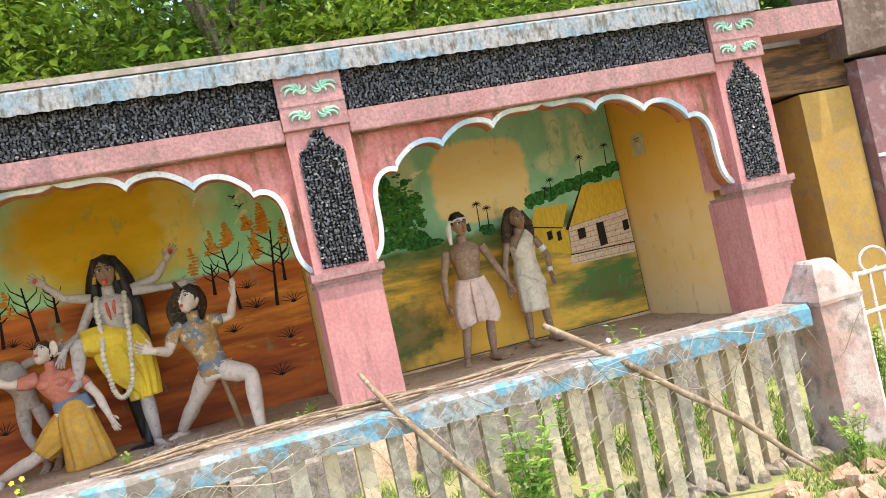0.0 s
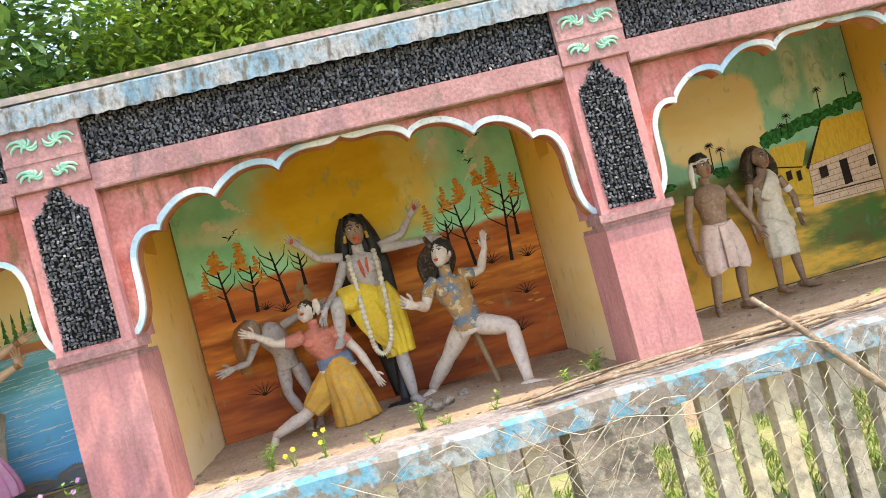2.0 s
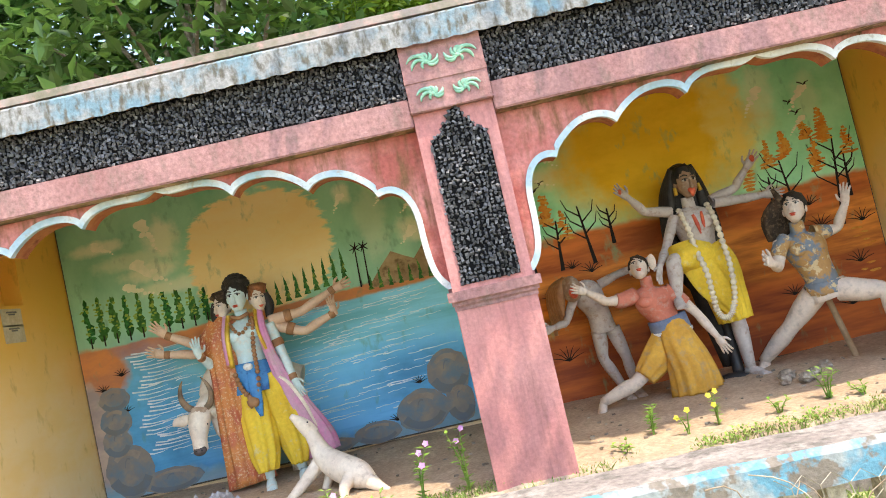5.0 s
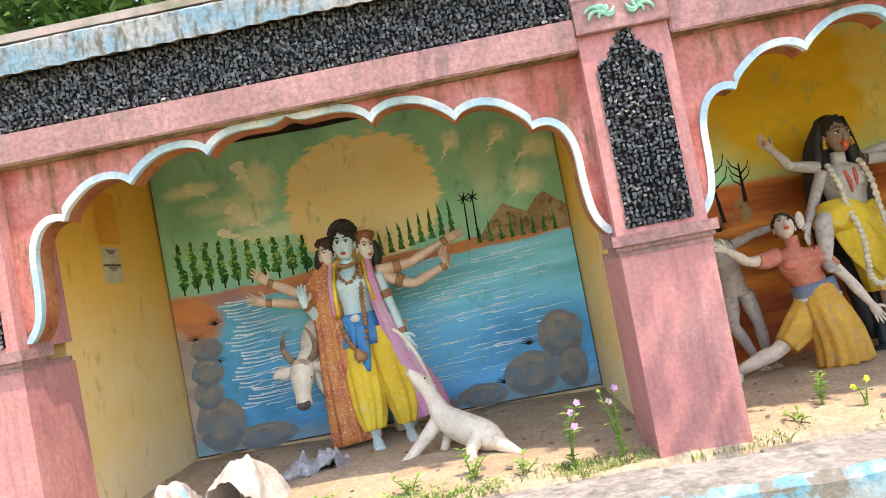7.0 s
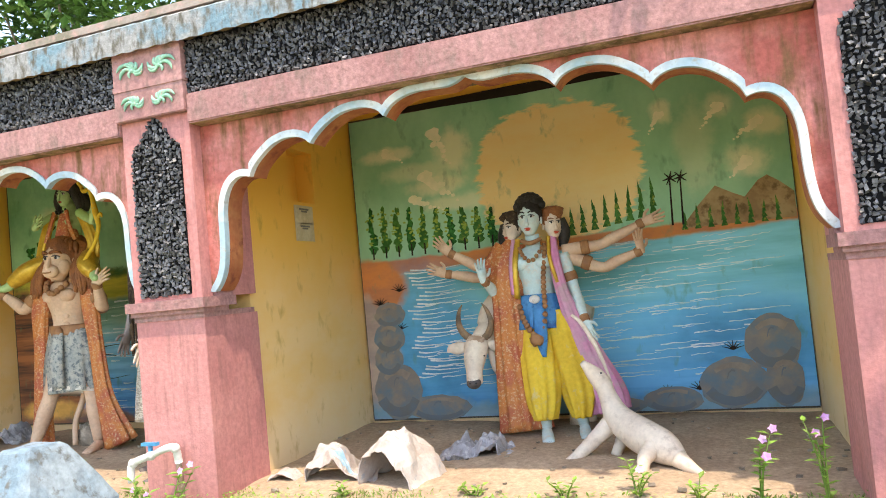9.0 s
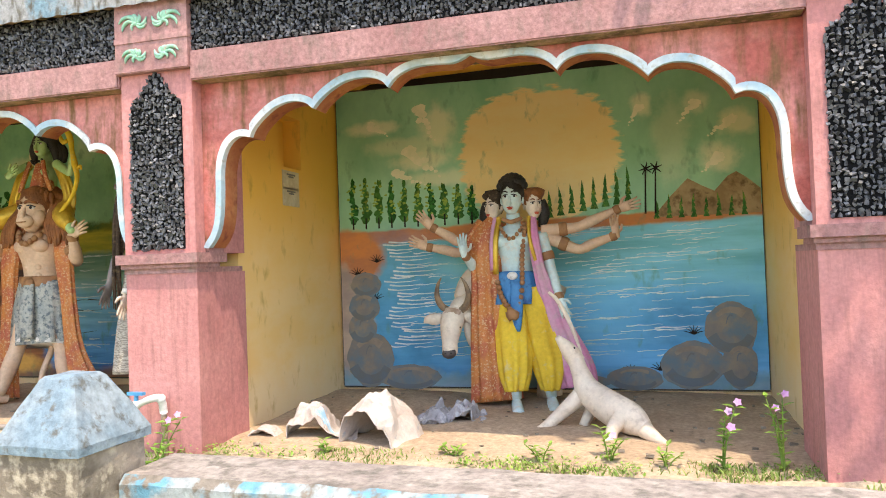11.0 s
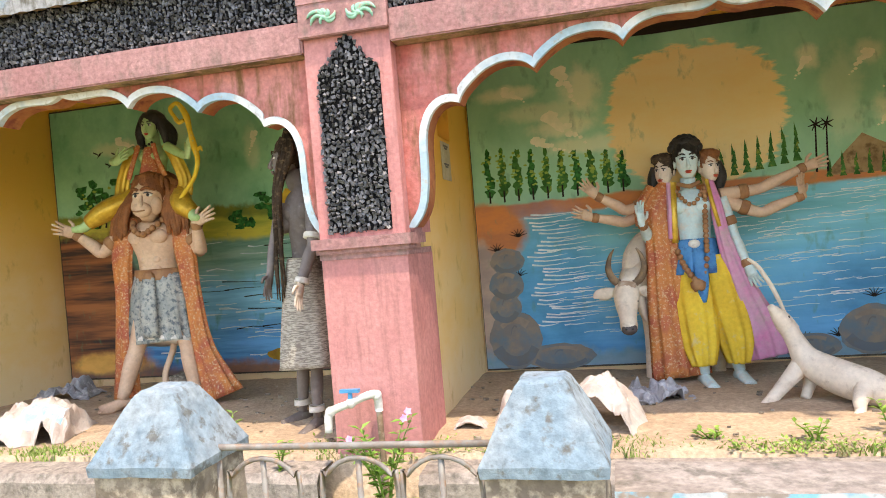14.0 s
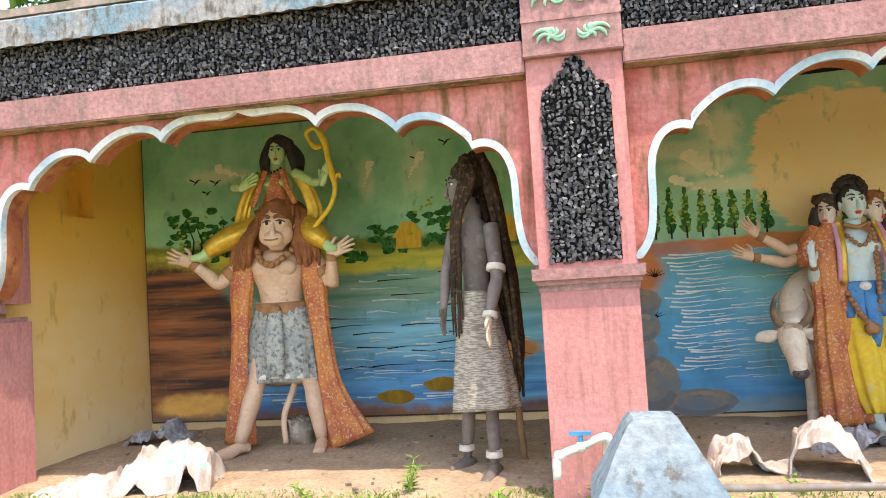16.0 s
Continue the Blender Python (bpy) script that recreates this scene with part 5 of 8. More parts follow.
        self.limb([(0, -0.083 * s, 0.025 * s), (0, -0.1 * s, -0.012 * s), (0, -0.108 * s, -0.032 * s), (0, -0.09 * s, -0.042 * s)], [0.007 * s, 0.011 * s, 0.016 * s, 0.01 * s], skin, seg=8, n=2)
        for q in (-1, 1):
            self.lump((q * 0.077 * s, 0.01, -0.005 * s), (0.01 * s, 0.02 * s, 0.032 * s), skin, u=8, v=6)
            self.lump((q * 0.031 * s, -0.074 * s, 0.018 * s), (0.02 * s, 0.012 * s, 0.0095 * s), WHITEP, u=8, v=6)
            self.lump((q * 0.031 * s, -0.0835 * s, 0.018 * s), (0.0085 * s, 0.005 * s, 0.0085 * s), DARKP, u=8, v=6)
            self.limb([(q * 0.01 * s, -0.086 * s, 0.027 * s), (q * 0.031 * s, -0.088 * s, 0.03 * s), (q * 0.053 * s, -0.074 * s, 0.022 * s)], [0.003 * s, 0.0035 * s, 0.002 * s], DARKP, seg=6, n=2)
            self.limb([(q * 0.012 * s, -0.09 * s, 0.045 * s), (q * 0.034 * s, -0.088 * s, 0.054 * s), (q * 0.058 * s, -0.068 * s, 0.046 * s)], [0.004 * s, 0.005 * s, 0.002 * s], brow or hair or DARKP, seg=6, n=2)
        self.lump((0, -0.093 * s, -0.062 * s), (0.024 * s, 0.012 * s, 0.006 * s), lips or RED, u=10, v=6)
        self.lump((0, -0.09 * s, -0.072 * s), (0.019 * s, 0.011 * s, 0.006 * s), lips or RED, u=10, v=6)
        if hair:
            self.lump((0, 0.022 * s, 0.045 * s), (0.088 * s, 0.096 * s, 0.1 * s), hair, u=16, v=12, lump=0.18)
        M = Matrix.Translation(c) @ Euler((radians(-tilt), 0, radians(yaw))).to_matrix().to_4x4()
        for v in [q for q in self.bm.verts if q not in before]:
            v.co = M @ v.co

    def done(self, name, label, at, size=1.0):
        ob = thing(name, self.bm, self.mats, label, "statue" if "statue" in name else "animal statue", smooth=True)
        ob.location = at
        ob.scale = (size, size, size)
        return ob


def torso(f, x, y, zh, zs, material, w=0.17, d=0.1, lean=(0, 0), belly=1.0):
    """Trunk from hips zh to shoulders zs."""
    h = zs - zh
    lx, ly = lean
    f.limb([(x, y, zh - 0.05), (x + lx * 0.2, y + ly * 0.2, zh + h * 0.2), (x + lx * 0.5, y + ly * 0.5, zh + h * 0.5), (x + lx * 0.8, y + ly * 0.8 - 0.01, zh + h * 0.78), (x + lx, y + ly, zs), (x + lx, y + ly, zs + 0.05)],
           [(w * 0.82, d), (w * 0.74 * belly, d * 0.95 * belly), (w * 0.82, d), (w * 1.0, d * 1.12), (w * 0.86, d * 0.85), (0.05, 0.05)], material, seg=18, n=4)
    f.limb([(x + lx, y + ly, zs + 0.02), (x + lx, y + ly - 0.005, zs + 0.13)], [0.055, 0.05], material, seg=12, n=2)
    for q in (-1, 1):
        f.lump((x + lx + q * w * 0.42, y + ly - d * 0.86, zs - h * 0.2), (w * 0.42, d * 0.4, h * 0.13), material, u=12, v=8)


def necklace(f, pts, r, material, step=0.03):
    P = smooth_path(pts, 8)
    acc = 0.0
    for a, b in zip(P, P[1:]):
        acc += (b - a).length
        if acc >= step:
            f.lump(tuple(b), r, material, u=7, v=5)
            acc = 0.0


def drape(f, pts, widths, material, deep=0.02, fold=5, amp=0.25):
    f.limb(pts, [(w, deep + w * 0.12) for w in widths], material, seg=44, n=6, fold=fold, amp=amp)


# man with headband and knee-length cloth
f = Figure()
f.leg((-0.09, 0, 0.72), (-0.14, -0.03, 0.42), (-0.22, -0.05, 0.07), BROWN, 0.07, (-0.3, -1, 0))
f.leg((0.09, 0, 0.72), (0.11, -0.03, 0.42), (0.08, -0.03, 0.07), BROWN, 0.07, (0.4, -1, 0))
torso(f, 0, 0, 0.78, 1.2, BROWN, 0.165, 0.095)
for q in (-1, 1):
    drape(f, [(q * 0.04, 0, 0.84), (q * 0.1, -0.01, 0.65), (q * 0.12, -0.01, 0.46), (q * 0.11, -0.01, 0.4)], [0.115, 0.125, 0.12, 0.09], PINKCLOTH, 0.09, 7, 0.1)
drape(f, [(0, -0.1, 0.84), (0.01, -0.13, 0.65), (0.01, -0.12, 0.42)], [0.04, 0.05, 0.045], PINKCLOTH, 0.015, 4, 0.2)
f.limb([(0, 0, 0.8), (0, 0, 0.86)], [(0.15, 0.105), (0.15, 0.105)], PINKCLOTH, seg=18, n=2)
f.arm((-0.19, 0, 1.18), (-0.27, 0.0, 0.9), (-0.3, -0.05, 0.66), BROWN, 0.045, (0.05, -0.3, -1))
f.arm((0.19, 0, 1.18), (0.3, 0.0, 0.95), (0.38, -0.05, 0.74), BROWN, 0.045, (0.2, -0.3, -1))
f.head((0, -0.02, 1.42), 1.0, BROWN, HAIRB, yaw=8)
f.limb([(-0.09, 0.0, 1.47), (0, -0.095, 1.475), (0.09, 0.0, 1.485)], [0.018, 0.02, 0.018], WHITEP, seg=8)
f.lump((0, 0.03, 1.49), (0.085, 0.085, 0.075), HAIRB)
f.limb([(-0.09, 0.0, 1.47), (-0.115, -0.01, 1.38), (-0.12, -0.01, 1.24)], [0.02, 0.03, 0.018], WHITEP, seg=8)
f.limb([(0.1, 0.03, 1.42), (0.12, 0.03, 1.34)], [0.03, 0.02], HAIRB, seg=8)
f.done("man_statue", "life-size brown statue of a bare-chested man in pale dhoti", (1.34, 1.56, 0.33), 0.935)

# woman in a white wrap
f = Figure()
f.leg((-0.08, 0, 0.6), (-0.09, -0.01, 0.4), (-0.11, 0, 0.07), BROWN, 0.06)
f.leg((0.08, 0, 0.6), (0.1, -0.02, 0.4), (0.14, 0.0, 0.07), BROWN, 0.06, (0.4, -1, 0))
torso(f, 0, 0, 0.76, 1.16, BROWN, 0.14, 0.085)
drape(f, [(0, 0, 1.08), (0.0, -0.01, 0.92), (0, 0, 0.8), (0.01, 0, 0.6), (0.01, 0, 0.36)], [0.15, 0.125, 0.15, 0.16, 0.155], CREAM, 0.1, 9, 0.05)
f.limb([(0.12, 0.02, 1.2), (0.02, -0.11, 1.1), (-0.1, -0.1, 0.95)], [(0.06, 0.02), (0.08, 0.025), (0.06, 0.02)], CREAM, seg=12)
f.limb([(-0.1, -0.08, 0.8), (0.06, -0.12, 0.72), (0.14, -0.06, 0.62)], [(0.04, 0.02), (0.05, 0.02), (0.04, 0.02)], CREAM, seg=10)
f.arm((-0.16, 0, 1.13), (-0.24, -0.02, 0.9), (-0.27, -0.06, 0.68), BROWN, 0.04, (-0.1, -0.2, -1))
f.arm((0.16, 0, 1.13), (0.27, 0.0, 0.92), (0.25, -0.04, 0.74), BROWN, 0.04, (0, -0.2, -1), cuff=WHITEP)
f.head((0, -0.04, 1.36), 0.95, BROWN, None, yaw=8, tilt=4)
f.lump((-0.01, 0.06, 1.42), (0.095, 0.085, 0.095), HAIRD, lump=0.2)
for q, l in ((-1, 0.36), (1, 0.24)):
    f.limb([(q * 0.07, 0.02, 1.44), (q * 0.13, 0.02, 1.3), (q * 0.14, 0.03, 1.42 - l), (q * 0.1, 0.03, 1.36 - l)], [0.035, 0.05, 0.045, 0.02], HAIRD, seg=10)
f.limb([(-0.02, 0.08, 1.45), (-0.03, 0.13, 1.3), (-0.03, 0.12, 1.1)], [0.07, 0.1, 0.06], HAIRD, seg=10)
f.done("woman_statue", "life-size brown statue of a woman in white wrapped cloth", (1.99, 1.72, 0.34), 0.93)

# long-haired goddess stepping on the kneeling figure; local origin under her standing foot
f = Figure()
f.leg((0.0, 0, 0.92), (0.04, -0.06, 0.5), (0.06, -0.04, 0.09), ASH, 0.085, (0.4, -1, 0))
f.leg((-0.1, -0.02, 0.95), (-0.38, -0.2, 1.04), (-0.43, -0.22, 0.76), ASH, 0.085, (-0.2, -1, -0.1))
torso(f, -0.08, 0, 0.94, 1.38, ASH, 0.165, 0.1, (-0.02, 0.0))
drape(f, [(-0.07, 0, 1.07), (-0.02, -0.02, 0.92), (0.02, -0.02, 0.7), (0.04, -0.03, 0.47)], [0.16, 0.18, 0.15, 0.12], YCLOTH, 0.1, 11, 0.16)
drape(f, [(-0.08, -0.04, 1.02), (-0.22, -0.1, 1.04), (-0.37, -0.16, 1.05)], [0.12, 0.13, 0.1], YCLOTH, 0.1, 6, 0.08)
drape(f, [(-0.2, -0.12, 1.0), (-0.12, -0.15, 0.82), (0.0, -0.12, 0.62), (0.04, -0.1, 0.5)], [0.12, 0.13, 0.09, 0.03], YCLOTH, 0.03, 6, 0.2)
for k, strap in enumerate(([(-0.2, -0.03, 1.43), (-0.2, -0.14, 1.28), (-0.19, -0.19, 1.08), (-0.19, -0.3, 0.9), (-0.18, -0.28, 0.72), (-0.17, -0.25, 0.6)], [(0.03, -0.03, 1.43), (0.03, -0.14, 1.28), (0.03, -0.18, 1.08), (0.02, -0.24, 0.9), (0.0, -0.25, 0.72), (-0.03, -0.25, 0.6)], [(-0.17, -0.25, 0.62), (-0.15, -0.26, 0.555), (-0.11, -0.26, 0.53), (-0.06, -0.26, 0.56), (-0.03, -0.25, 0.62)])):
    P_ = smooth_path(strap, 8)
    for a_, b_ in zip(P_[::2], P_[2::2]):
        f.limb([tuple(a_), tuple(a_.lerp(b_, 0.5)), tuple(b_)], [(0.013, 0.012), (0.027, 0.019), (0.013, 0.012)], CREAM, seg=8, n=2)
f.arm((-0.25, 0, 1.42), (-0.46, -0.02, 1.47), (-0.58, -0.06, 1.61), ASH, 0.044, (-0.5, -0.2, 0.5))
f.arm((-0.24, -0.02, 1.38), (-0.38, -0.06, 1.14), (-0.5, -0.2, 1.02), ASH, 0.044, (-0.3, -0.3, -0.7))
f.arm((0.1, 0, 1.42), (0.3, 0.0, 1.4), (0.5, -0.04, 1.39), ASH, 0.044, (1, -0.2, -0.1))
f.arm((0.09, 0.03, 1.44), (0.31, 0.05, 1.5), (0.43, 0.0, 1.64), ASH, 0.044, (0.5, -0.1, 0.6))
f.lump((-0.64, -0.08, 1.66), (0.02, 0.02, 0.03), RED)
f.lump((0.48, -0.02, 1.7), (0.02, 0.02, 0.03), RED)
f.head((-0.09, -0.02, 1.62), 1.12, BROWN, HAIRB, yaw=4)
f.lump((-0.09, -0.125, 1.555), (0.032, 0.012, 0.022), RED, u=10, v=6)
f.limb([(-0.09, -0.13, 1.56), (-0.09, -0.14, 1.535), (-0.09, -0.125, 1.505)], [(0.022, 0.008), (0.024, 0.008), (0.008, 0.005)], RED, seg=8)
f.limb([(-0.12, -0.1, 1.36), (-0.11, -0.125, 1.28), (-0.1, -0.125, 1.2)], [(0.012, 0.006), (0.016, 0.008), (0.006, 0.005)], RED, seg=8)
f.limb([(-0.05, -0.1, 1.37), (-0.06, -0.125, 1.3), (-0.06, -0.125, 1.24)], [(0.01, 0.006), (0.014, 0.008), (0.006, 0.005)], RED, seg=8)
f.lump((-0.09, 0.06, 1.69), (0.11, 0.1, 0.11), HAIRB, lump=0.2)
for q in (-1, 1):
    for k in range(4):
        f.limb([(-0.09 + q * 0.07, 0.02, 1.75), (-0.09 + q * (0.12 + 0.012 * k), 0.04 + 0.02 * k, 1.55), (-0.09 + q * (0.15 + 0.015 * k), 0.1, 1.25), (-0.09 + q * (0.13 + 0.03 * k), 0.12, 0.95 - 0.05 * k)], [0.035, 0.045, 0.05, 0.025], HAIRB, seg=8)
f.limb([(-0.09, 0.06, 1.74), (-0.09, 0.1, 1.55), (-0.09, 0.13, 1.2), (-0.07, 0.13, 0.85), (-0.05, 0.12, 0.7)], [(0.1, 0.06), (0.19, 0.07), (0.23, 0.06), (0.17, 0.05), (0.05, 0.03)], HAIRB, seg=28, n=5, fold=13, amp=0.12)
f.limb([(-0.09, 0.12, 1.65), (-0.09, 0.16, 1.3), (-0.05, 0.16, 0.7), (-0.03, 0.12, 0.1)], [(0.1, 0.05), (0.15, 0.05), (0.13, 0.05), (0.06, 0.04)], HAIRB, seg=12, fold=6, amp=0.15)
for q in (-1, 1):
    f.limb([(-0.09 + q * 0.095, -0.03, 1.6), (-0.09 + q * 0.1, -0.04, 1.54)], [0.012, 0.018], GOLD, seg=8)
f.limb([(-0.02, 0.1, 0.8), (0.0, 0.08, 0.4), (-0.02, 0.02, 0.03)], [0.05, 0.04, 0.05], DARKP, seg=8)
f.lump((-0.08, -0.02, 0.03), (0.12, 0.1, 0.04), DARKP, lump=0.4)
f.done("goddess_statue", "grey painted statue of a long-haired goddess in yellow cloth", (-1.735, 1.6, 0.31), 0.965)

# kneeling figure with coral shirt and ochre cloth
f = Figure()
f.leg((0.05, 0, 0.48), (0.1, -0.08, 0.3), (0.1, -0.1, 0.07), PALESKIN, 0.07, (0.3, -1, 0))
f.leg((-0.05, 0, 0.46), (-0.36, -0.05, 0.22), (-0.68, 0.0, 0.1), PALESKIN, 0.085, (-0.4, -0.4, -0.8))
drape(f, [(0.03, 0, 0.62), (0.04, -0.05, 0.46), (0.08, -0.1, 0.26), (0.1, -0.1, 0.05)], [0.13, 0.16, 0.18, 0.2], OCHRE, 0.12, 12, 0.14)
drape(f, [(-0.02, 0, 0.5), (-0.16, -0.03, 0.36), (-0.3, -0.05, 0.24)], [0.14, 0.13, 0.09], OCHRE, 0.08, 8, 0.1)
torso(f, 0.03, 0, 0.56, 0.92, CORAL, 0.16, 0.1, (-0.12, -0.02))
f.limb([(0.03, 0, 0.54), (0.01, 0, 0.68)], [(0.17, 0.135), (0.165, 0.13)], NAVY, seg=18, n=3)
f.limb([(0.03, 0, 0.545), (0.03, 0, 0.57)], [(0.176, 0.14), (0.176, 0.14)], WHITEP, seg=18, n=2)
f.arm((-0.28, -0.02, 0.9), (-0.46, -0.06, 0.92), (-0.62, -0.1, 1.04), PALESKIN, 0.048, (-0.6, -0.2, 0.3))
f.limb([(-0.2, -0.02, 0.92), (-0.32, -0.03, 0.9), (-0.38, -0.04, 0.91)], [0.07, 0.066, 0.06], CORAL, seg=12)
f.arm((0.1, -0.02, 0.88), (0.25, -0.06, 0.66), (0.34, -0.16, 0.44), PALESKIN, 0.048, (0.3, -0.2, -0.8))
f.limb([(0.03, -0.02, 0.9), (0.13, -0.03, 0.82), (0.18, -0.04, 0.76)], [0.075, 0.066, 0.06], CORAL, seg=12)
f.head((-0.13, -0.04, 1.12), 0.98, PALESKIN, HAIRD, yaw=-15, tilt=38)
f.lump((-0.02, -0.08, 1.16), (0.035, 0.02, 0.07), PALESKIN)
f.done("kneeling_man_statue", "kneeling statue in coral shirt and ochre cloth", (-2.26, 1.44, 0.31), 0.89)

# lunging figure in white trousers
f = Figure()
f.leg((0.08, -0.04, 0.56), (0.27, -0.26, 0.5), (0.27, -0.44, 0.08), PALESKIN, 0.09, (0.8, -0.6, 0))
f.leg((-0.07, 0.04, 0.56), (-0.24, 0.2, 0.33), (-0.42, 0.4, 0.09), PALESKIN, 0.09, (-0.5, -0.7, 0))
f.limb([(0, 0.02, 0.62), (0.02, 0.0, 0.5)], [(0.15, 0.11), (0.14, 0.11)], PALESKIN, seg=16, n=3)
torso(f, 0, 0, 0.6, 0.98, CAMO, 0.155, 0.1, (-0.1, 0))
f.limb([(0.0, 0, 0.55), (0, 0, 0.64)], [(0.14, 0.11), (0.14, 0.108)], CAMO, seg=16, n=2, fold=8, amp=0.1)
f.arm((-0.25, 0, 0.98), (-0.34, -0.08, 0.82), (-0.44, -0.22, 0.86), PALESKIN, 0.05, (-0.5, -0.5, 0.3), s=1.15)
f.limb([(-0.2, 0, 1.0), (-0.28, -0.03, 0.93), (-0.31, -0.05, 0.88)], [0.06, 0.058, 0.052], CAMO, seg=10)
f.arm((0.06, 0, 0.98), (0.2, 0.02, 1.0), (0.26, -0.06, 1.16), PALESKIN, 0.045, (0.1, -0.2, 1))
f.limb([(0.0, 0, 1.0), (0.08, 0.0, 0.99), (0.12, 0.01, 0.99)], [0.06, 0.056, 0.05], CAMO, seg=10)
f.head((-0.1, -0.03, 1.2), 1.0, PALESKIN, HAIRB, yaw=-35, tilt=20)
for k in range(7):
    a = radians(30 + 25 * k)
    f.limb([(-0.1 + 0.06 * math.cos(a), 0.05, 1.28), (-0.13 + 0.12 * math.cos(a), 0.09, 1.16), (-0.16 + 0.1 * math.cos(a), 0.1, 1.0)], [0.05, 0.06, 0.03], HAIRD, seg=8)
f.limb([(-0.16, 0.03, 1.29), (-0.2, 0.02, 1.38)], [0.03, 0.015], HAIRD, seg=8)
f.limb([(0.02, 0.08, 0.55), (0.07, 0.06, 0.28), (0.12, 0.05, 0.02)], [0.024, 0.024, 0.024], TIMBER, seg=8)
f.done("lunging_man_statue", "lunging statue in mottled tunic and white trousers", (-1.08, 1.34, 0.29))

# grey figure bending behind
f = Figure()
f.leg((-0.05, 0, 0.6), (-0.06, 0.0, 0.36), (0.06, 0.0, 0.07), ASH, 0.065)
f.leg((0.07, 0, 0.6), (0.13, 0.0, 0.34), (0.16, 0.02, 0.07), ASH, 0.065)
f.limb([(0, 0, 0.58), (-0.02, 0, 0.76), (-0.08, -0.06, 0.92), (-0.14, -0.12, 0.98)], [(0.11, 0.09), (0.1, 0.08), (0.13, 0.1), (0.08, 0.07)], ASH, seg=14)
f.arm((0.04, -0.03, 0.98), (0.2, -0.05, 1.03), (0.36, -0.1, 1.06), ASH, 0.04)
f.arm((-0.2, -0.08, 0.92), (-0.32, -0.14, 0.74), (-0.46, -0.2, 0.72), ASH, 0.038)
f.lump((-0.22, -0.16, 1.0), (0.085, 0.09, 0.11), BROWN)
f.lump((-0.22, -0.24, 0.97), (0.04, 0.02, 0.05), RED)
for k in range(5):
    f.limb([(-0.24, -0.12, 1.08), (-0.32 - 0.015 * k, -0.16 + 0.03 * k, 0.98), (-0.33 - 0.02 * k, -0.16 + 0.03 * k, 0.8 - 0.04 * k)], [0.04, 0.045, 0.015], RUDRA, seg=8)
f.done("bent_figure_statue", "grey bent-over statue with tangled brown hair", (-2.66, 1.78, 0.33), 0.94)

# three-headed six-armed deity
f = Figure()
for hx, kx, ax, ty in ((-0.04, -0.02, 0.0, -0.12), (0.12, 0.18, 0.24, -0.02)):
    f.leg((hx, 0, 0.8), (kx, ty * 0.5 - 0.02, 0.44), (ax, ty - 0.02, 0.075), BLUESKIN, 0.08, (0.25, -1, 0))
    drape(f, [(hx, 0, 0.86), (kx - 0.01, ty * 0.4 - 0.01, 0.6), (ax - 0.01, ty * 0.8 - 0.01, 0.3), (ax, ty - 0.01, 0.13)], [0.125, 0.13, 0.115, 0.07], YCLOTH, 0.085, 9, 0.2)
drape(f, [(0, 0, 0.98), (0, -0.01, 0.84), (0.0, -0.02, 0.74)], [0.16, 0.185, 0.18], BLUECL, 0.105, 14, 0.14)
f.limb([(0.02, -0.12, 0.92), (0.03, -0.16, 0.72), (0.03, -0.15, 0.56)], [(0.045, 0.02), (0.045, 0.02), (0.02, 0.012)], BLUECL, seg=10)
torso(f, 0, 0, 0.9, 1.28, BLUESKIN, 0.165, 0.1)
f.limb([(0, 0, 0.925), (0, 0, 0.985)], [(0.158, 0.118), (0.152, 0.114)], RUDRA, seg=18, n=3)
f.lump((0, -0.125, 0.955), (0.04, 0.02, 0.03), WHITEP)
# arms
f.arm((-0.2, 0.02, 1.27), (-0.42, 0.02, 1.22), (-0.62, -0.03, 1.34), SKIN, 0.046, (-0.6, -0.1, 0.7), cuff=RUDRA)
f.arm((-0.2, 0.03, 1.24), (-0.43, 0.03, 1.14), (-0.66, -0.03, 1.19), SKIN, 0.046, (-0.8, -0.1, 0.35), cuff=RUDRA)
f.arm((-0.2, -0.01, 1.25), (-0.29, -0.06, 1.02), (-0.33, -0.2, 1.12), BLUESKIN, 0.046, (-0.1, -0.1, 1), cuff=RUDRA)
f.arm((0.2, 0.02, 1.27), (0.46, 0.05, 1.29), (0.76, 0.06, 1.41), SKIN, 0.046, (0.9, -0.1, 0.25), cuff=RUDRA)
f.arm((0.2, 0.03, 1.24), (0.46, 0.05, 1.13), (0.73, 0.04, 1.22), SKIN, 0.046, (-0.1, -0.1, 0.9), cuff=RUDRA)
f.arm((0.2, -0.01, 1.25), (0.27, -0.03, 0.98), (0.33, -0.1, 0.78), BLUESKIN, 0.046, (0.35, -0.2, -0.9), cuff=RUDRA)
# heads
f.head((0, -0.03, 1.51), 1.02, BLUESKIN, HAIRB, brow=HAIRB)
f.lump((0, 0.02, 1.63), (0.1, 0.09, 0.07), HAIRB, lump=0.3)
for k in range(9):
    a = radians(20 + 17.5 * k)
    f.lump((0.09 * math.cos(a), 0.0, 1.58 + 0.1 * math.sin(a)), 0.034, HAIRB, u=8, v=6)
for q, hr in ((-1, HAIRD), (1, HAIRR)):
    f.head((q * 0.145, 0.03, 1.46), 0.84, PALESKIN, hr, yaw=q * 28)
    f.lump((q * 0.15, 0.05, 1.555), (0.085, 0.07, 0.045), hr, lump=0.3)
    f.limb([(q * 0.2, 0.04, 1.5), (q * 0.22, 0.05, 1.4), (q * 0.2, 0.05, 1.3)], [0.035, 0.045, 0.025], HAIRB, seg=8)
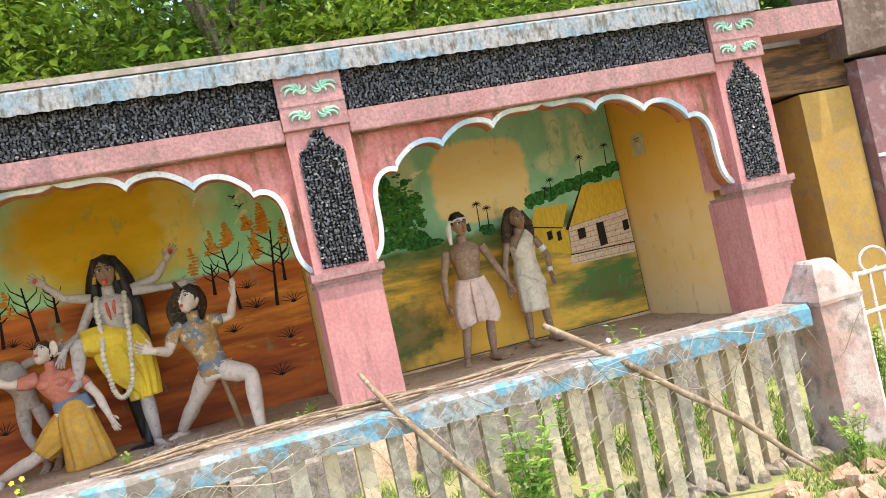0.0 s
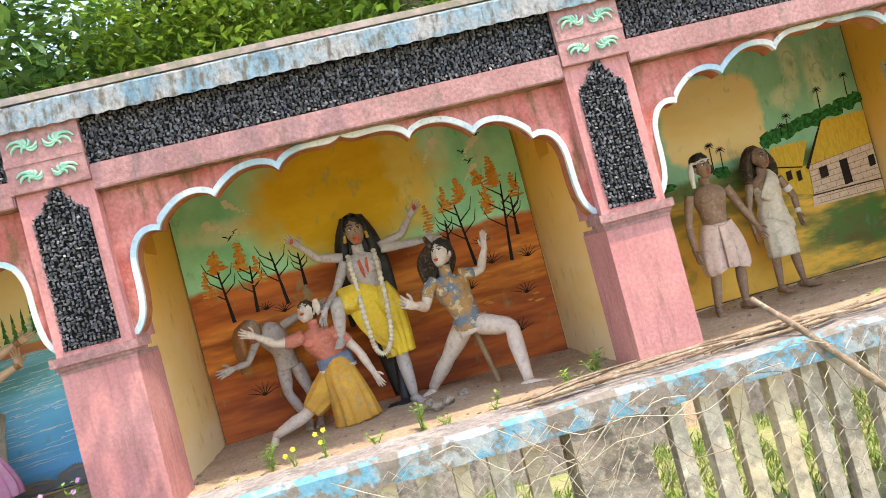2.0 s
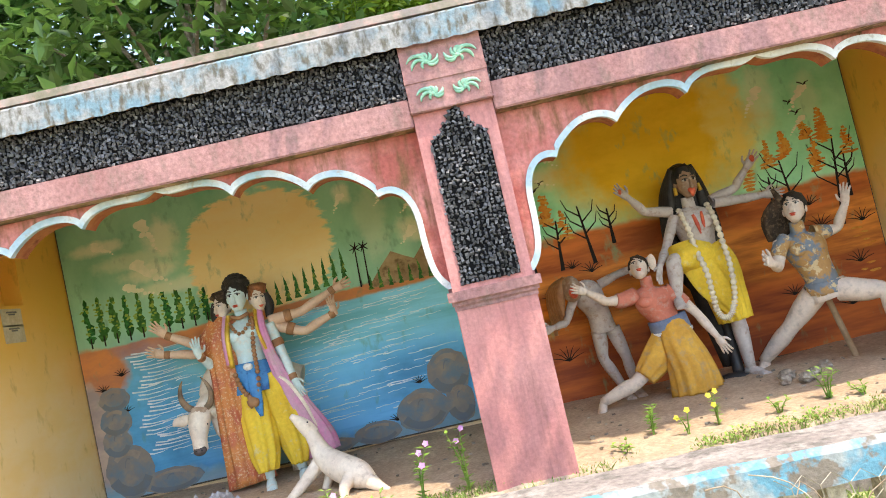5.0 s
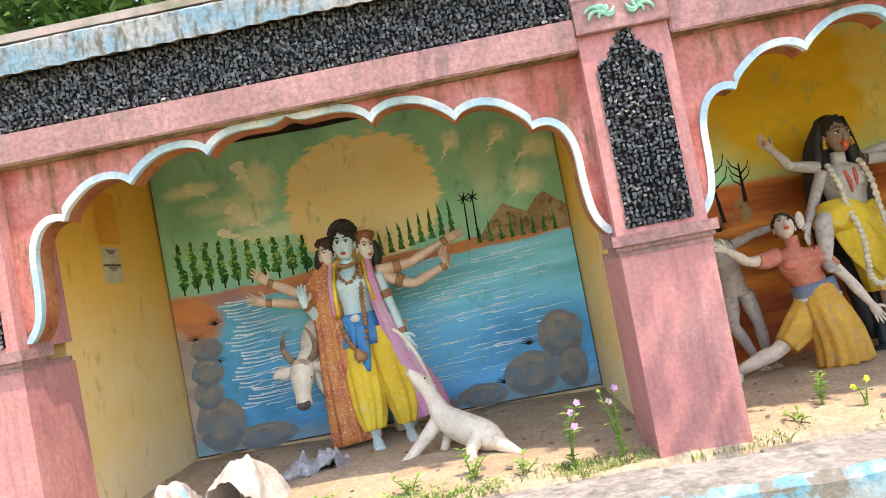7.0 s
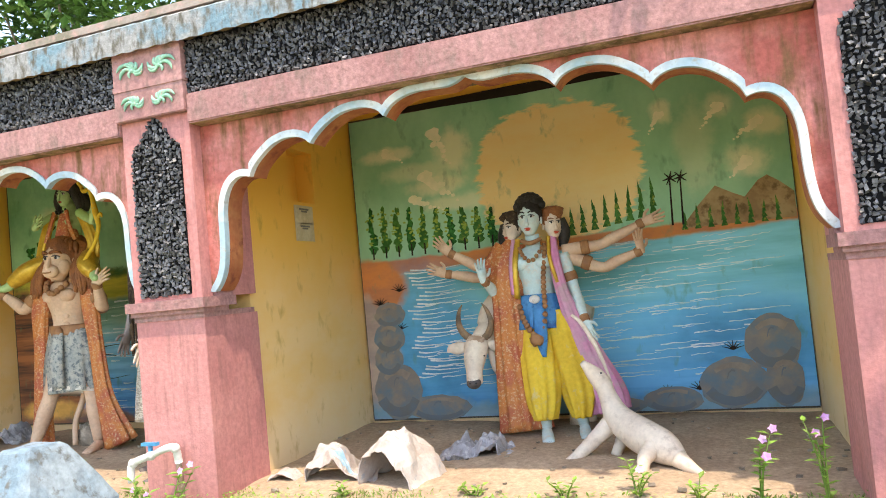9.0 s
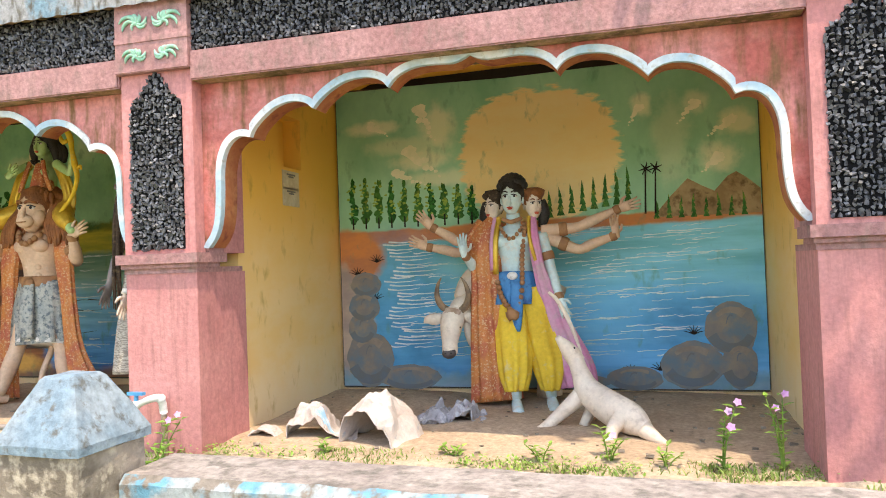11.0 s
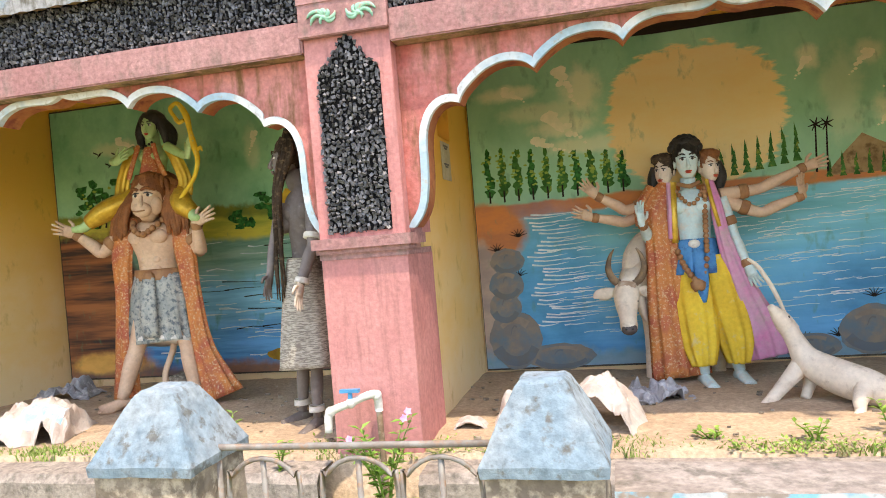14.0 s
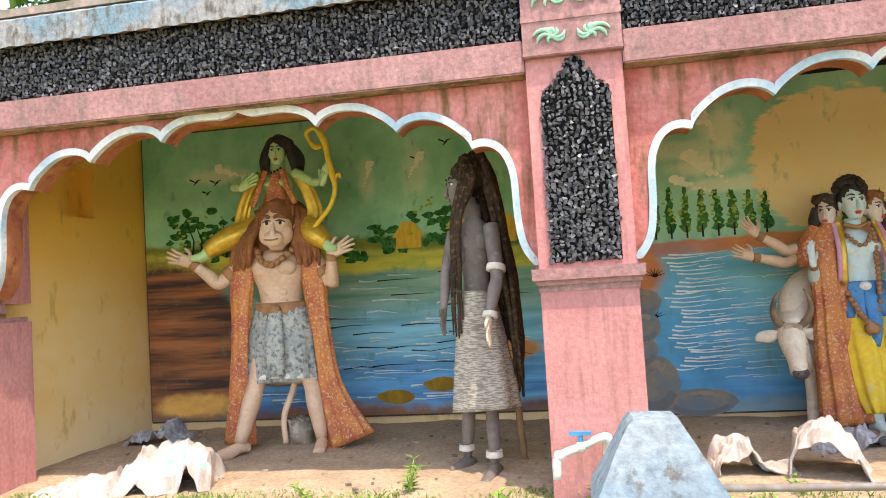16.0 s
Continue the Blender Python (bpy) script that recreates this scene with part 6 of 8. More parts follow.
f.limb([(-0.07, -0.05, 1.37), (0, -0.09, 1.345), (0.07, -0.05, 1.37)], [0.014, 0.016, 0.014], RUDRA, seg=8)
necklace(f, [(-0.1, -0.05, 1.34), (-0.05, -0.12, 1.26), (0, -0.13, 1.22), (0.05, -0.12, 1.26), (0.1, -0.05, 1.34)], 0.016, RUDRA)
necklace(f, [(0.1, -0.06, 1.34), (0.08, -0.14, 1.1), (0.07, -0.15, 0.85), (0.03, -0.16, 0.7)], 0.02, RUDRA)
necklace(f, [(-0.12, -0.1, 0.95), (-0.08, -0.16, 0.82), (-0.02, -0.17, 0.72), (0.03, -0.17, 0.68)], 0.022, RUDRA)
f.lump((0.0, -0.18, 0.68), (0.05, 0.03, 0.04), RUDRA, lump=0.4)
# shawls
drape(f, [(-0.13, 0.0, 1.36), (-0.2, -0.06, 1.2), (-0.2, -0.08, 0.9), (-0.19, -0.09, 0.5), (-0.15, -0.12, 0.06)], [0.07, 0.11, 0.105, 0.125, 0.16], BROCADE, 0.035, 9, 0.28)
f.limb([(-0.22, 0.02, 1.34), (-0.31, -0.01, 1.22), (-0.33, -0.02, 1.1)], [0.07, 0.06, 0.04], BROCADE, seg=12, fold=5, amp=0.12)
f.limb([(-0.1, -0.03, 1.38), (-0.115, -0.13, 1.2), (-0.12, -0.12, 0.97)], [(0.022, 0.014)] * 3, GOLD, seg=8)
f.limb([(-0.13, -0.03, 1.38), (-0.14, -0.13, 1.2), (-0.145, -0.12, 1.0)], [(0.018, 0.014)] * 3, MAGENTA, seg=8)
drape(f, [(0.14, 0.0, 1.37), (0.16, -0.1, 1.2), (0.2, -0.09, 0.95), (0.3, -0.06, 0.6), (0.4, -0.05, 0.3), (0.43, -0.05, 0.16)], [0.03, 0.04, 0.045, 0.085, 0.12, 0.11], MAGENTA, 0.02, 9, 0.3)
f.limb([(0.12, -0.03, 1.38), (0.135, -0.13, 1.22), (0.17, -0.12, 1.06)], [(0.014, 0.012)] * 3, GOLD, seg=8)
f.done("deity_statue", "three-headed six-armed deity statue with orange shawl, yellow trousers", (-5.395, 1.56, 0.335), 0.955)

# white bull looking out from behind
f = Figure()
f.limb([(0.62, 0.3, 0.66), (0.42, 0.28, 0.72), (0.2, 0.22, 0.76), (0.06, 0.14, 0.76), (-0.03, 0.04, 0.72), (-0.07, -0.04, 0.68)], [(0.19, 0.22), (0.23, 0.25), (0.21, 0.25), (0.16, 0.19), (0.105, 0.13), (0.075, 0.09)], COW, seg=18)
f.limb([(0.3, 0.24, 0.86), (0.14, 0.18, 0.95), (0.02, 0.11, 0.88), (-0.04, 0.03, 0.78)], [(0.13, 0.1), (0.13, 0.1), (0.11, 0.09), (0.07, 0.06)], COW, seg=14)
for x, y in ((0.06, 0.06), (0.18, 0.22), (0.5, 0.22), (0.58, 0.34)):
    f.limb([(x, y, 0.62), (x - 0.005, y, 0.34), (x - 0.01, y - 0.02, 0.02)], [0.075, 0.042, 0.048], COW, seg=10)
f.limb([(0.0, 0.02, 0.62), (0.02, 0.0, 0.5), (0.06, 0.02, 0.42)], [(0.04, 0.07), (0.03, 0.06), (0.02, 0.03)], COW, seg=10)
# long face turned a little aside, dark muzzle
f.limb([(-0.075, -0.04, 0.71), (-0.085, -0.09, 0.66), (-0.09, -0.14, 0.58), (-0.088, -0.18, 0.5), (-0.085, -0.2, 0.43), (-0.083, -0.205, 0.405)], [(0.06, 0.05), (0.085, 0.072), (0.075, 0.068), (0.056, 0.054), (0.054, 0.046), (0.03, 0.025)], COW, seg=18)
f.limb([(-0.086, -0.215, 0.455), (-0.084, -0.225, 0.42), (-0.083, -0.215, 0.4)], [(0.045, 0.024), (0.05, 0.026), (0.03, 0.016)], MUZZLE, seg=14)
f.limb([(-0.075, -0.1, 0.72), (-0.08, -0.13, 0.69), (-0.085, -0.15, 0.64)], [(0.06, 0.02), (0.055, 0.02), (0.03, 0.012)], HIDEBROWN, seg=12)
for q in (-1, 1):
    f.limb([(-0.075 + q * 0.05, -0.07, 0.715), (-0.075 + q * 0.09, -0.09, 0.75), (-0.075 + q * 0.115, -0.11, 0.82), (-0.075 + q * 0.1, -0.13, 0.9), (-0.075 + q * 0.07, -0.14, 0.95)], [0.027, 0.026, 0.021, 0.013, 0.004], HORN, seg=10)
    f.limb([(-0.08 + q * 0.07, -0.06, 0.67), (-0.08 + q * 0.13, -0.07, 0.67 - 0.015), (-0.08 + q * 0.19, -0.08, 0.65), (-0.08 + q * 0.22, -0.08, 0.63)], [(0.02, 0.012), (0.042, 0.014), (0.034, 0.012), (0.008, 0.006)], COW, seg=10)
    f.lump((-0.088 + q * 0.062, -0.15, 0.6), (0.014, 0.012, 0.01), DARKP, u=8, v=6)
    f.lump((-0.084 + q * 0.02, -0.246, 0.432), (0.01, 0.006, 0.007), DARKP, u=6, v=4)
f.done("bull_statue", "white bull statue with dark horns, lowered head", (-5.755, 1.58, 0.3))

# pale long-tailed animal sprawling on the sand
f = Figure()
f.limb([(0.33, -0.36, 0.08), (0.25, -0.29, 0.12), (0.12, -0.15, 0.16), (0.0, -0.03, 0.23), (-0.05, 0.02, 0.33), (-0.08, 0.05, 0.41)], [(0.045, 0.045), (0.09, 0.08), (0.098, 0.088), (0.08, 0.08), (0.056, 0.056), (0.05, 0.05)], COW, seg=16)
f.limb([(-0.07, 0.05, 0.39), (-0.12, 0.04, 0.47), (-0.18, 0.0, 0.55)], [(0.055, 0.05), (0.05, 0.045), (0.018, 0.018)], COW, seg=12)
f.limb([(0.0, 0.02, 0.24), (-0.12, -0.06, 0.14), (-0.26, -0.16, 0.03), (-0.32, -0.2, 0.02)], [0.065, 0.045, 0.03, 0.018], COW, seg=10)
f.limb([(0.05, 0.06, 0.2), (0.0, 0.0, 0.1), (-0.04, -0.04, 0.02)], [0.055, 0.036, 0.028], COW, seg=10)
f.limb([(0.2, -0.3, 0.13), (0.15, -0.37, 0.08), (0.14, -0.4, 0.03), (0.1, -0.45, 0.015)], [0.055, 0.038, 0.028, 0.02], COW, seg=10)
f.limb([(0.32, -0.36, 0.08), (0.39, -0.41, 0.04), (0.44, -0.43, 0.02)], [0.05, 0.03, 0.012], COW, seg=10)
for q in (-1, 1):
    f.lump((-0.12 + q * 0.036, 0.02, 0.48), 0.01, DARKP, u=8, v=6)
f.limb([(-0.25, 0.2, 0.82), (-0.19, 0.19, 0.76), (-0.11, 0.18, 0.6), (-0.05, 0.16, 0.42)], [0.009, 0.013, 0.013, 0.006], COW, seg=10)
f.done("sprawling_animal_statue", "pale sprawling animal statue with raised neck", (-4.87, 1.0, 0.32))

# monkey-faced deity with seated figure on the shoulders
f = Figure()
f.leg((-0.1, 0, 0.75), (-0.18, -0.08, 0.42), (-0.26, -0.18, 0.075), SKIN, 0.085, (-0.6, -1, 0))
f.leg((0.1, 0, 0.75), (0.2, -0.03, 0.42), (0.26, -0.06, 0.075), SKIN, 0.085, (0.2, -1, 0))
torso(f, 0, 0, 0.86, 1.3, SKIN, 0.19, 0.115)
for z in (0.98, 1.05, 1.12):
    for q in (-1, 1):
        f.lump((q * 0.045, -0.09, z), (0.042, 0.022, 0.032), SKIN, u=10, v=6)
drape(f, [(0, 0, 0.94), (0.0, -0.01, 0.8), (0.0, -0.02, 0.62), (0.01, -0.02, 0.46)], [0.19, 0.22, 0.24, 0.25], SILVERCL, 0.1, 17, 0.13)
f.limb([(0, -0.01, 0.47), (0, -0.02, 0.44)], [(0.258, 0.138), (0.262, 0.14)], WHITEP, seg=28, n=2, fold=15, amp=0.06)
f.limb([(0, -0.13, 0.92), (0.0, -0.17, 0.7), (0.01, -0.17, 0.5)], [(0.05, 0.02), (0.07, 0.025), (0.05, 0.02)], SILVERCL, seg=14, fold=5, amp=0.2)
f.limb([(0, 0, 0.9), (0, 0, 0.98)], [(0.192, 0.13), (0.186, 0.126)], RUDRA, seg=20, n=3)
f.lump((0.0, -0.13, 0.92), (0.05, 0.025, 0.05), RUDRA, lump=0.3)
f.arm((-0.24, 0, 1.28), (-0.42, -0.05, 1.13), (-0.58, -0.12, 1.28), SKIN, 0.055, (-0.8, -0.2, 0.35), s=1.15, cuff=RUDRA)
f.arm((0.24, 0, 1.28), (0.38, -0.05, 1.08), (0.42, -0.14, 1.28), SKIN, 0.055, (0.9, -0.2, 0.4), s=1.15, cuff=RUDRA)
f.head((0.035, -0.09, 1.475), 1.42, SKIN, HAIRR, yaw=10, lips=SKIN, brow=HAIRR)
f.lump((0.05, -0.205, 1.4), (0.07, 0.05, 0.055), SKIN)
f.limb([(0.005, -0.252, 1.392), (0.052, -0.257, 1.386), (0.098, -0.248, 1.392)], [0.004, 0.006, 0.004], RUDRA, seg=6, n=2)
for q in (-1, 1):
    f.lump((0.04 + q * 0.062, -0.135, 1.43), (0.055, 0.055, 0.07), SKIN)
    f.limb([(0.045 + q * 0.014, -0.215, 1.535), (0.042 + q * 0.05, -0.208, 1.552), (0.04 + q * 0.095, -0.165, 1.53)], [0.009, 0.013, 0.006], HAIRR, seg=8, n=2)
f.lump((0.02, 0.05, 1.56), (0.2, 0.13, 0.12), HAIRR, lump=0.35)
f.lump((0.0, 0.05, 1.42), (0.26, 0.1, 0.2), HAIRR, lump=0.35)
for q_ in range(11):
    u = (q_ - 5) / 5
    f.limb([(0.02 + 0.09 * u, -0.02, 1.66 - 0.04 * u * u), (0.03 + 0.13 * u, -0.11 + 0.05 * u * u, 1.645 - 0.05 * u * u), (0.035 + 0.15 * u, -0.155 + 0.08 * u * u, 1.6 - 0.07 * u * u)], [0.024, 0.026, 0.008], HAIRR, seg=7, n=2)
HR = random.Random(3)
for q in (-1, 1):
    for k in range(13):
        e = k / 12
        f.limb([(0.02 + q * 0.08, -0.02 + 0.05 * e, 1.62), (0.02 + q * (0.15 + 0.06 * e), -0.05 + 0.04 * e, 1.5), (q * (0.16 + 0.13 * e) + HR.uniform(-0.01, 0.01), -0.1 + 0.05 * e, 1.38), (q * (0.17 + 0.14 * e) + HR.uniform(-0.02, 0.02), -0.11 + 0.04 * e, 1.25 - 0.05 * HR.random())], [0.03, 0.034, 0.028, 0.008], HAIRR, seg=7)
necklace(f, [(-0.12, -0.08, 1.34), (-0.07, -0.15, 1.27), (0, -0.16, 1.23), (0.08, -0.15, 1.27), (0.14, -0.08, 1.34)], 0.024, RUDRA, 0.035)
for q, ex in ((-1, -0.36), (1, 0.5)):
    drape(f, [(q * 0.17, 0.0, 1.36), (q * 0.25, -0.05, 1.15), (q * 0.28, -0.04, 0.8), (q * 0.33 if q > 0 else -0.3, -0.04, 0.4), (ex * 0.9, -0.04, 0.04)], [0.05, 0.08, 0.065, 0.08, 0.1 if q < 0 else 0.15], BROCADE, 0.03, 8, 0.2)
f.limb([(0.0, 0.05, 0.6), (0.05, 0.03, 0.42), (-0.02, 0.0, 0.22), (0.0, -0.04, 0.04)], [0.025, 0.024, 0.022, 0.02], SKIN, seg=8)
f.lump((0.05, 0.08, 0.08), (0.11, 0.1, 0.12), OLDCON, lump=0.3)
# seated figure
torso(f, 0.0, 0.06, 1.6, 1.84, GREENSKIN, 0.105, 0.075)
drape(f, [(0, 0.05, 1.85), (0, 0.03, 1.75), (0, 0.02, 1.6)], [0.05, 0.075, 0.12], BROCADE, 0.07, 6, 0.12)
for q in (-1, 1):
    sp = 1.12 if q < 0 else 0.92
    f.limb([(q * 0.08, 0.1, 1.58), (q * 0.2, 0.04, 1.51), (q * 0.3 * sp, -0.07, 1.43), (q * 0.42 * sp, -0.11, 1.35)], [0.06, 0.07, 0.075, 0.05], GOLD, seg=20, n=5, fold=9, amp=0.1)
    f.limb([(q * 0.39 * sp, -0.11, 1.38), (q * 0.44 * sp, -0.13, 1.32), (q * 0.5 * sp, -0.18, 1.31)], [0.032, 0.036, 0.018], GREENSKIN, seg=10)
    drape(f, [(q * 0.12, 0.03, 1.87), (q * 0.2, 0.02, 1.76), (q * 0.26, 0.02, 1.6), (q * 0.25, 0.0, 1.5)], [0.03, 0.045, 0.05, 0.06], GOLD, 0.02, 5, 0.25)
    f.limb([(q * 0.06, -0.03, 1.88), (q * 0.1, -0.05, 1.76), (q * 0.15, -0.05, 1.64)], [(0.02, 0.012)] * 3, BROCADE, seg=8)
f.arm((-0.13, 0.03, 1.86), (-0.3, 0.0, 1.79), (-0.2, -0.1, 1.77), GREENSKIN, 0.036, (0.7, -0.3, 0.3))
f.arm((0.13, 0.03, 1.86), (0.27, 0.0, 1.78), (0.36, -0.08, 1.76), GREENSKIN, 0.036, (0.4, -0.3, 0.8))
necklace(f, [(-0.06, -0.02, 1.9), (0, -0.06, 1.86), (0.06, -0.02, 1.9)], 0.01, DARKP, 0.02)
f.head((0.02, 0.01, 2.0), 0.76, GREENSKIN, HAIRB, yaw=8)
f.lump((0.02, 0.05, 2.06), (0.1, 0.085, 0.08), HAIRB, lump=0.2)
for q in (-1, 1):
    for k in range(3):
        f.limb([(0.02 + q * 0.06, 0.03, 2.07), (0.02 + q * (0.1 + 0.012 * k), 0.04 + 0.02 * k, 1.97), (0.02 + q * (0.1 + 0.02 * k), 0.04 + 0.02 * k, 1.87)], [0.035, 0.042, 0.014], HAIRB, seg=8)
# bow
bx = lambda pts: [(x, y, z - 0.13) for x, y, z in pts]
f.limb(bx([(0.3, -0.1, 2.16), (0.28, -0.12, 2.22), (0.34, -0.12, 2.25), (0.4, -0.12, 2.16), (0.42, -0.12, 2.05), (0.44, -0.12, 1.95), (0.46, -0.12, 1.84), (0.42, -0.12, 1.72), (0.33, -0.12, 1.62), (0.26, -0.12, 1.54)]),
       [0.013, 0.015, 0.016, 0.023, 0.017, 0.023, 0.017, 0.014, 0.014, 0.008], YCLOTH, seg=10)
f.limb(bx([(0.3, -0.1, 2.16), (0.34, -0.12, 2.12), (0.38, -0.12, 2.13)]), [0.014, 0.018, 0.014], YCLOTH, seg=8)
f.limb(bx([(0.46, -0.12, 1.9), (0.49, -0.12, 1.93), (0.5, -0.12, 1.9)]), [0.012, 0.012, 0.005], YCLOTH, seg=8)
f.done("monkey_deity_statue", "monkey-faced deity statue carrying a seated green archer", (-9.2, 1.3, 0.36), 1.025)

# dark ascetic with long straight hair, turned sideways
HR = random.Random(77)
f = Figure()
f.leg((-0.08, 0.06, 0.62), (-0.11, 0.06, 0.36), (-0.14, 0.06, 0.07), DARKGREY, 0.06, (-0.5, -0.8, 0))
f.leg((0.05, -0.04, 0.62), (0.055, -0.07, 0.36), (0.06, -0.12, 0.07), DARKGREY, 0.058, (-0.3, -1, 0))
for x, y in ((-0.14, 0.06), (0.06, -0.12)):
    f.limb([(x, y, 0.15), (x, y, 0.115)], [0.05, 0.055], WHITEP, seg=12, n=2)
drape(f, [(0, 0, 1.0), (0, -0.01, 0.86), (0.01, -0.04, 0.6), (0.02, -0.06, 0.36)], [0.105, 0.14, 0.18, 0.21], STRIPED, 0.13, 7, 0.07)
torso(f, 0.0, 0, 0.94, 1.36, DARKGREY, 0.11, 0.085)
f.lump((-0.1, -0.05, 1.22), (0.065, 0.07, 0.065), DARKGREY)
f.arm((0.12, -0.06, 1.36), (0.15, -0.16, 1.08), (0.1, -0.28, 0.86), DARKGREY, 0.05, (-0.05, -0.4, -1), hand_mat=PALESKIN)
for z, x, y in ((1.14, 0.147, -0.14), (0.895, 0.108, -0.265)):
    f.limb([(x, y, z), (x - 0.003, y - 0.008, z - 0.03)], [0.06 if z > 1 else 0.044, 0.063 if z > 1 else 0.047], WHITEP, seg=12, n=2)
f.arm((-0.13, 0.0, 1.34), (-0.19, -0.04, 1.12), (-0.2, -0.12, 0.92), DARKGREY, 0.042)
f.lump((-0.02, -0.01, 1.47), (0.06, 0.06, 0.08), DARKGREY)
f.head((-0.06, -0.03, 1.585), 1.0, DARKGREY, HAIRD, yaw=-60, lips=DARKGREY)
f.lump((0.01, 0.01, 1.68), (0.105, 0.105, 0.11), HAIRD, lump=0.25)
for k in range(44):
    a = radians(-48 + 175 * (k + HR.random()) / 44)
    cx_, cy_ = math.cos(a), math.sin(a)
    l = 0.62 + 0.28 * max(cx_, 0) + HR.uniform(-0.1, 0.1)
    e = HR.uniform(0.65, 0.92)
    wv = lambda: HR.uniform(-0.014, 0.014)
    f.limb([(0.02 + 0.05 * cx_, 0.02 + 0.06 * cy_, 1.785), (0.03 + 0.125 * cx_ * e, 0.02 + 0.125 * cy_ * e, 1.64), (0.06 + 0.15 * cx_ * e + wv(), 0.03 + 0.13 * cy_ * e + wv(), 1.4), (0.1 + 0.16 * cx_ * e + wv(), 0.03 + 0.12 * cy_ * e + wv(), 1.4 - l * 0.4), (0.13 + 0.15 * cx_ * e + wv(), 0.03 + 0.1 * cy_ * e + wv(), 1.4 - l * 0.75), (0.15 + 0.13 * cx_ * e + wv(), 0.02 + 0.09 * cy_ * e, 1.4 - l)],
           [0.026, 0.028, 0.024, 0.02, 0.015, 0.005], HAIRD, seg=6, n=3)
for k in range(5):
    wv = lambda: HR.uniform(-0.012, 0.012)
    o = -0.115 + 0.013 * k
    f.limb([(-0.02, -0.07, 1.76), (-0.04 + 0.02 * k, -0.13, 1.62), (o + wv(), -0.135, 1.4), (o * 1.1 + wv(), -0.14 + wv(), 1.15), (o * 1.2 + wv(), -0.14, 0.95 + HR.uniform(-0.1, 0.1)), (o * 1.25, -0.14, 0.78 + HR.uniform(-0.1, 0.12))], [0.02, 0.019, 0.018, 0.016, 0.012, 0.004], HAIRD, seg=6, n=3)
f.limb([(0.18, 0.16, 0.6), (0.22, 0.14, 0.02)], [0.022, 0.022], TIMBER, seg=8)
f.done("ascetic_statue", "dark grey ascetic statue with long rope-like hair", (-7.74, 0.66, 0.33), 1.03).scale.x = 0.9

# ---- fence, posts, gate ----
def fence_y(x):
    return -1.80 + (2.2 - x) * 0.012


def fence_z(x):
    return 0.725 + (2.2 - x) * 0.008


def bar(bm, a, b, r, seg=6, mi=0):
    tube(bm, [a, Vector(a).lerp(Vector(b), 0.5), b], [r, r, r], mi, seg, 1)


X0, X1 = 2.12, -5.915
fence = empty("fence", "low concrete fence with peeling blue rail and grey slats", "fence", at=(0, -1.8, -0.1))


def fpart(name, bm, mats, parent, label="", smooth=False, kind=""):
    """A part of something based at the fence's foot, built in world places."""
    for v in bm.verts:
        v.co -= Vector((0, -1.8, -0.1))
    return part(name, bm, mats, parent, label, smooth, kind)


bm = bmesh.new()
n = 150
last = None
for i in range(n + 1):
    x = X0 + (X1 - X0) * i / n
    y, z = fence_y(x), fence_z(x)
    e = [0.006 * noise.noise(Vector((x * 6, k * 3.1, 0))) + (0.012 * max(0, noise.noise(Vector((x * 14, k, 4)))) if k in (1, 2) else 0) for k in range(5)]
    cur = [bm.verts.new(q) for q in ((x, y + 0.125, z - 0.1), (x, y + 0.125, z + e[0]), (x, y - 0.1 + e[3], z + e[1]), (x, y - 0.125 + e[1], z - 0.02 - e[2]), (x, y - 0.125 + e[4], z - 0.115 + e[2]))]
    if last:
        for k in range(5):
            bm.faces.new((last[k], cur[k], cur[(k + 1) % 5], last[(k + 1) % 5])).material_index = 1 if k in (2, 3) else 0
    else:
        bm.faces.new(cur)
    last = cur
bm.faces.new(last[::-1])
fpart("rail", bm, [CONCRETE, BLUEPEEL], fence, "bleached concrete rail with peeling blue face")
bm = bmesh.new()
for i in range(60):
    x = X0 - 0.05 - i * 0.132
    z = ground_z(x, -1.8)
    ball(bm, (x, fence_y(x) + R.uniform(-0.02, 0.02), z + 0.01), (R.uniform(0.06, 0.09), R.uniform(0.08, 0.12), R.uniform(0.04, 0.07)), 0, 7, 5, 0.4)
fpart("footing", bm, OLDCON, fence, "rough stone footing", kind="stuff")
x = 1.96
i = 0
while x > X1 + 0.1:
    if not -1.26 < x < -0.9:
        z1 = fence_z(x) - 0.108
        z0 = ground_z(x, -1.8) - 0.04
        b = bmesh.new()
        w = 0.033 + R.uniform(-0.004, 0.006)
        box(b, -w, w, -0.035, 0.035, z0, z1)
        soften(b, 0.008, 1)
        for v in b.verts:
            v.co.x += 0.02 * (v.co.z - z1) * R.uniform(-0.4, 0.4) + 0.003 * noise.noise(Vector((v.co.z * 9, i, 0)))
        for v in b.verts:
            v.co += Vector((x, fence_y(x) + (0.03 if i % 3 == 1 else -0.02), 0))
        fpart("slat", b, PALE if R.random() < 0.36 else SLAT, fence)
    x -= 0.152
    i += 1
b = bmesh.new()
box(b, -1.24, -0.93, fence_y(-1.1) - 0.11, fence_y(-1.1) + 0.1, -0.3, fence_z(-1.1) - 0.108)
soften(b, 0.012)
fpart("middle_post", b, OLDCON, fence, "dark mouldy middle post")


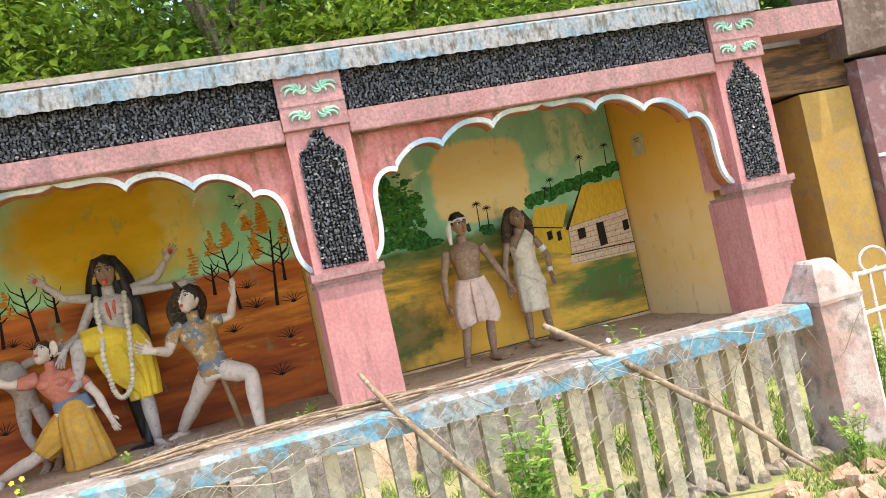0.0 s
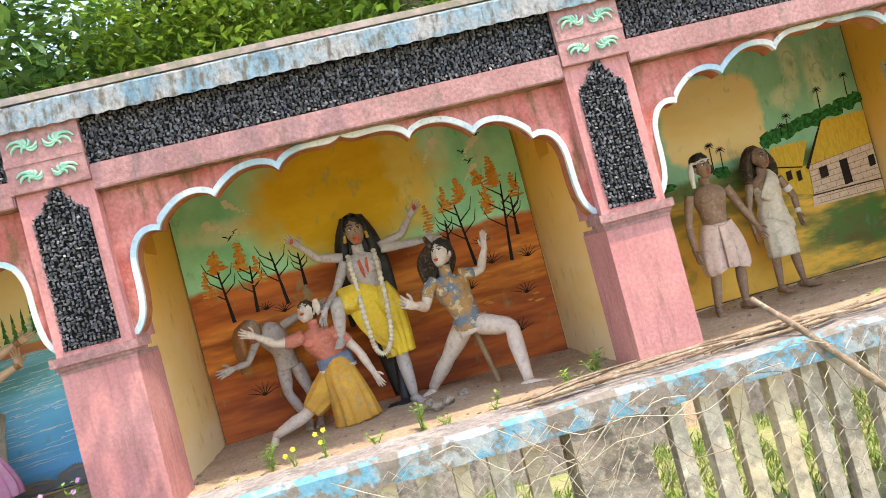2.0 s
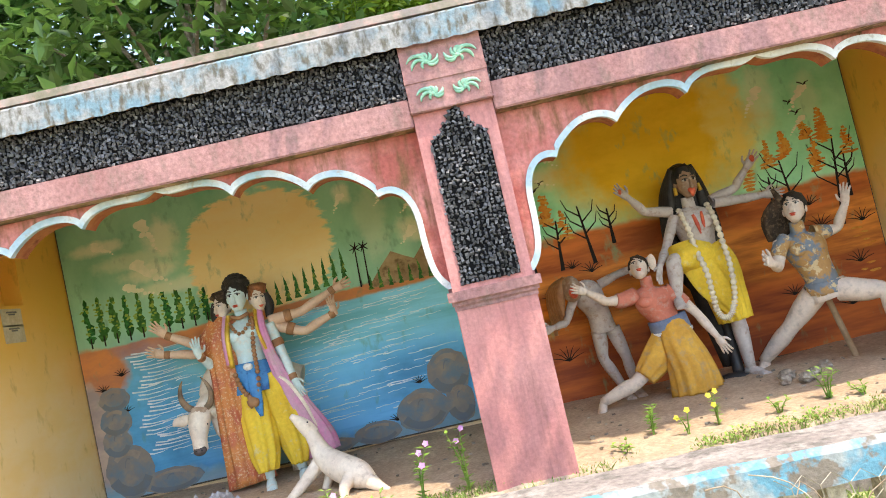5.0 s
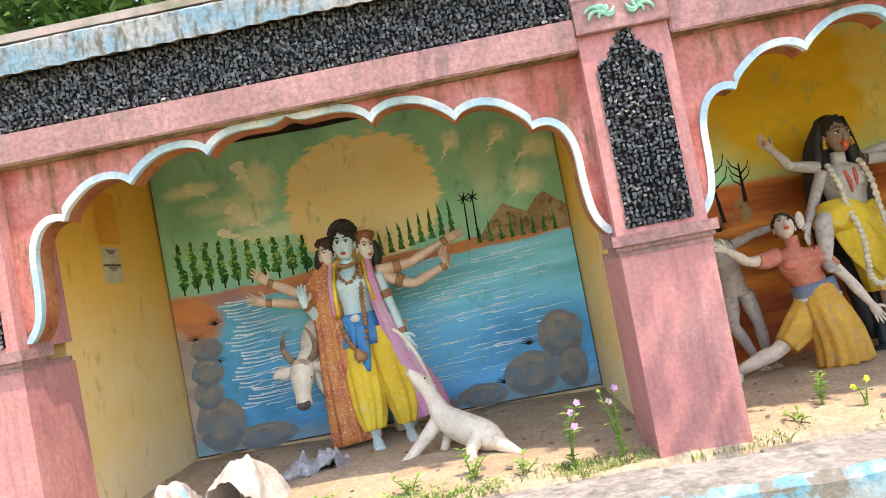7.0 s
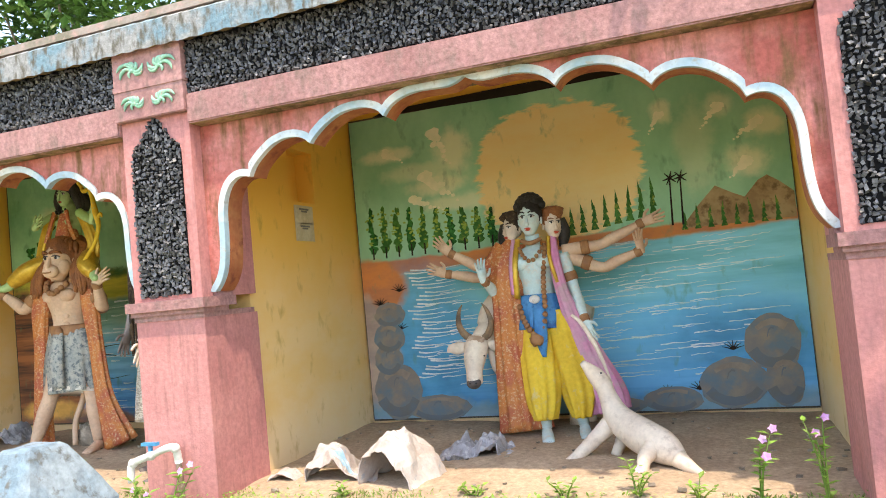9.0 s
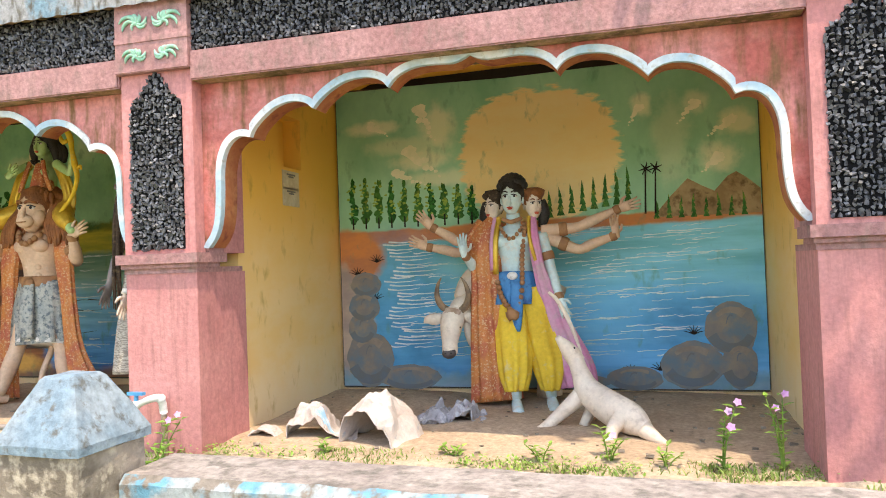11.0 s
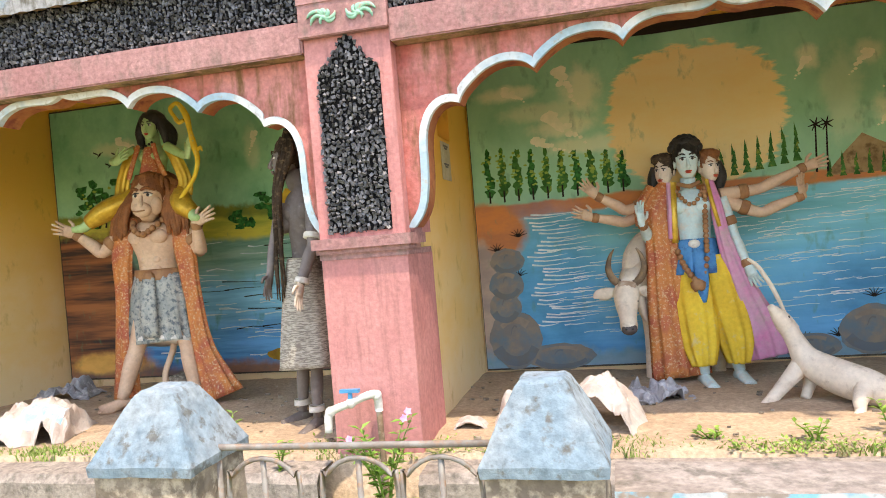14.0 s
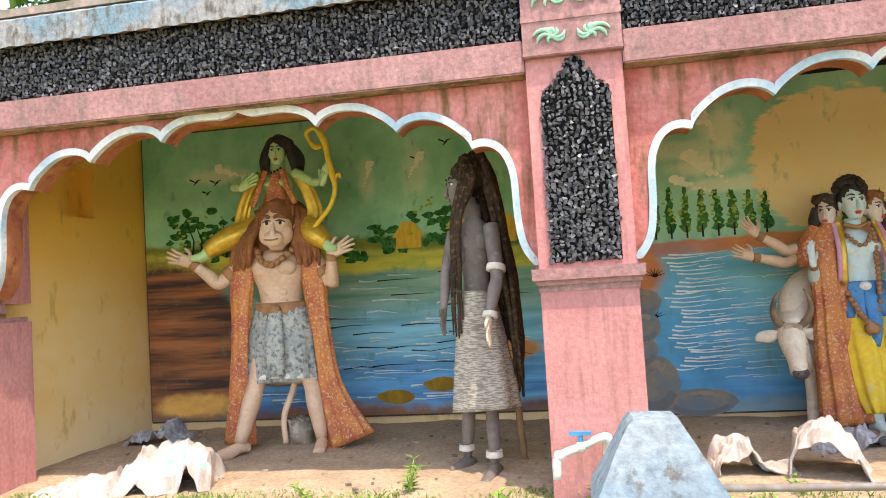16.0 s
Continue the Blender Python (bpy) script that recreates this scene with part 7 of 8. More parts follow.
def wire_net(x_a, x_b, z_a, z_b, cell=0.085):
    """Sagging hexagonal wire mesh before the slats."""
    cos, faces = [], []

    def seg(p, q):
        d = (q - p).normalized()
        s = d.cross(Vector((0, 1, 0)))
        s = s.normalized() * 0.0012 if s.length > 0.01 else Vector((0.0012, 0, 0))
        u = d.cross(s).normalized() * 0.0012
        o = len(cos)
        for c in (p, q):
            cos.extend([tuple(c + s), tuple(c - s * 0.5 + u), tuple(c - s * 0.5 - u)])
        for k in range(3):
            faces.append((o + k, o + (k + 1) % 3, o + 3 + (k + 1) % 3, o + 3 + k))

    def warp(x, z):
        sx = x + 0.03 * noise.noise(Vector((x * 2.5, z * 3, 1)))
        sz = z + 0.03 * noise.noise(Vector((x * 2.5, z * 3, 7)))
        return Vector((sx, fence_y(x) - 0.15 + 0.06 * noise.noise(Vector((x * 1.7, z * 2, 3))), sz))
    nx_ = int((x_b - x_a) / cell)
    nz_ = int((z_b - z_a) / (cell * 0.8))
    for i in range(nx_):
        for j in range(nz_):
            if R.random() < 0.06:
                continue
            xx = x_a + (i + 0.5 * (j % 2)) * cell
            zz = z_a + j * cell * 0.8
            a, b2, c = warp(xx, zz), warp(xx, zz + cell * 0.4), warp(xx + cell / 2, zz + cell * 0.8)
            seg(a, b2)
            seg(b2, c)
            seg(b2, warp(xx - cell / 2, zz + cell * 0.8))
    me = bpy.data.meshes.new("wire_netting")
    me.from_pydata(cos, [], faces)
    me.materials.append(WIRE)
    return tagged(new("wire_netting", me), "sagging rusty hexagonal wire netting over the fence", "netting", kind="stuff")


wire_net(-4.3, 2.0, -0.05, 0.72)
for k in range(20):
    xa = R.uniform(-3.5, 1.4)
    bm = bmesh.new()
    xb = xa + R.uniform(0.5, 1.3)
    pts = [(xa + (xb - xa) * j / 6, fence_y(xa) - 0.17 + R.uniform(-0.02, 0.02), 0.72 - (0.5 * R.random()) * math.sin(j / 6 * 3) * R.uniform(0.4, 1) + R.uniform(-0.05, 0.04)) for j in range(7)]
    tube(bm, pts, [0.0022] * 7, 0, 5, 3)
    thing("dry_vine", bm, WIRE if k % 2 else WOOD, "thin dry vine hanging over the fence netting", "vine", "dry vines on the fence", smooth=True)


def stick(pts, radii, label):
    bm = bmesh.new()
    tube(bm, pts, radii, 0, 9, 6)
    for v in bm.verts:
        v.co += noise.noise_vector(v.co * 14) * 0.004
    return thing("dry_branch", bm, WOOD, label, "branch", smooth=True)


stick([(0.72, -1.68, 0.93), (0.93, -1.86, 0.755), (1.21, -1.97, 0.51), (1.48, -2.0, 0.3), (1.69, -2.05, 0.09), (1.84, -2.08, -0.06)], [0.015, 0.017, 0.016, 0.016, 0.013, 0.01], "thick dry branch leaning across the fence rail")
stick([(-0.25, -1.68, 0.92), (-0.16, -1.87, 0.755), (0.02, -1.97, 0.51), (0.19, -2.02, 0.28), (0.36, -2.05, 0.07), (0.44, -2.06, -0.05)], [0.012, 0.015, 0.016, 0.016, 0.014, 0.011], "dry branch propped against the fence rail")
for k in range(34):
    xa = R.uniform(-1.5, 0.5)
    y = fence_y(xa) + R.uniform(-0.05, 0.1)
    l = R.uniform(0.3, 0.75)
    bm = bmesh.new()
    tube(bm, [(xa, y, fence_z(xa) + 0.012 + 0.01 * (k % 3)), (xa + l * 0.5, y + R.uniform(-0.04, 0.04), fence_z(xa) + 0.03 + 0.02 * R.random()), (xa + l, y + R.uniform(-0.05, 0.05), fence_z(xa) + 0.02 + 0.03 * R.random())], [0.006, 0.007, 0.003], 0, 5, 3)
    thing("twig", bm, WOOD, "dry twig lying on the fence rail", "twig", "twigs on the rail", smooth=True)


def post(x, y, w, z0, z1, ztop, tw, label, body, capm):
    P = empty("gate_post", label, "post", "blue-capped gate posts" if capm is BLUECAP else "", at=(x, y, z0))
    b = bmesh.new()
    box(b, -w / 2, w / 2, -w / 2, w / 2, -0.2, z1 - z0)
    bmesh.ops.subdivide_edges(b, edges=b.edges[:], cuts=5, use_grid_fill=True)
    for v in b.verts:
        v.co += noise.noise_vector(Vector((v.co.x * 9 + x, v.co.y * 9, v.co.z * 9))) * 0.007
    part("shaft", b, body, P)
    b = bmesh.new()
    h = ztop - z1
    prof = [(w / 2 + 0.012, 0.0), (w / 2 + 0.014, 0.025), (tw / 2 + 0.012, h - 0.012), (tw / 2, h)]
    rings = []
    for r_, z in prof:
        rings.append([b.verts.new((sx * r_, sy * r_, z1 - z0 + z)) for sx, sy in ((-1, -1), (1, -1), (1, 1), (-1, 1))])
    for a, c in zip(rings, rings[1:]):
        for k in range(4):
            b.faces.new((a[k], a[(k + 1) % 4], c[(k + 1) % 4], c[k]))
    b.faces.new(rings[-1])
    b.faces.new(rings[0][::-1])
    bmesh.ops.subdivide_edges(b, edges=b.edges[:], cuts=4, use_grid_fill=True)
    for v in b.verts:
        v.co += noise.noise_vector(Vector((v.co.x * 12 + x, v.co.y * 12, v.co.z * 12))) * 0.006
    part("cap", b, capm, P, "tapered cap")
    return P


post(-6.055, -1.83, 0.256, ground_z(-6.055, -1.83), 0.875, 1.072, 0.092, "grey gate post with pale blue tapered cap", OLDCON, BLUECAP)
post(-7.04, -1.83, 0.26, ground_z(-7.04, -1.83), 0.883, 1.08, 0.094, "grey gate post with pale blue tapered cap", OLDCON, BLUECAP)
ENDCAP = mat("peeling_pinkish_post", (0.5, 0.42, 0.38), (0.44, 0.28, 0.24), (0.26, 0.21, 0.18), s1=5, s2=14, b=(0.5, 0.66), r=0.9, bump=0.45)
post(2.31, -1.8, 0.26, ground_z(2.29, -1.8), 0.7, 0.93, 0.12, "weathered end post with peeling pink and white paint", ENDCAP, ENDCAP)

# low steel gate between the capped posts
gate = empty("low_gate", "low grey steel gate with looped bars", "gate", at=(-6.55, -1.83, 0.1))
gate.scale.x = 1.17
b = bmesh.new()
zt = 0.915 - 0.1
bar(b, (-0.31, 0, zt), (0.31, 0, zt), 0.009)
bar(b, (-0.31, 0, 0.05), (-0.31, 0, zt), 0.012)
bar(b, (0.31, 0, 0.05), (0.31, 0, zt), 0.012)
bar(b, (-0.31, 0, 0.08), (0.31, 0, 0.08), 0.01)
part("gate_frame", b, STEEL, gate, smooth=True)
for cx in (-0.2, 0.02, 0.2):
    b = bmesh.new()
    r_ = 0.085
    tube(b, [(cx - r_, 0, 0.08)] + [(cx - r_ * math.cos(math.pi * k / 6), 0, zt - 0.12 + 0.09 * math.sin(math.pi * k / 6)) for k in range(7)] + [(cx + r_, 0, 0.08)], [0.0065] * 9, 0, 6, 2)
    part("loop", b, STEEL, gate, smooth=True)
for cx in (-0.2, 0.02, 0.2):
    b = bmesh.new()
    bar(b, (cx, 0.004, 0.08), (cx, 0.004, zt - 0.03), 0.007)
    part("upright", b, STEEL, gate, smooth=True)
b = bmesh.new()
bar(b, (-0.095, 0.0, 0.45), (0.115, 0.0, 0.45), 0.008)
part("cross_bar", b, STEEL, gate, smooth=True)

# white scroll-topped gate beyond the end post
WHITESTEEL = mat("chipped_white_steel", (0.7, 0.64, 0.6), (0.5, 0.4, 0.36), s1=20, r=0.5, bump=0.1)
g2 = empty("scroll_gate", "white steel gate with scrolled top", "gate", at=(2.56, -1.8, -0.05))
b = bmesh.new()
for za in (0.08, 0.62, 0.84):
    bar(b, (0, 0, za), (1.1, 0.1, za), 0.014)
for xa in (0.0, 1.1):
    bar(b, (xa, 0.09 * xa, 0.04), (xa, 0.09 * xa, 0.86), 0.014)
part("gate_frame", b, WHITESTEEL, g2, smooth=True)
for k in range(9):
    xa = 0.11 + 0.11 * k
    b = bmesh.new()
    bar(b, (xa, 0.09 * xa, 0.08), (xa, 0.09 * xa, 0.84), 0.008)
    part("upright", b, WHITESTEEL, g2, smooth=True)
for k in range(4):
    xa = 0.14 + 0.27 * k
    b = bmesh.new()
    tube(b, [(xa + 0.12 * math.cos(t_) * (1 - t_ / 9), 0.09 * xa, 0.87 + 0.1 * math.sin(t_) * (1 - t_ / 9) + 0.02) for t_ in [0.6 * q for q in range(10)]], [0.009] * 10, 0, 6, 2)
    part("scroll", b, WHITESTEEL, g2, smooth=True)

# building end beyond the last pillar
bm = bmesh.new()
box(bm, 3.81, 4.7, 0.0, 0.3, 2.64, 2.86)
soften(bm, 0.01)
thing("lintel_end", bm, PINK_LIGHT, "faded pink lintel running on past the last pillar", "lintel", kind="structure")
bm = bmesh.new()
box(bm, 3.82, 8.5, 0.9, 1.15, -0.3, 2.9)
thing("wall_recess", bm, RECESS, "grey plaster wall in the shaded recess", "wall", kind="structure")
bm = bmesh.new()
box(bm, 4.37, 4.93, 0.3, 0.85, -0.3, 2.14)
soften(bm, 0.01)
thing("yellow_pier", bm, PIERY, "yellow limewashed pier beside the recess", "pier", kind="structure")
bm = bmesh.new()
box(bm, 3.82, 4.95, 0.32, 0.88, 2.16, 2.6)
soften(bm, 0.02)
thing("dark_beam", bm, TAR, "dark rust-stained beam over the yellow pier", "beam", kind="structure")
bm = bmesh.new()
box(bm, 4.97, 9.0, 0.2, 0.6, -0.3, 2.35)
box(bm, 4.97, 9.0, 0.185, 0.2, 1.44, 1.47, 1)
thing("wall_mauve", bm, [MAUVEWALL, WHITEP], "mauve limewashed wall with a white line", "wall", kind="structure")
bm = bmesh.new()
box(bm, 4.8, 9.0, 0.1, 0.6, 2.4, 3.3)
bmesh.ops.subdivide_edges(bm, edges=bm.edges[:], cuts=8, use_grid_fill=True)
for v in bm.verts:
    v.co += noise.noise_vector(v.co * 3.0) * 0.05
thing("rubble_parapet", bm, STONE, "dark rough rubble parapet", "parapet", kind="structure")

# ---- tap, notices, sacks, debris ----
tap = empty("water_tap", "white plastic pipe tap with blue handle beside the pillar", "tap", at=(-7.12, -0.07, 0.1))
b = bmesh.new()
tube(b, [(0.03, 0.03, -0.1), (0.03, 0.03, 0.2), (0.03, 0.02, 0.5)], [0.016] * 3, 0, 10, 2)
part("riser", b, WOOD, tap, "brown-stained riser pipe", smooth=True)
b = bmesh.new()
tube(b, [(0.03, 0.02, 0.48), (0.03, 0.0, 0.56), (-0.01, -0.03, 0.565), (-0.09, -0.05, 0.535), (-0.17, -0.07, 0.51), (-0.2, -0.08, 0.48), (-0.205, -0.08, 0.4)], [0.021, 0.022, 0.02, 0.019, 0.021, 0.021, 0.019], 0, 12, 3)
for c in ((0.03, 0.0, 0.56), (-0.09, -0.05, 0.535), (-0.19, -0.075, 0.5)):
    ball(b, c, 0.027, 0, 10, 8)
part("spout", b, PVC, tap, "white plastic spout", smooth=True)
b = bmesh.new()
tube(b, [(-0.09, -0.05, 0.55), (-0.09, -0.05, 0.59)], [0.013, 0.012], 0, 8, 2)
box(b, -0.14, -0.04, -0.064, -0.036, 0.588, 0.605)
part("handle", b, BLUEPL, tap, "blue plastic handle")


def notice(at, w, h, turn, label):
    P = empty("paper_notice", label, "notice", at=at)
    P.rotation_euler = (0, 0, radians(turn))
    b = bmesh.new()
    box(b, -w / 2, w / 2, -0.003, 0, -h / 2, h / 2)
    part("sheet", b, PAPER, P)
    b = bmesh.new()
    for zz, ww in ((h * 0.3, 0.5), (h * 0.18, 0.3)):
        box(b, -w * ww / 2, w * ww / 2, -0.006, -0.004, zz - 0.006, zz + 0.006)
    part("faded_writing", b, INK, P)


notice((-6.932, 1.22, 1.98), 0.25, 0.13, 90, "old paper notice pasted below the niche")
notice((-6.932, 1.22, 1.86), 0.25, 0.13, 90, "old paper notice pasted below another notice")
notice((3.417, 1.55, 2.1), 0.24, 0.22, -90, "faded paper remnant on the yellow wall")


def sack(at, prof, d, seed, m, label, rz=0.0, ink=False, rough=1.0, shut=0.5):
    """A woven sack lying folded along a bent outline, creased and hollow underneath."""
    b = bmesh.new()
    P = smooth_path([(x, 0, z) for x, z in prof], 7)
    ny_ = 16
    V = []
    for i, q in enumerate(P):
        row = []
        for j in range(ny_ + 1):
            v = j / ny_ - 0.5
            p = Vector((q.x * 9 + seed * 3.3, v * 3.0, q.z * 6 + seed))
            cr = noise.noise(p) * 0.04 + abs(noise.noise(p * 2.3)) * 0.045 - 0.018
            sag = 1 - shut * (2 * abs(v)) ** 3 * (0.6 + 0.6 * noise.noise(Vector((seed, v * 2, i * 0.1))))
            z = max(0.004 + 0.004 * noise.noise(p * 4), q.z * sag + cr * rough * min(1, q.z * 9 + 0.25))
            row.append(b.verts.new((q.x + noise.noise(p + Vector((5, 0, 0))) * 0.03 * rough, v * d * (1 + 0.16 * noise.noise(Vector((i * 0.3, seed, 3 if v > 0 else 8)))) + 0.02 * noise.noise(p * 1.4), z)))
        V.append(row)
    n0 = len(P)
    for i in range(n0 - 1):
        for j in range(ny_):
            f_ = b.faces.new((V[i][j], V[i + 1][j], V[i + 1][j + 1], V[i][j + 1]))
            if ink and 0.45 < i / n0 < 0.8 and 0.1 < j / ny_ < 0.36:
                f_.material_index = 1
    ob = thing("plastic_sack", b, [m, BLUEINK], label, "sack")
    ob.matrix_basis = pose(at[0], at[1], at[2], 0, 0, rz)
    mod = ob.modifiers.new("thickness", 'SOLIDIFY')
    mod.thickness = 0.006
    return ob


HOOP = [(-0.2, 0.01), (-0.17, 0.1), (-0.1, 0.18), (-0.01, 0.2), (0.06, 0.13), (0.1, 0.05), (0.17, 0.04), (0.24, 0.06)]
TENT = [(-0.2, 0.02), (-0.16, 0.05), (-0.13, 0.18), (-0.08, 0.25), (0.0, 0.27), (0.08, 0.24), (0.15, 0.14), (0.2, 0.03), (0.22, 0.01)]
HEAP = [(-0.24, 0.01), (-0.18, 0.06), (-0.1, 0.09), (-0.04, 0.06), (0.03, 0.11), (0.1, 0.14), (0.16, 0.07), (0.24, 0.01)]
KNOB = [(-0.12, 0.01), (-0.08, 0.06), (-0.02, 0.09), (0.05, 0.06), (0.1, 0.01)]
sack((-6.4, 0.46, 0.345), HOOP, 0.24, 1, SACK, "folded white plastic sack with blue print on the sand", 12, True)
sack((-6.02, 0.44, 0.345), TENT, 0.34, 4, SACK, "crumpled white plastic sack lying on the sand", -14)
sack((-6.72, 0.42, 0.345), KNOB, 0.14, 9, SACK, "small crumpled white plastic sack by the wall", 10)
sack((-5.72, 0.98, 0.345), HEAP, 0.32, 6, SACKGREY, "torn grey plastic sack heap before the bull", 10, rough=1.7)
sack((-9.56, 0.42, 0.355), [(-0.28, 0.01), (-0.25, 0.1), (-0.2, 0.18), (-0.1, 0.22), (0.08, 0.24), (0.2, 0.22), (0.25, 0.14), (0.27, 0.01)], 0.46, 12, SACK, "large crumpled white plastic sack with blue print", 12, True, 1.5, 1.3)
sack((-10.0, 0.28, 0.355), [(x * 1.2, z * 0.7) for x, z in HEAP], 0.4, 15, SACK, "flattened white plastic sack on the sand", -10, False, 1.5, 1.2)
sack((-10.32, 1.55, 0.37), HEAP, 0.34, 18, SACKGREY, "dirty grey plastic sack in the corner", 15, rough=1.5)

cos, faces = [], []
for k in range(420):
    x = R.uniform(-10.3, 3.2)
    y = R.uniform(0.15, 1.9)
    co, fc = CHIPS[k % 6]
    s_ = R.uniform(0.006, 0.018)
    o = len(cos)
    cos += ((co * np.array([s_ * 1.4, s_, s_ * 0.6])) + np.array([x, y, floor_z(x) + 0.004 + 0.03 * noise.noise(Vector((x * 1.3, y * 1.6, 2)))])).tolist()
    faces += [[q + o for q in f_] for f_ in fc]
me = bpy.data.meshes.new("floor_crumbs")
me.from_pydata(cos, [], faces)
me.materials.append(OLDCON)
tagged(new("floor_crumbs", me), "scattered crumbs of soil and stone on the sand", "debris", kind="stuff")
for k in range(16):
    x, y = 1.85 + R.uniform(-0.4, 0.5), -2.25 + R.uniform(-0.2, 0.18)
    b = bmesh.new()
    box(b, -0.07, 0.07, -0.04, 0.04, -0.03, 0.03)
    soften(b, 0.012, 1)
    for v in b.verts:
        v.co *= 0.7 + 0.5 * R.random() if k % 2 else 1
    thing("brick_piece", b, BRICK, "broken brick piece lying in the grass", "brick", "brick rubble by the end post", at=pose(x, y, ground_z(x, y) + 0.02, R.uniform(-25, 25), R.uniform(-25, 25), R.uniform(0, 180)))
for k, (x, y) in enumerate(((-1.55, 0.95), (-1.45, 1.05), (-1.68, 1.0), (-1.3, 1.2), (-1.6, 1.15))):
    b = bmesh.new()
    ball(b, (0, 0, 0.02), (0.06, 0.045, 0.035), 0, 8, 6, 0.5)
    thing("mud_clod", b, OLDCON, "dark clod of clay fallen from a statue", "clod", "clods before the goddess", at=pose(x, y, floor_z(x), 0, 0, 40 * k))


# ---- plants ----
def plant(x, y, z, h, spread, n_stem, flowers, label, leaf_len=0.055, m=WEED, fm=PETAL, name="flowering_plant", cat="plant", grp=""):
    P = empty(name, label, cat, grp, at=(x, y, z))
    st, lv = bmesh.new(), bmesh.new()
    tips = []
    for k in range(n_stem):
        a = R.uniform(0, 6.28)
        top = Vector((math.cos(a) * spread * R.uniform(0.3, 1), math.sin(a) * spread * R.uniform(0.3, 1), h * R.uniform(0.65, 1.0)))
        mid = top * 0.5 + Vector((0, 0, 0.05 * h))
        mid.x, mid.y = top.x * 0.35, top.y * 0.35
        path = smooth_path([(0, 0, -0.03), mid, top], 5)
        tube(st, [(0, 0, -0.03), mid, top], [0.005, 0.004, 0.002], 0, 5, 3)
        tips.append(top)
        cnt = max(4, int(h / 0.04))
        for j in range(1, cnt + 1):
            q = path[min(int(j / cnt * (len(path) - 1)), len(path) - 1)]
            for s in (0, math.pi):
                b_ = j * 1.9 + s + R.uniform(-0.4, 0.4)
                d = Vector((math.cos(b_), math.sin(b_), R.uniform(0.1, 0.7)))
                L_ = leaf_len * R.uniform(0.7, 1.2)
                leaf(lv, q, d, Vector((0, 0, 1)), L_, L_ * 0.5)
    part("stem", st, WEED, P, smooth=True, kind="stuff")
    part("foliage", lv, m, P, kind="stuff")
    for k in range(flowers):
        t_ = tips[k % len(tips)] + Vector((R.uniform(-0.02, 0.02), R.uniform(-0.03, 0.01), R.uniform(0.0, 0.03)))
        fl = bmesh.new()
        d0 = Vector((R.uniform(-0.3, 0.3), -1, R.uniform(0.2, 0.8))).normalized()
        sx = d0.cross(Vector((0, 0, 1))).normalized()
        sy = sx.cross(d0)
        for q in range(5):
            a = 6.283 * q / 5
            leaf(fl, t_, sx * math.cos(a) + sy * math.sin(a) + d0 * 0.2, d0, 0.021, 0.021)
        part("flower", fl, fm, P)
    return P


plant(-4.2, 0.12, 0.3, 0.34, 0.08, 3, 4, "mauve-flowered periwinkle growing from the ledge", grp="periwinkles")
plant(-3.93, 0.16, 0.3, 0.38, 0.07, 3, 2, "mauve-flowered periwinkle growing beside the pillar", grp="periwinkles")
plant(-4.72, 0.18, 0.3, 0.2, 0.1, 4, 1, "small periwinkle before the sprawling animal", grp="periwinkles")
plant(1.52, -0.95, ground_z(1.5, -0.9), 0.84, 0.22, 7, 5, "tall mauve-flowered periwinkle behind the fence", 0.065, grp="periwinkles")
plant(1.0, -0.9, ground_z(1, -0.9), 0.72, 0.16, 5, 3, "mauve-flowered periwinkle behind the fence", 0.065, grp="periwinkles")
plant(0.62, -0.8, ground_z(0.6, -0.9), 0.6, 0.12, 4, 0, "leafy weed behind the fence", grp="weeds", name="weed")
plant(-7.0, -0.3, ground_z(-7, -0.3), 0.48, 0.2, 9, 4, "bushy periwinkle growing before the pillar", 0.06, grp="periwinkles")
for x, y, h, c in ((-0.45, 0.3, 0.26, 8), (-0.65, 0.25, 0.2, 5), (-2.78, 0.42, 0.22, 5), (-1.72, 0.35, 0.24, 4), (-1.55, 0.25, 0.15, 3), (-2.05, 0.3, 0.14, 3), (-1.2, 0.3, 0.16, 3), (-8.1, 0.2, 0.2, 5), (-7.6, -0.15, 0.16, 4), (-5.05, 0.15, 0.12, 4), (-5.5, 0.16, 0.1, 4), (-6.2, 0.14, 0.1, 4), (-4.45, 0.15, 0.14, 4), (-8.6, 0.05, 0.12, 4), (-3.0, 0.2, 0.12, 3)):
    plant(x, y, floor_z(x) - 0.05, h, 0.09, c, 0, "small green weed rooted in the sandy ledge", 0.05, name="weed", grp="weeds")
plant(-2.4, 0.35, 0.3, 0.24, 0.04, 3, 3, "weed with a yellow flower spike in the sand", 0.04, fm=YPETAL, name="weed", grp="weeds")
plant(-2.6, 0.3, 0.3, 0.2, 0.04, 2, 2, "weed with a yellow flower spike on the ledge", 0.04, fm=YPETAL, name="weed", grp="weeds")
for x, y, h, c, fl in ((0.38, -2.06, 0.72, 12, 0), (0.2, -2.12, 0.4, 10, 1), (0.62, -2.2, 0.34, 10, 1), (-1.62, -2.02, 0.34, 8, 2), (-2.1, -2.05, 0.4, 8, 0), (2.1, -2.08, 0.28, 7, 0), (2.75, -1.6, 0.6, 8, 0), (0.9, -2.3, 0.2, 8, 0), (-0.6, -2.1, 0.2, 6, 0)):
    plant(x, y, ground_z(x, y), h, 0.16, c, fl, "leafy weed growing through the fence netting", 0.06, name="weed", grp="weeds by the fence")

# grass
quads = []
GR = random.Random(5)


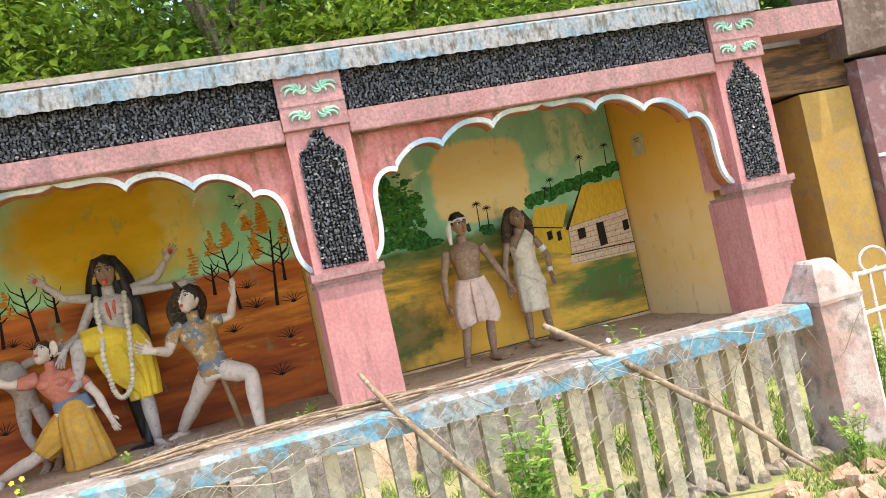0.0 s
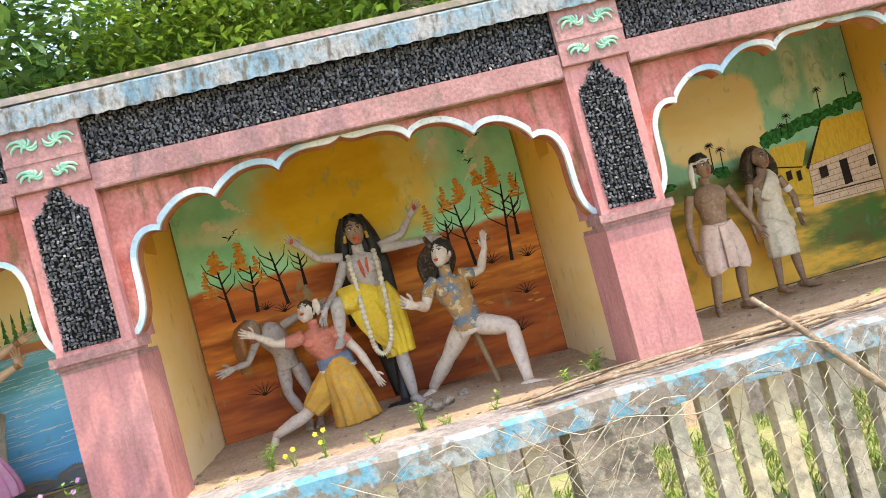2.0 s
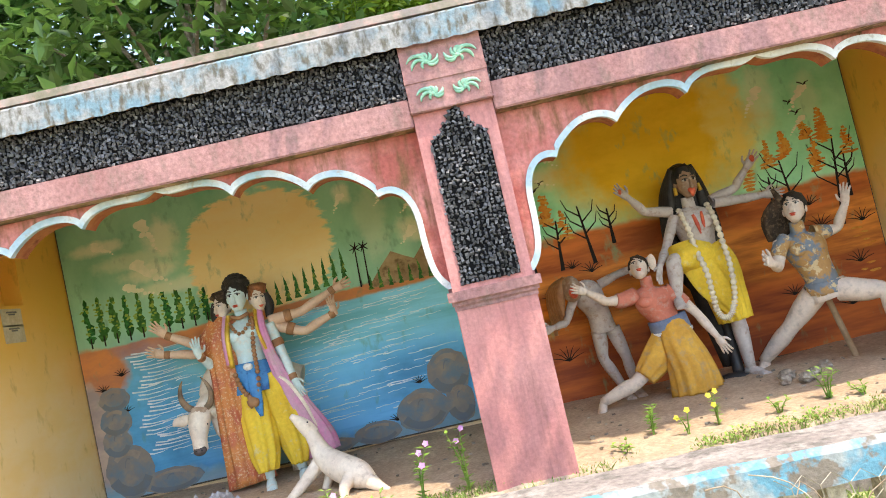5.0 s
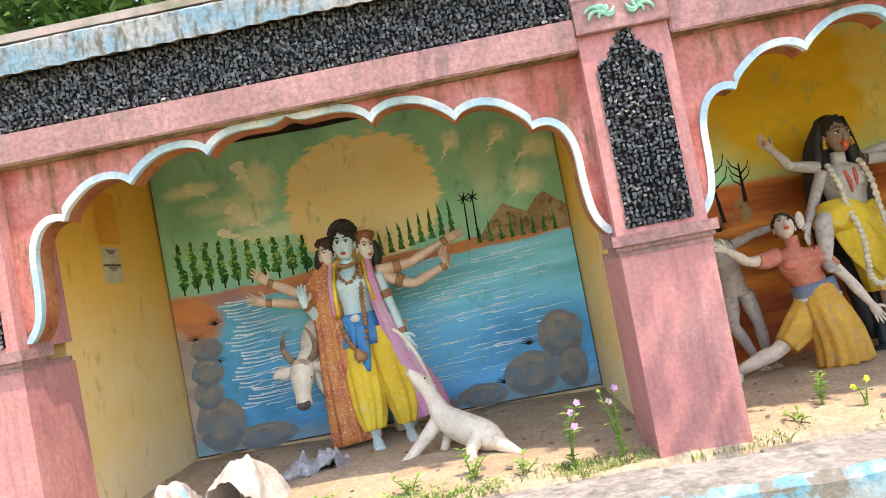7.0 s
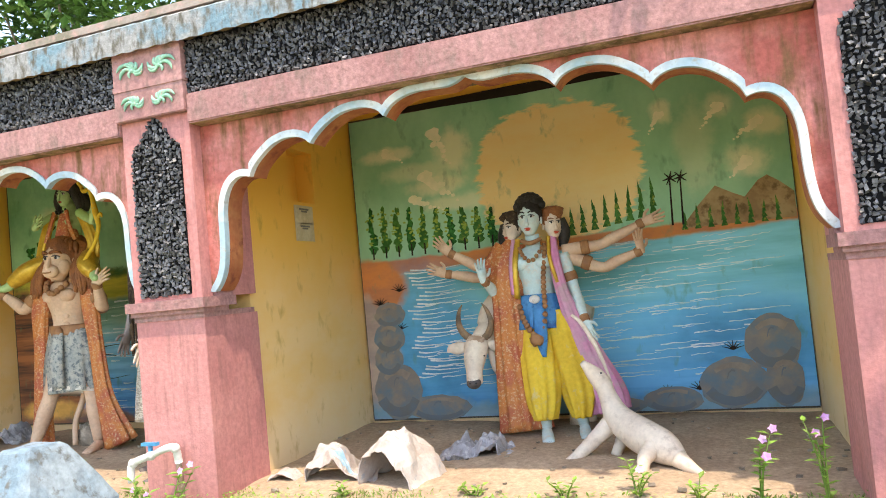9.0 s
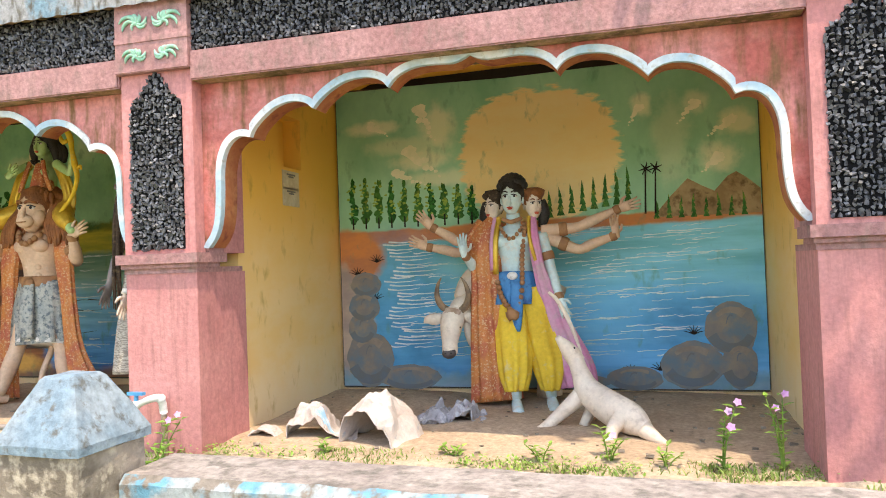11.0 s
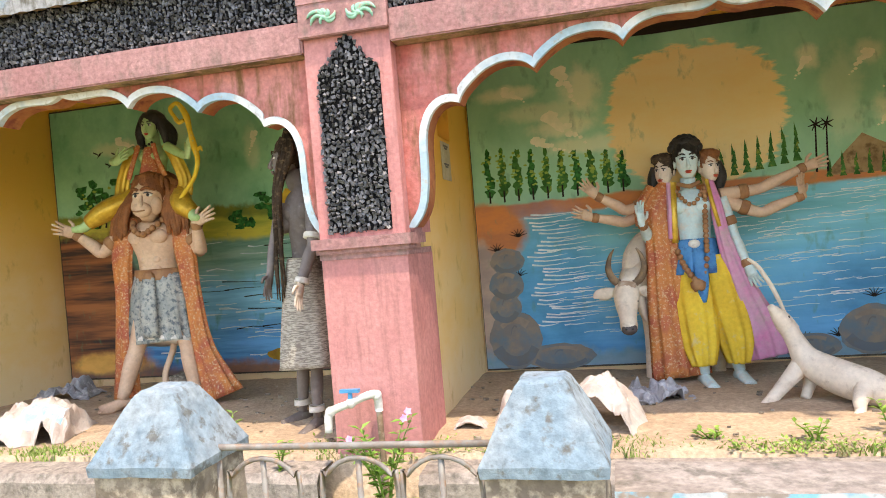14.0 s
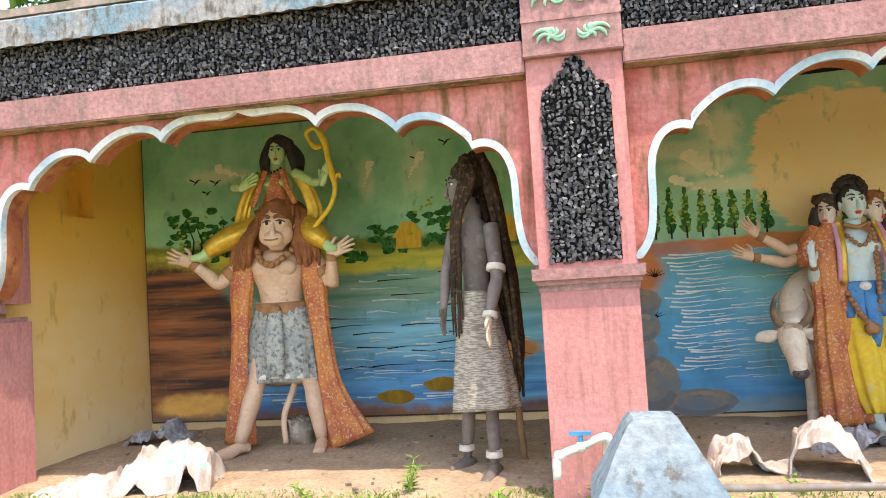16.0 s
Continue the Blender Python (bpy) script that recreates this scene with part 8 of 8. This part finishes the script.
def blades(x0, x1, y0, y1, n_, hmin, hmax, zf, thresh=-0.1):
    for _ in range(n_):
        x, y = GR.uniform(x0, x1), GR.uniform(y0, y1)
        if noise.noise(Vector((x * 1.6, y * 1.6, 8))) < thresh:
            continue
        h, a = GR.uniform(hmin, hmax), GR.uniform(0, 6.28)
        w = GR.uniform(0.003, 0.006)
        dx, dy = math.cos(a), math.sin(a)
        l = GR.uniform(0.2, 0.8) * h
        z = zf(x, y) - 0.01
        quads.append([(x - dy * w, y + dx * w, z), (x + dy * w, y - dx * w, z), (x + dx * l * 0.4 + dy * w * 0.7, y + dy * l * 0.4 - dx * w * 0.7, z + h * 0.65), (x + dx * l, y + dy * l, z + h)])


blades(-3.5, 4.5, -3.4, -1.9, 34000, 0.02, 0.085, ground_z, -0.35)
blades(-7.8, 4.5, -1.65, -0.3, 28000, 0.03, 0.1, ground_z, -0.15)
blades(-10.4, 3.3, -0.04, 0.24, 15000, 0.015, 0.05, lambda x, y: floor_z(x) - 0.025, 0.05)
blades(-10.4, 3.3, 0.02, 0.16, 3500, 0.02, 0.045, lambda x, y: floor_z(x) - 0.025, -0.4)
cover = []
for _ in range(9000):
    x, y = GR.uniform(-10.4, 3.3), abs(GR.gauss(0, 0.09)) - 0.02
    if noise.noise(Vector((x * 1.1, y * 2.0, 4))) < 0.0:
        continue
    z = floor_z(x) - 0.03 + GR.random() ** 2 * 0.06
    d = Vector((GR.uniform(-1, 1), GR.uniform(-1, 1), GR.uniform(-0.1, 0.6))).normalized()
    sd = d.cross(Vector((0, 0, 1))).normalized()
    l = GR.uniform(0.014, 0.03)
    p = Vector((x, y, z))
    cover.append([tuple(p), tuple(p + d * l * 0.5 + sd * l * 0.3), tuple(p + d * l), tuple(p + d * l * 0.5 - sd * l * 0.3)])
tagged(new("ground_cover", leaves_mesh("ground_cover", cover, [WEED])), "low creeping weeds along the broken ledge", "weeds", kind="stuff")
me = leaves_mesh("grass", quads, [GRASS])
tagged(new("grass", me), "short sunlit grass and dry straw", "grass", kind="stuff")

# ---- trees behind the roof ----
TR = random.Random(21)


def tree(x, y, h, r, n_clump, leaf_len, m, label, lean=(0, 0), per=70, trunk_r=0.14, z_low=2.4, extra=(), tight=()):
    """Tapered trunk, limbs, and many small leaves hung round the limb ends."""
    P = empty("tree", label, "tree", "trees behind the roof", at=(x, y, -0.1))
    b = bmesh.new()
    top = Vector((lean[0], lean[1], h * 0.75))
    tube(b, [(0, 0, -0.2), (lean[0] * 0.2, lean[1] * 0.2, h * 0.3), (lean[0] * 0.6, lean[1] * 0.6, h * 0.55), top], [trunk_r * 1.2, trunk_r, trunk_r * 0.7, trunk_r * 0.3], 0, 10, 5)
    tips = []
    for k in range(n_clump):
        a = TR.uniform(0, 6.28)
        zz = TR.uniform(z_low, h)
        f_ = math.sin(min(max((zz - z_low * 0.6) / (h - z_low * 0.6), 0), 1) * math.pi * 0.85 + 0.25)
        rr = r * TR.uniform(0.25, 1.0) * max(f_, 0.3)
        tips.append(Vector((lean[0] * 0.6 + math.cos(a) * rr, lean[1] * 0.6 + math.sin(a) * rr, zz)))
    tips += [Vector(e) - Vector((x, y, -0.1)) for e in extra]
    n_loose = len(tips)
    tips += [Vector(e) - Vector((x, y, -0.1)) for e in tight]
    if tight:
        hub = sum((tips[k] for k in range(n_loose, len(tips))), Vector()) / (len(tips) - n_loose) + Vector((0, 0, 0.35))
        s0 = Vector((lean[0] * 0.5, lean[1] * 0.5, h * 0.5))
        tube(b, [s0, s0.lerp(hub, 0.3) + Vector((0, 0, 1.6)), s0.lerp(hub, 0.7) + Vector((0, 0, 1.3)), hub], [0.07, 0.05, 0.035, 0.012], 0, 7, 6)
        for t_ in tips[n_loose:]:
            tube(b, [hub, hub.lerp(t_, 0.5) + Vector((0, 0, 0.05)), t_], [0.008, 0.006, 0.003], 0, 5, 3)
    for k, t_ in enumerate(tips[:n_loose]):
        if k % 7 == 0 or k >= n_clump:
            s0 = Vector((lean[0] * 0.5, lean[1] * 0.5, min(h * 0.5, max(t_.z * 0.6, 1.6))))
            mid = s0.lerp(t_, 0.5) + Vector((TR.uniform(-0.2, 0.2), TR.uniform(-0.2, 0.2), 0.25))
            tube(b, [s0, mid, t_], [min(trunk_r * 0.35, 0.05), min(trunk_r * 0.22, 0.03), 0.01], 0, 6, 4)
    part("trunk", b, BARK, P, smooth=True)
    q_ = []
    for k, t_ in enumerate(tips):
        for _ in range(per if k < n_loose else 5):
            d = Vector((TR.gauss(0, 1), TR.gauss(0, 1), TR.gauss(0, 0.7)))
            p = t_ + d * (0.3 if k < n_loose else 0.075)
            if p.y + y < 2.9 and p.z - 0.1 < 3.35:
                continue
            dr = Vector((TR.uniform(-1, 1), TR.uniform(-1, 1), TR.uniform(-0.8, 0.3))).normalized()
            s = dr.cross(Vector((TR.uniform(-0.5, 0.5), TR.uniform(-0.5, 0.5), 1))).normalized()
            L_ = leaf_len * TR.uniform(0.6, 1.25)
            w = L_ * 0.26
            nn = s.cross(dr) * L_ * 0.08
            q_.append([tuple(p), tuple(p + dr * L_ * 0.5 + s * w + nn), tuple(p + dr * L_), tuple(p + dr * L_ * 0.5 - s * w + nn)])
    me = leaves_mesh("crown", q_, [m])
    c = new("crown", me)
    c.parent = P
    tagged(c, kind="stuff")


# leafy sprays reaching out over the front: (x, y, z) that each one shades, and its own height
SPRAYS = [(-3.66, 0, 1.22, 4.6), (-3.5, 0, 1.02, 4.7), (-3.42, 0, 0.72, 4.6), (-3.6, 0, 0.66, 4.75), (-3.5, 0, 0.46, 4.6), (-3.66, 0, 0.9, 4.65), (-3.5, 0, 1.62, 4.7), (-3.42, 0, 1.8, 4.6),
          (-3.1, 0, 2.5, 4.7), (-2.75, 0, 2.47, 4.8), (-2.3, 0, 2.52, 4.75), (-3.0, 0.1, 2.1, 4.6), (-1.9, 0, 2.45, 4.7), (-3.75, 0, 2.65, 4.9), (-4.1, 0, 2.5, 4.8), (-2.5, -0.05, 2.75, 4.8), (-4.6, 0.1, 2.0, 4.7)]
tree(0.6, 4.4, 8.5, 2.6, 120, 0.15, LEAF, "leafy tree with a thick pale trunk behind the roof", (-1.6, 0.0), 120, 0.25)
tree(0.8, 5.2, 6.4, 2.2, 100, 0.12, LEAF, "slender bright green tree behind the roof", (0.3, 0), 150, 0.09)
tree(1.9, 4.4, 6.2, 2.2, 100, 0.12, LEAF, "slender bright green tree behind the roof", (0.2, 0), 150, 0.08)
tree(4.6, 4.8, 6.4, 2.5, 100, 0.13, LEAF, "leafy green tree behind the building end", (0.2, 0), 130, 0.14)
tree(-2.9, 5.4, 6.8, 2.6, 130, 0.14, LEAF, "dense bright green tree behind the roof", (-0.2, 0.1), 150, 0.12)
tree(-6.0, 3.8, 6.4, 2.2, 90, 0.19, LEAF_DARK, "broad-leaved dark green tree overhanging the roof", (0.1, -0.2), 110, 0.16,
     extra=[(-5.2, 1.6, 4.3), (-5.8, 1.3, 4.2), (-6.4, 1.5, 4.0), (-4.6, 1.7, 4.4)],
     tight=[(u + 0.21 * (hz - v), w - 0.315 * (hz - v), hz) for u, w, v, hz in SPRAYS])
tree(-8.8, 4.2, 6.4, 2.4, 100, 0.18, LEAF_DARK, "dark green broad-leaved tree behind the roof", (0, 0), 110, 0.16)
tree(-12.2, 4.6, 6.6, 2.6, 90, 0.18, LEAF_DARK, "dark green broad-leaved tree behind the roof", (0, 0), 100, 0.16)
q_ = []
for k in range(80000):
    x, y, z = TR.uniform(-26, 18), TR.uniform(9.5, 12.5), TR.uniform(0, 9.5) * (0.8 + 0.25 * noise.noise(Vector((k % 44, 0, 0))))
    dr = Vector((TR.uniform(-1, 1), TR.uniform(-1, 1), TR.uniform(-0.8, 0.4))).normalized()
    s = dr.cross(Vector((0.2, TR.uniform(-1, 1), 1))).normalized()
    if noise.noise(Vector((x * 0.5, z * 0.6, 3))) < -0.6:
        continue
    L_ = TR.uniform(0.3, 0.55)
    p = Vector((x, y, z))
    q_.append([tuple(p), tuple(p + dr * L_ * 0.5 + s * L_ * 0.3), tuple(p + dr * L_), tuple(p + dr * L_ * 0.5 - s * L_ * 0.3)])
tagged(new("far_woods", leaves_mesh("far_woods", q_, [LEAF_DARK])), "dense green woods far behind the building", "woods", kind="stuff")
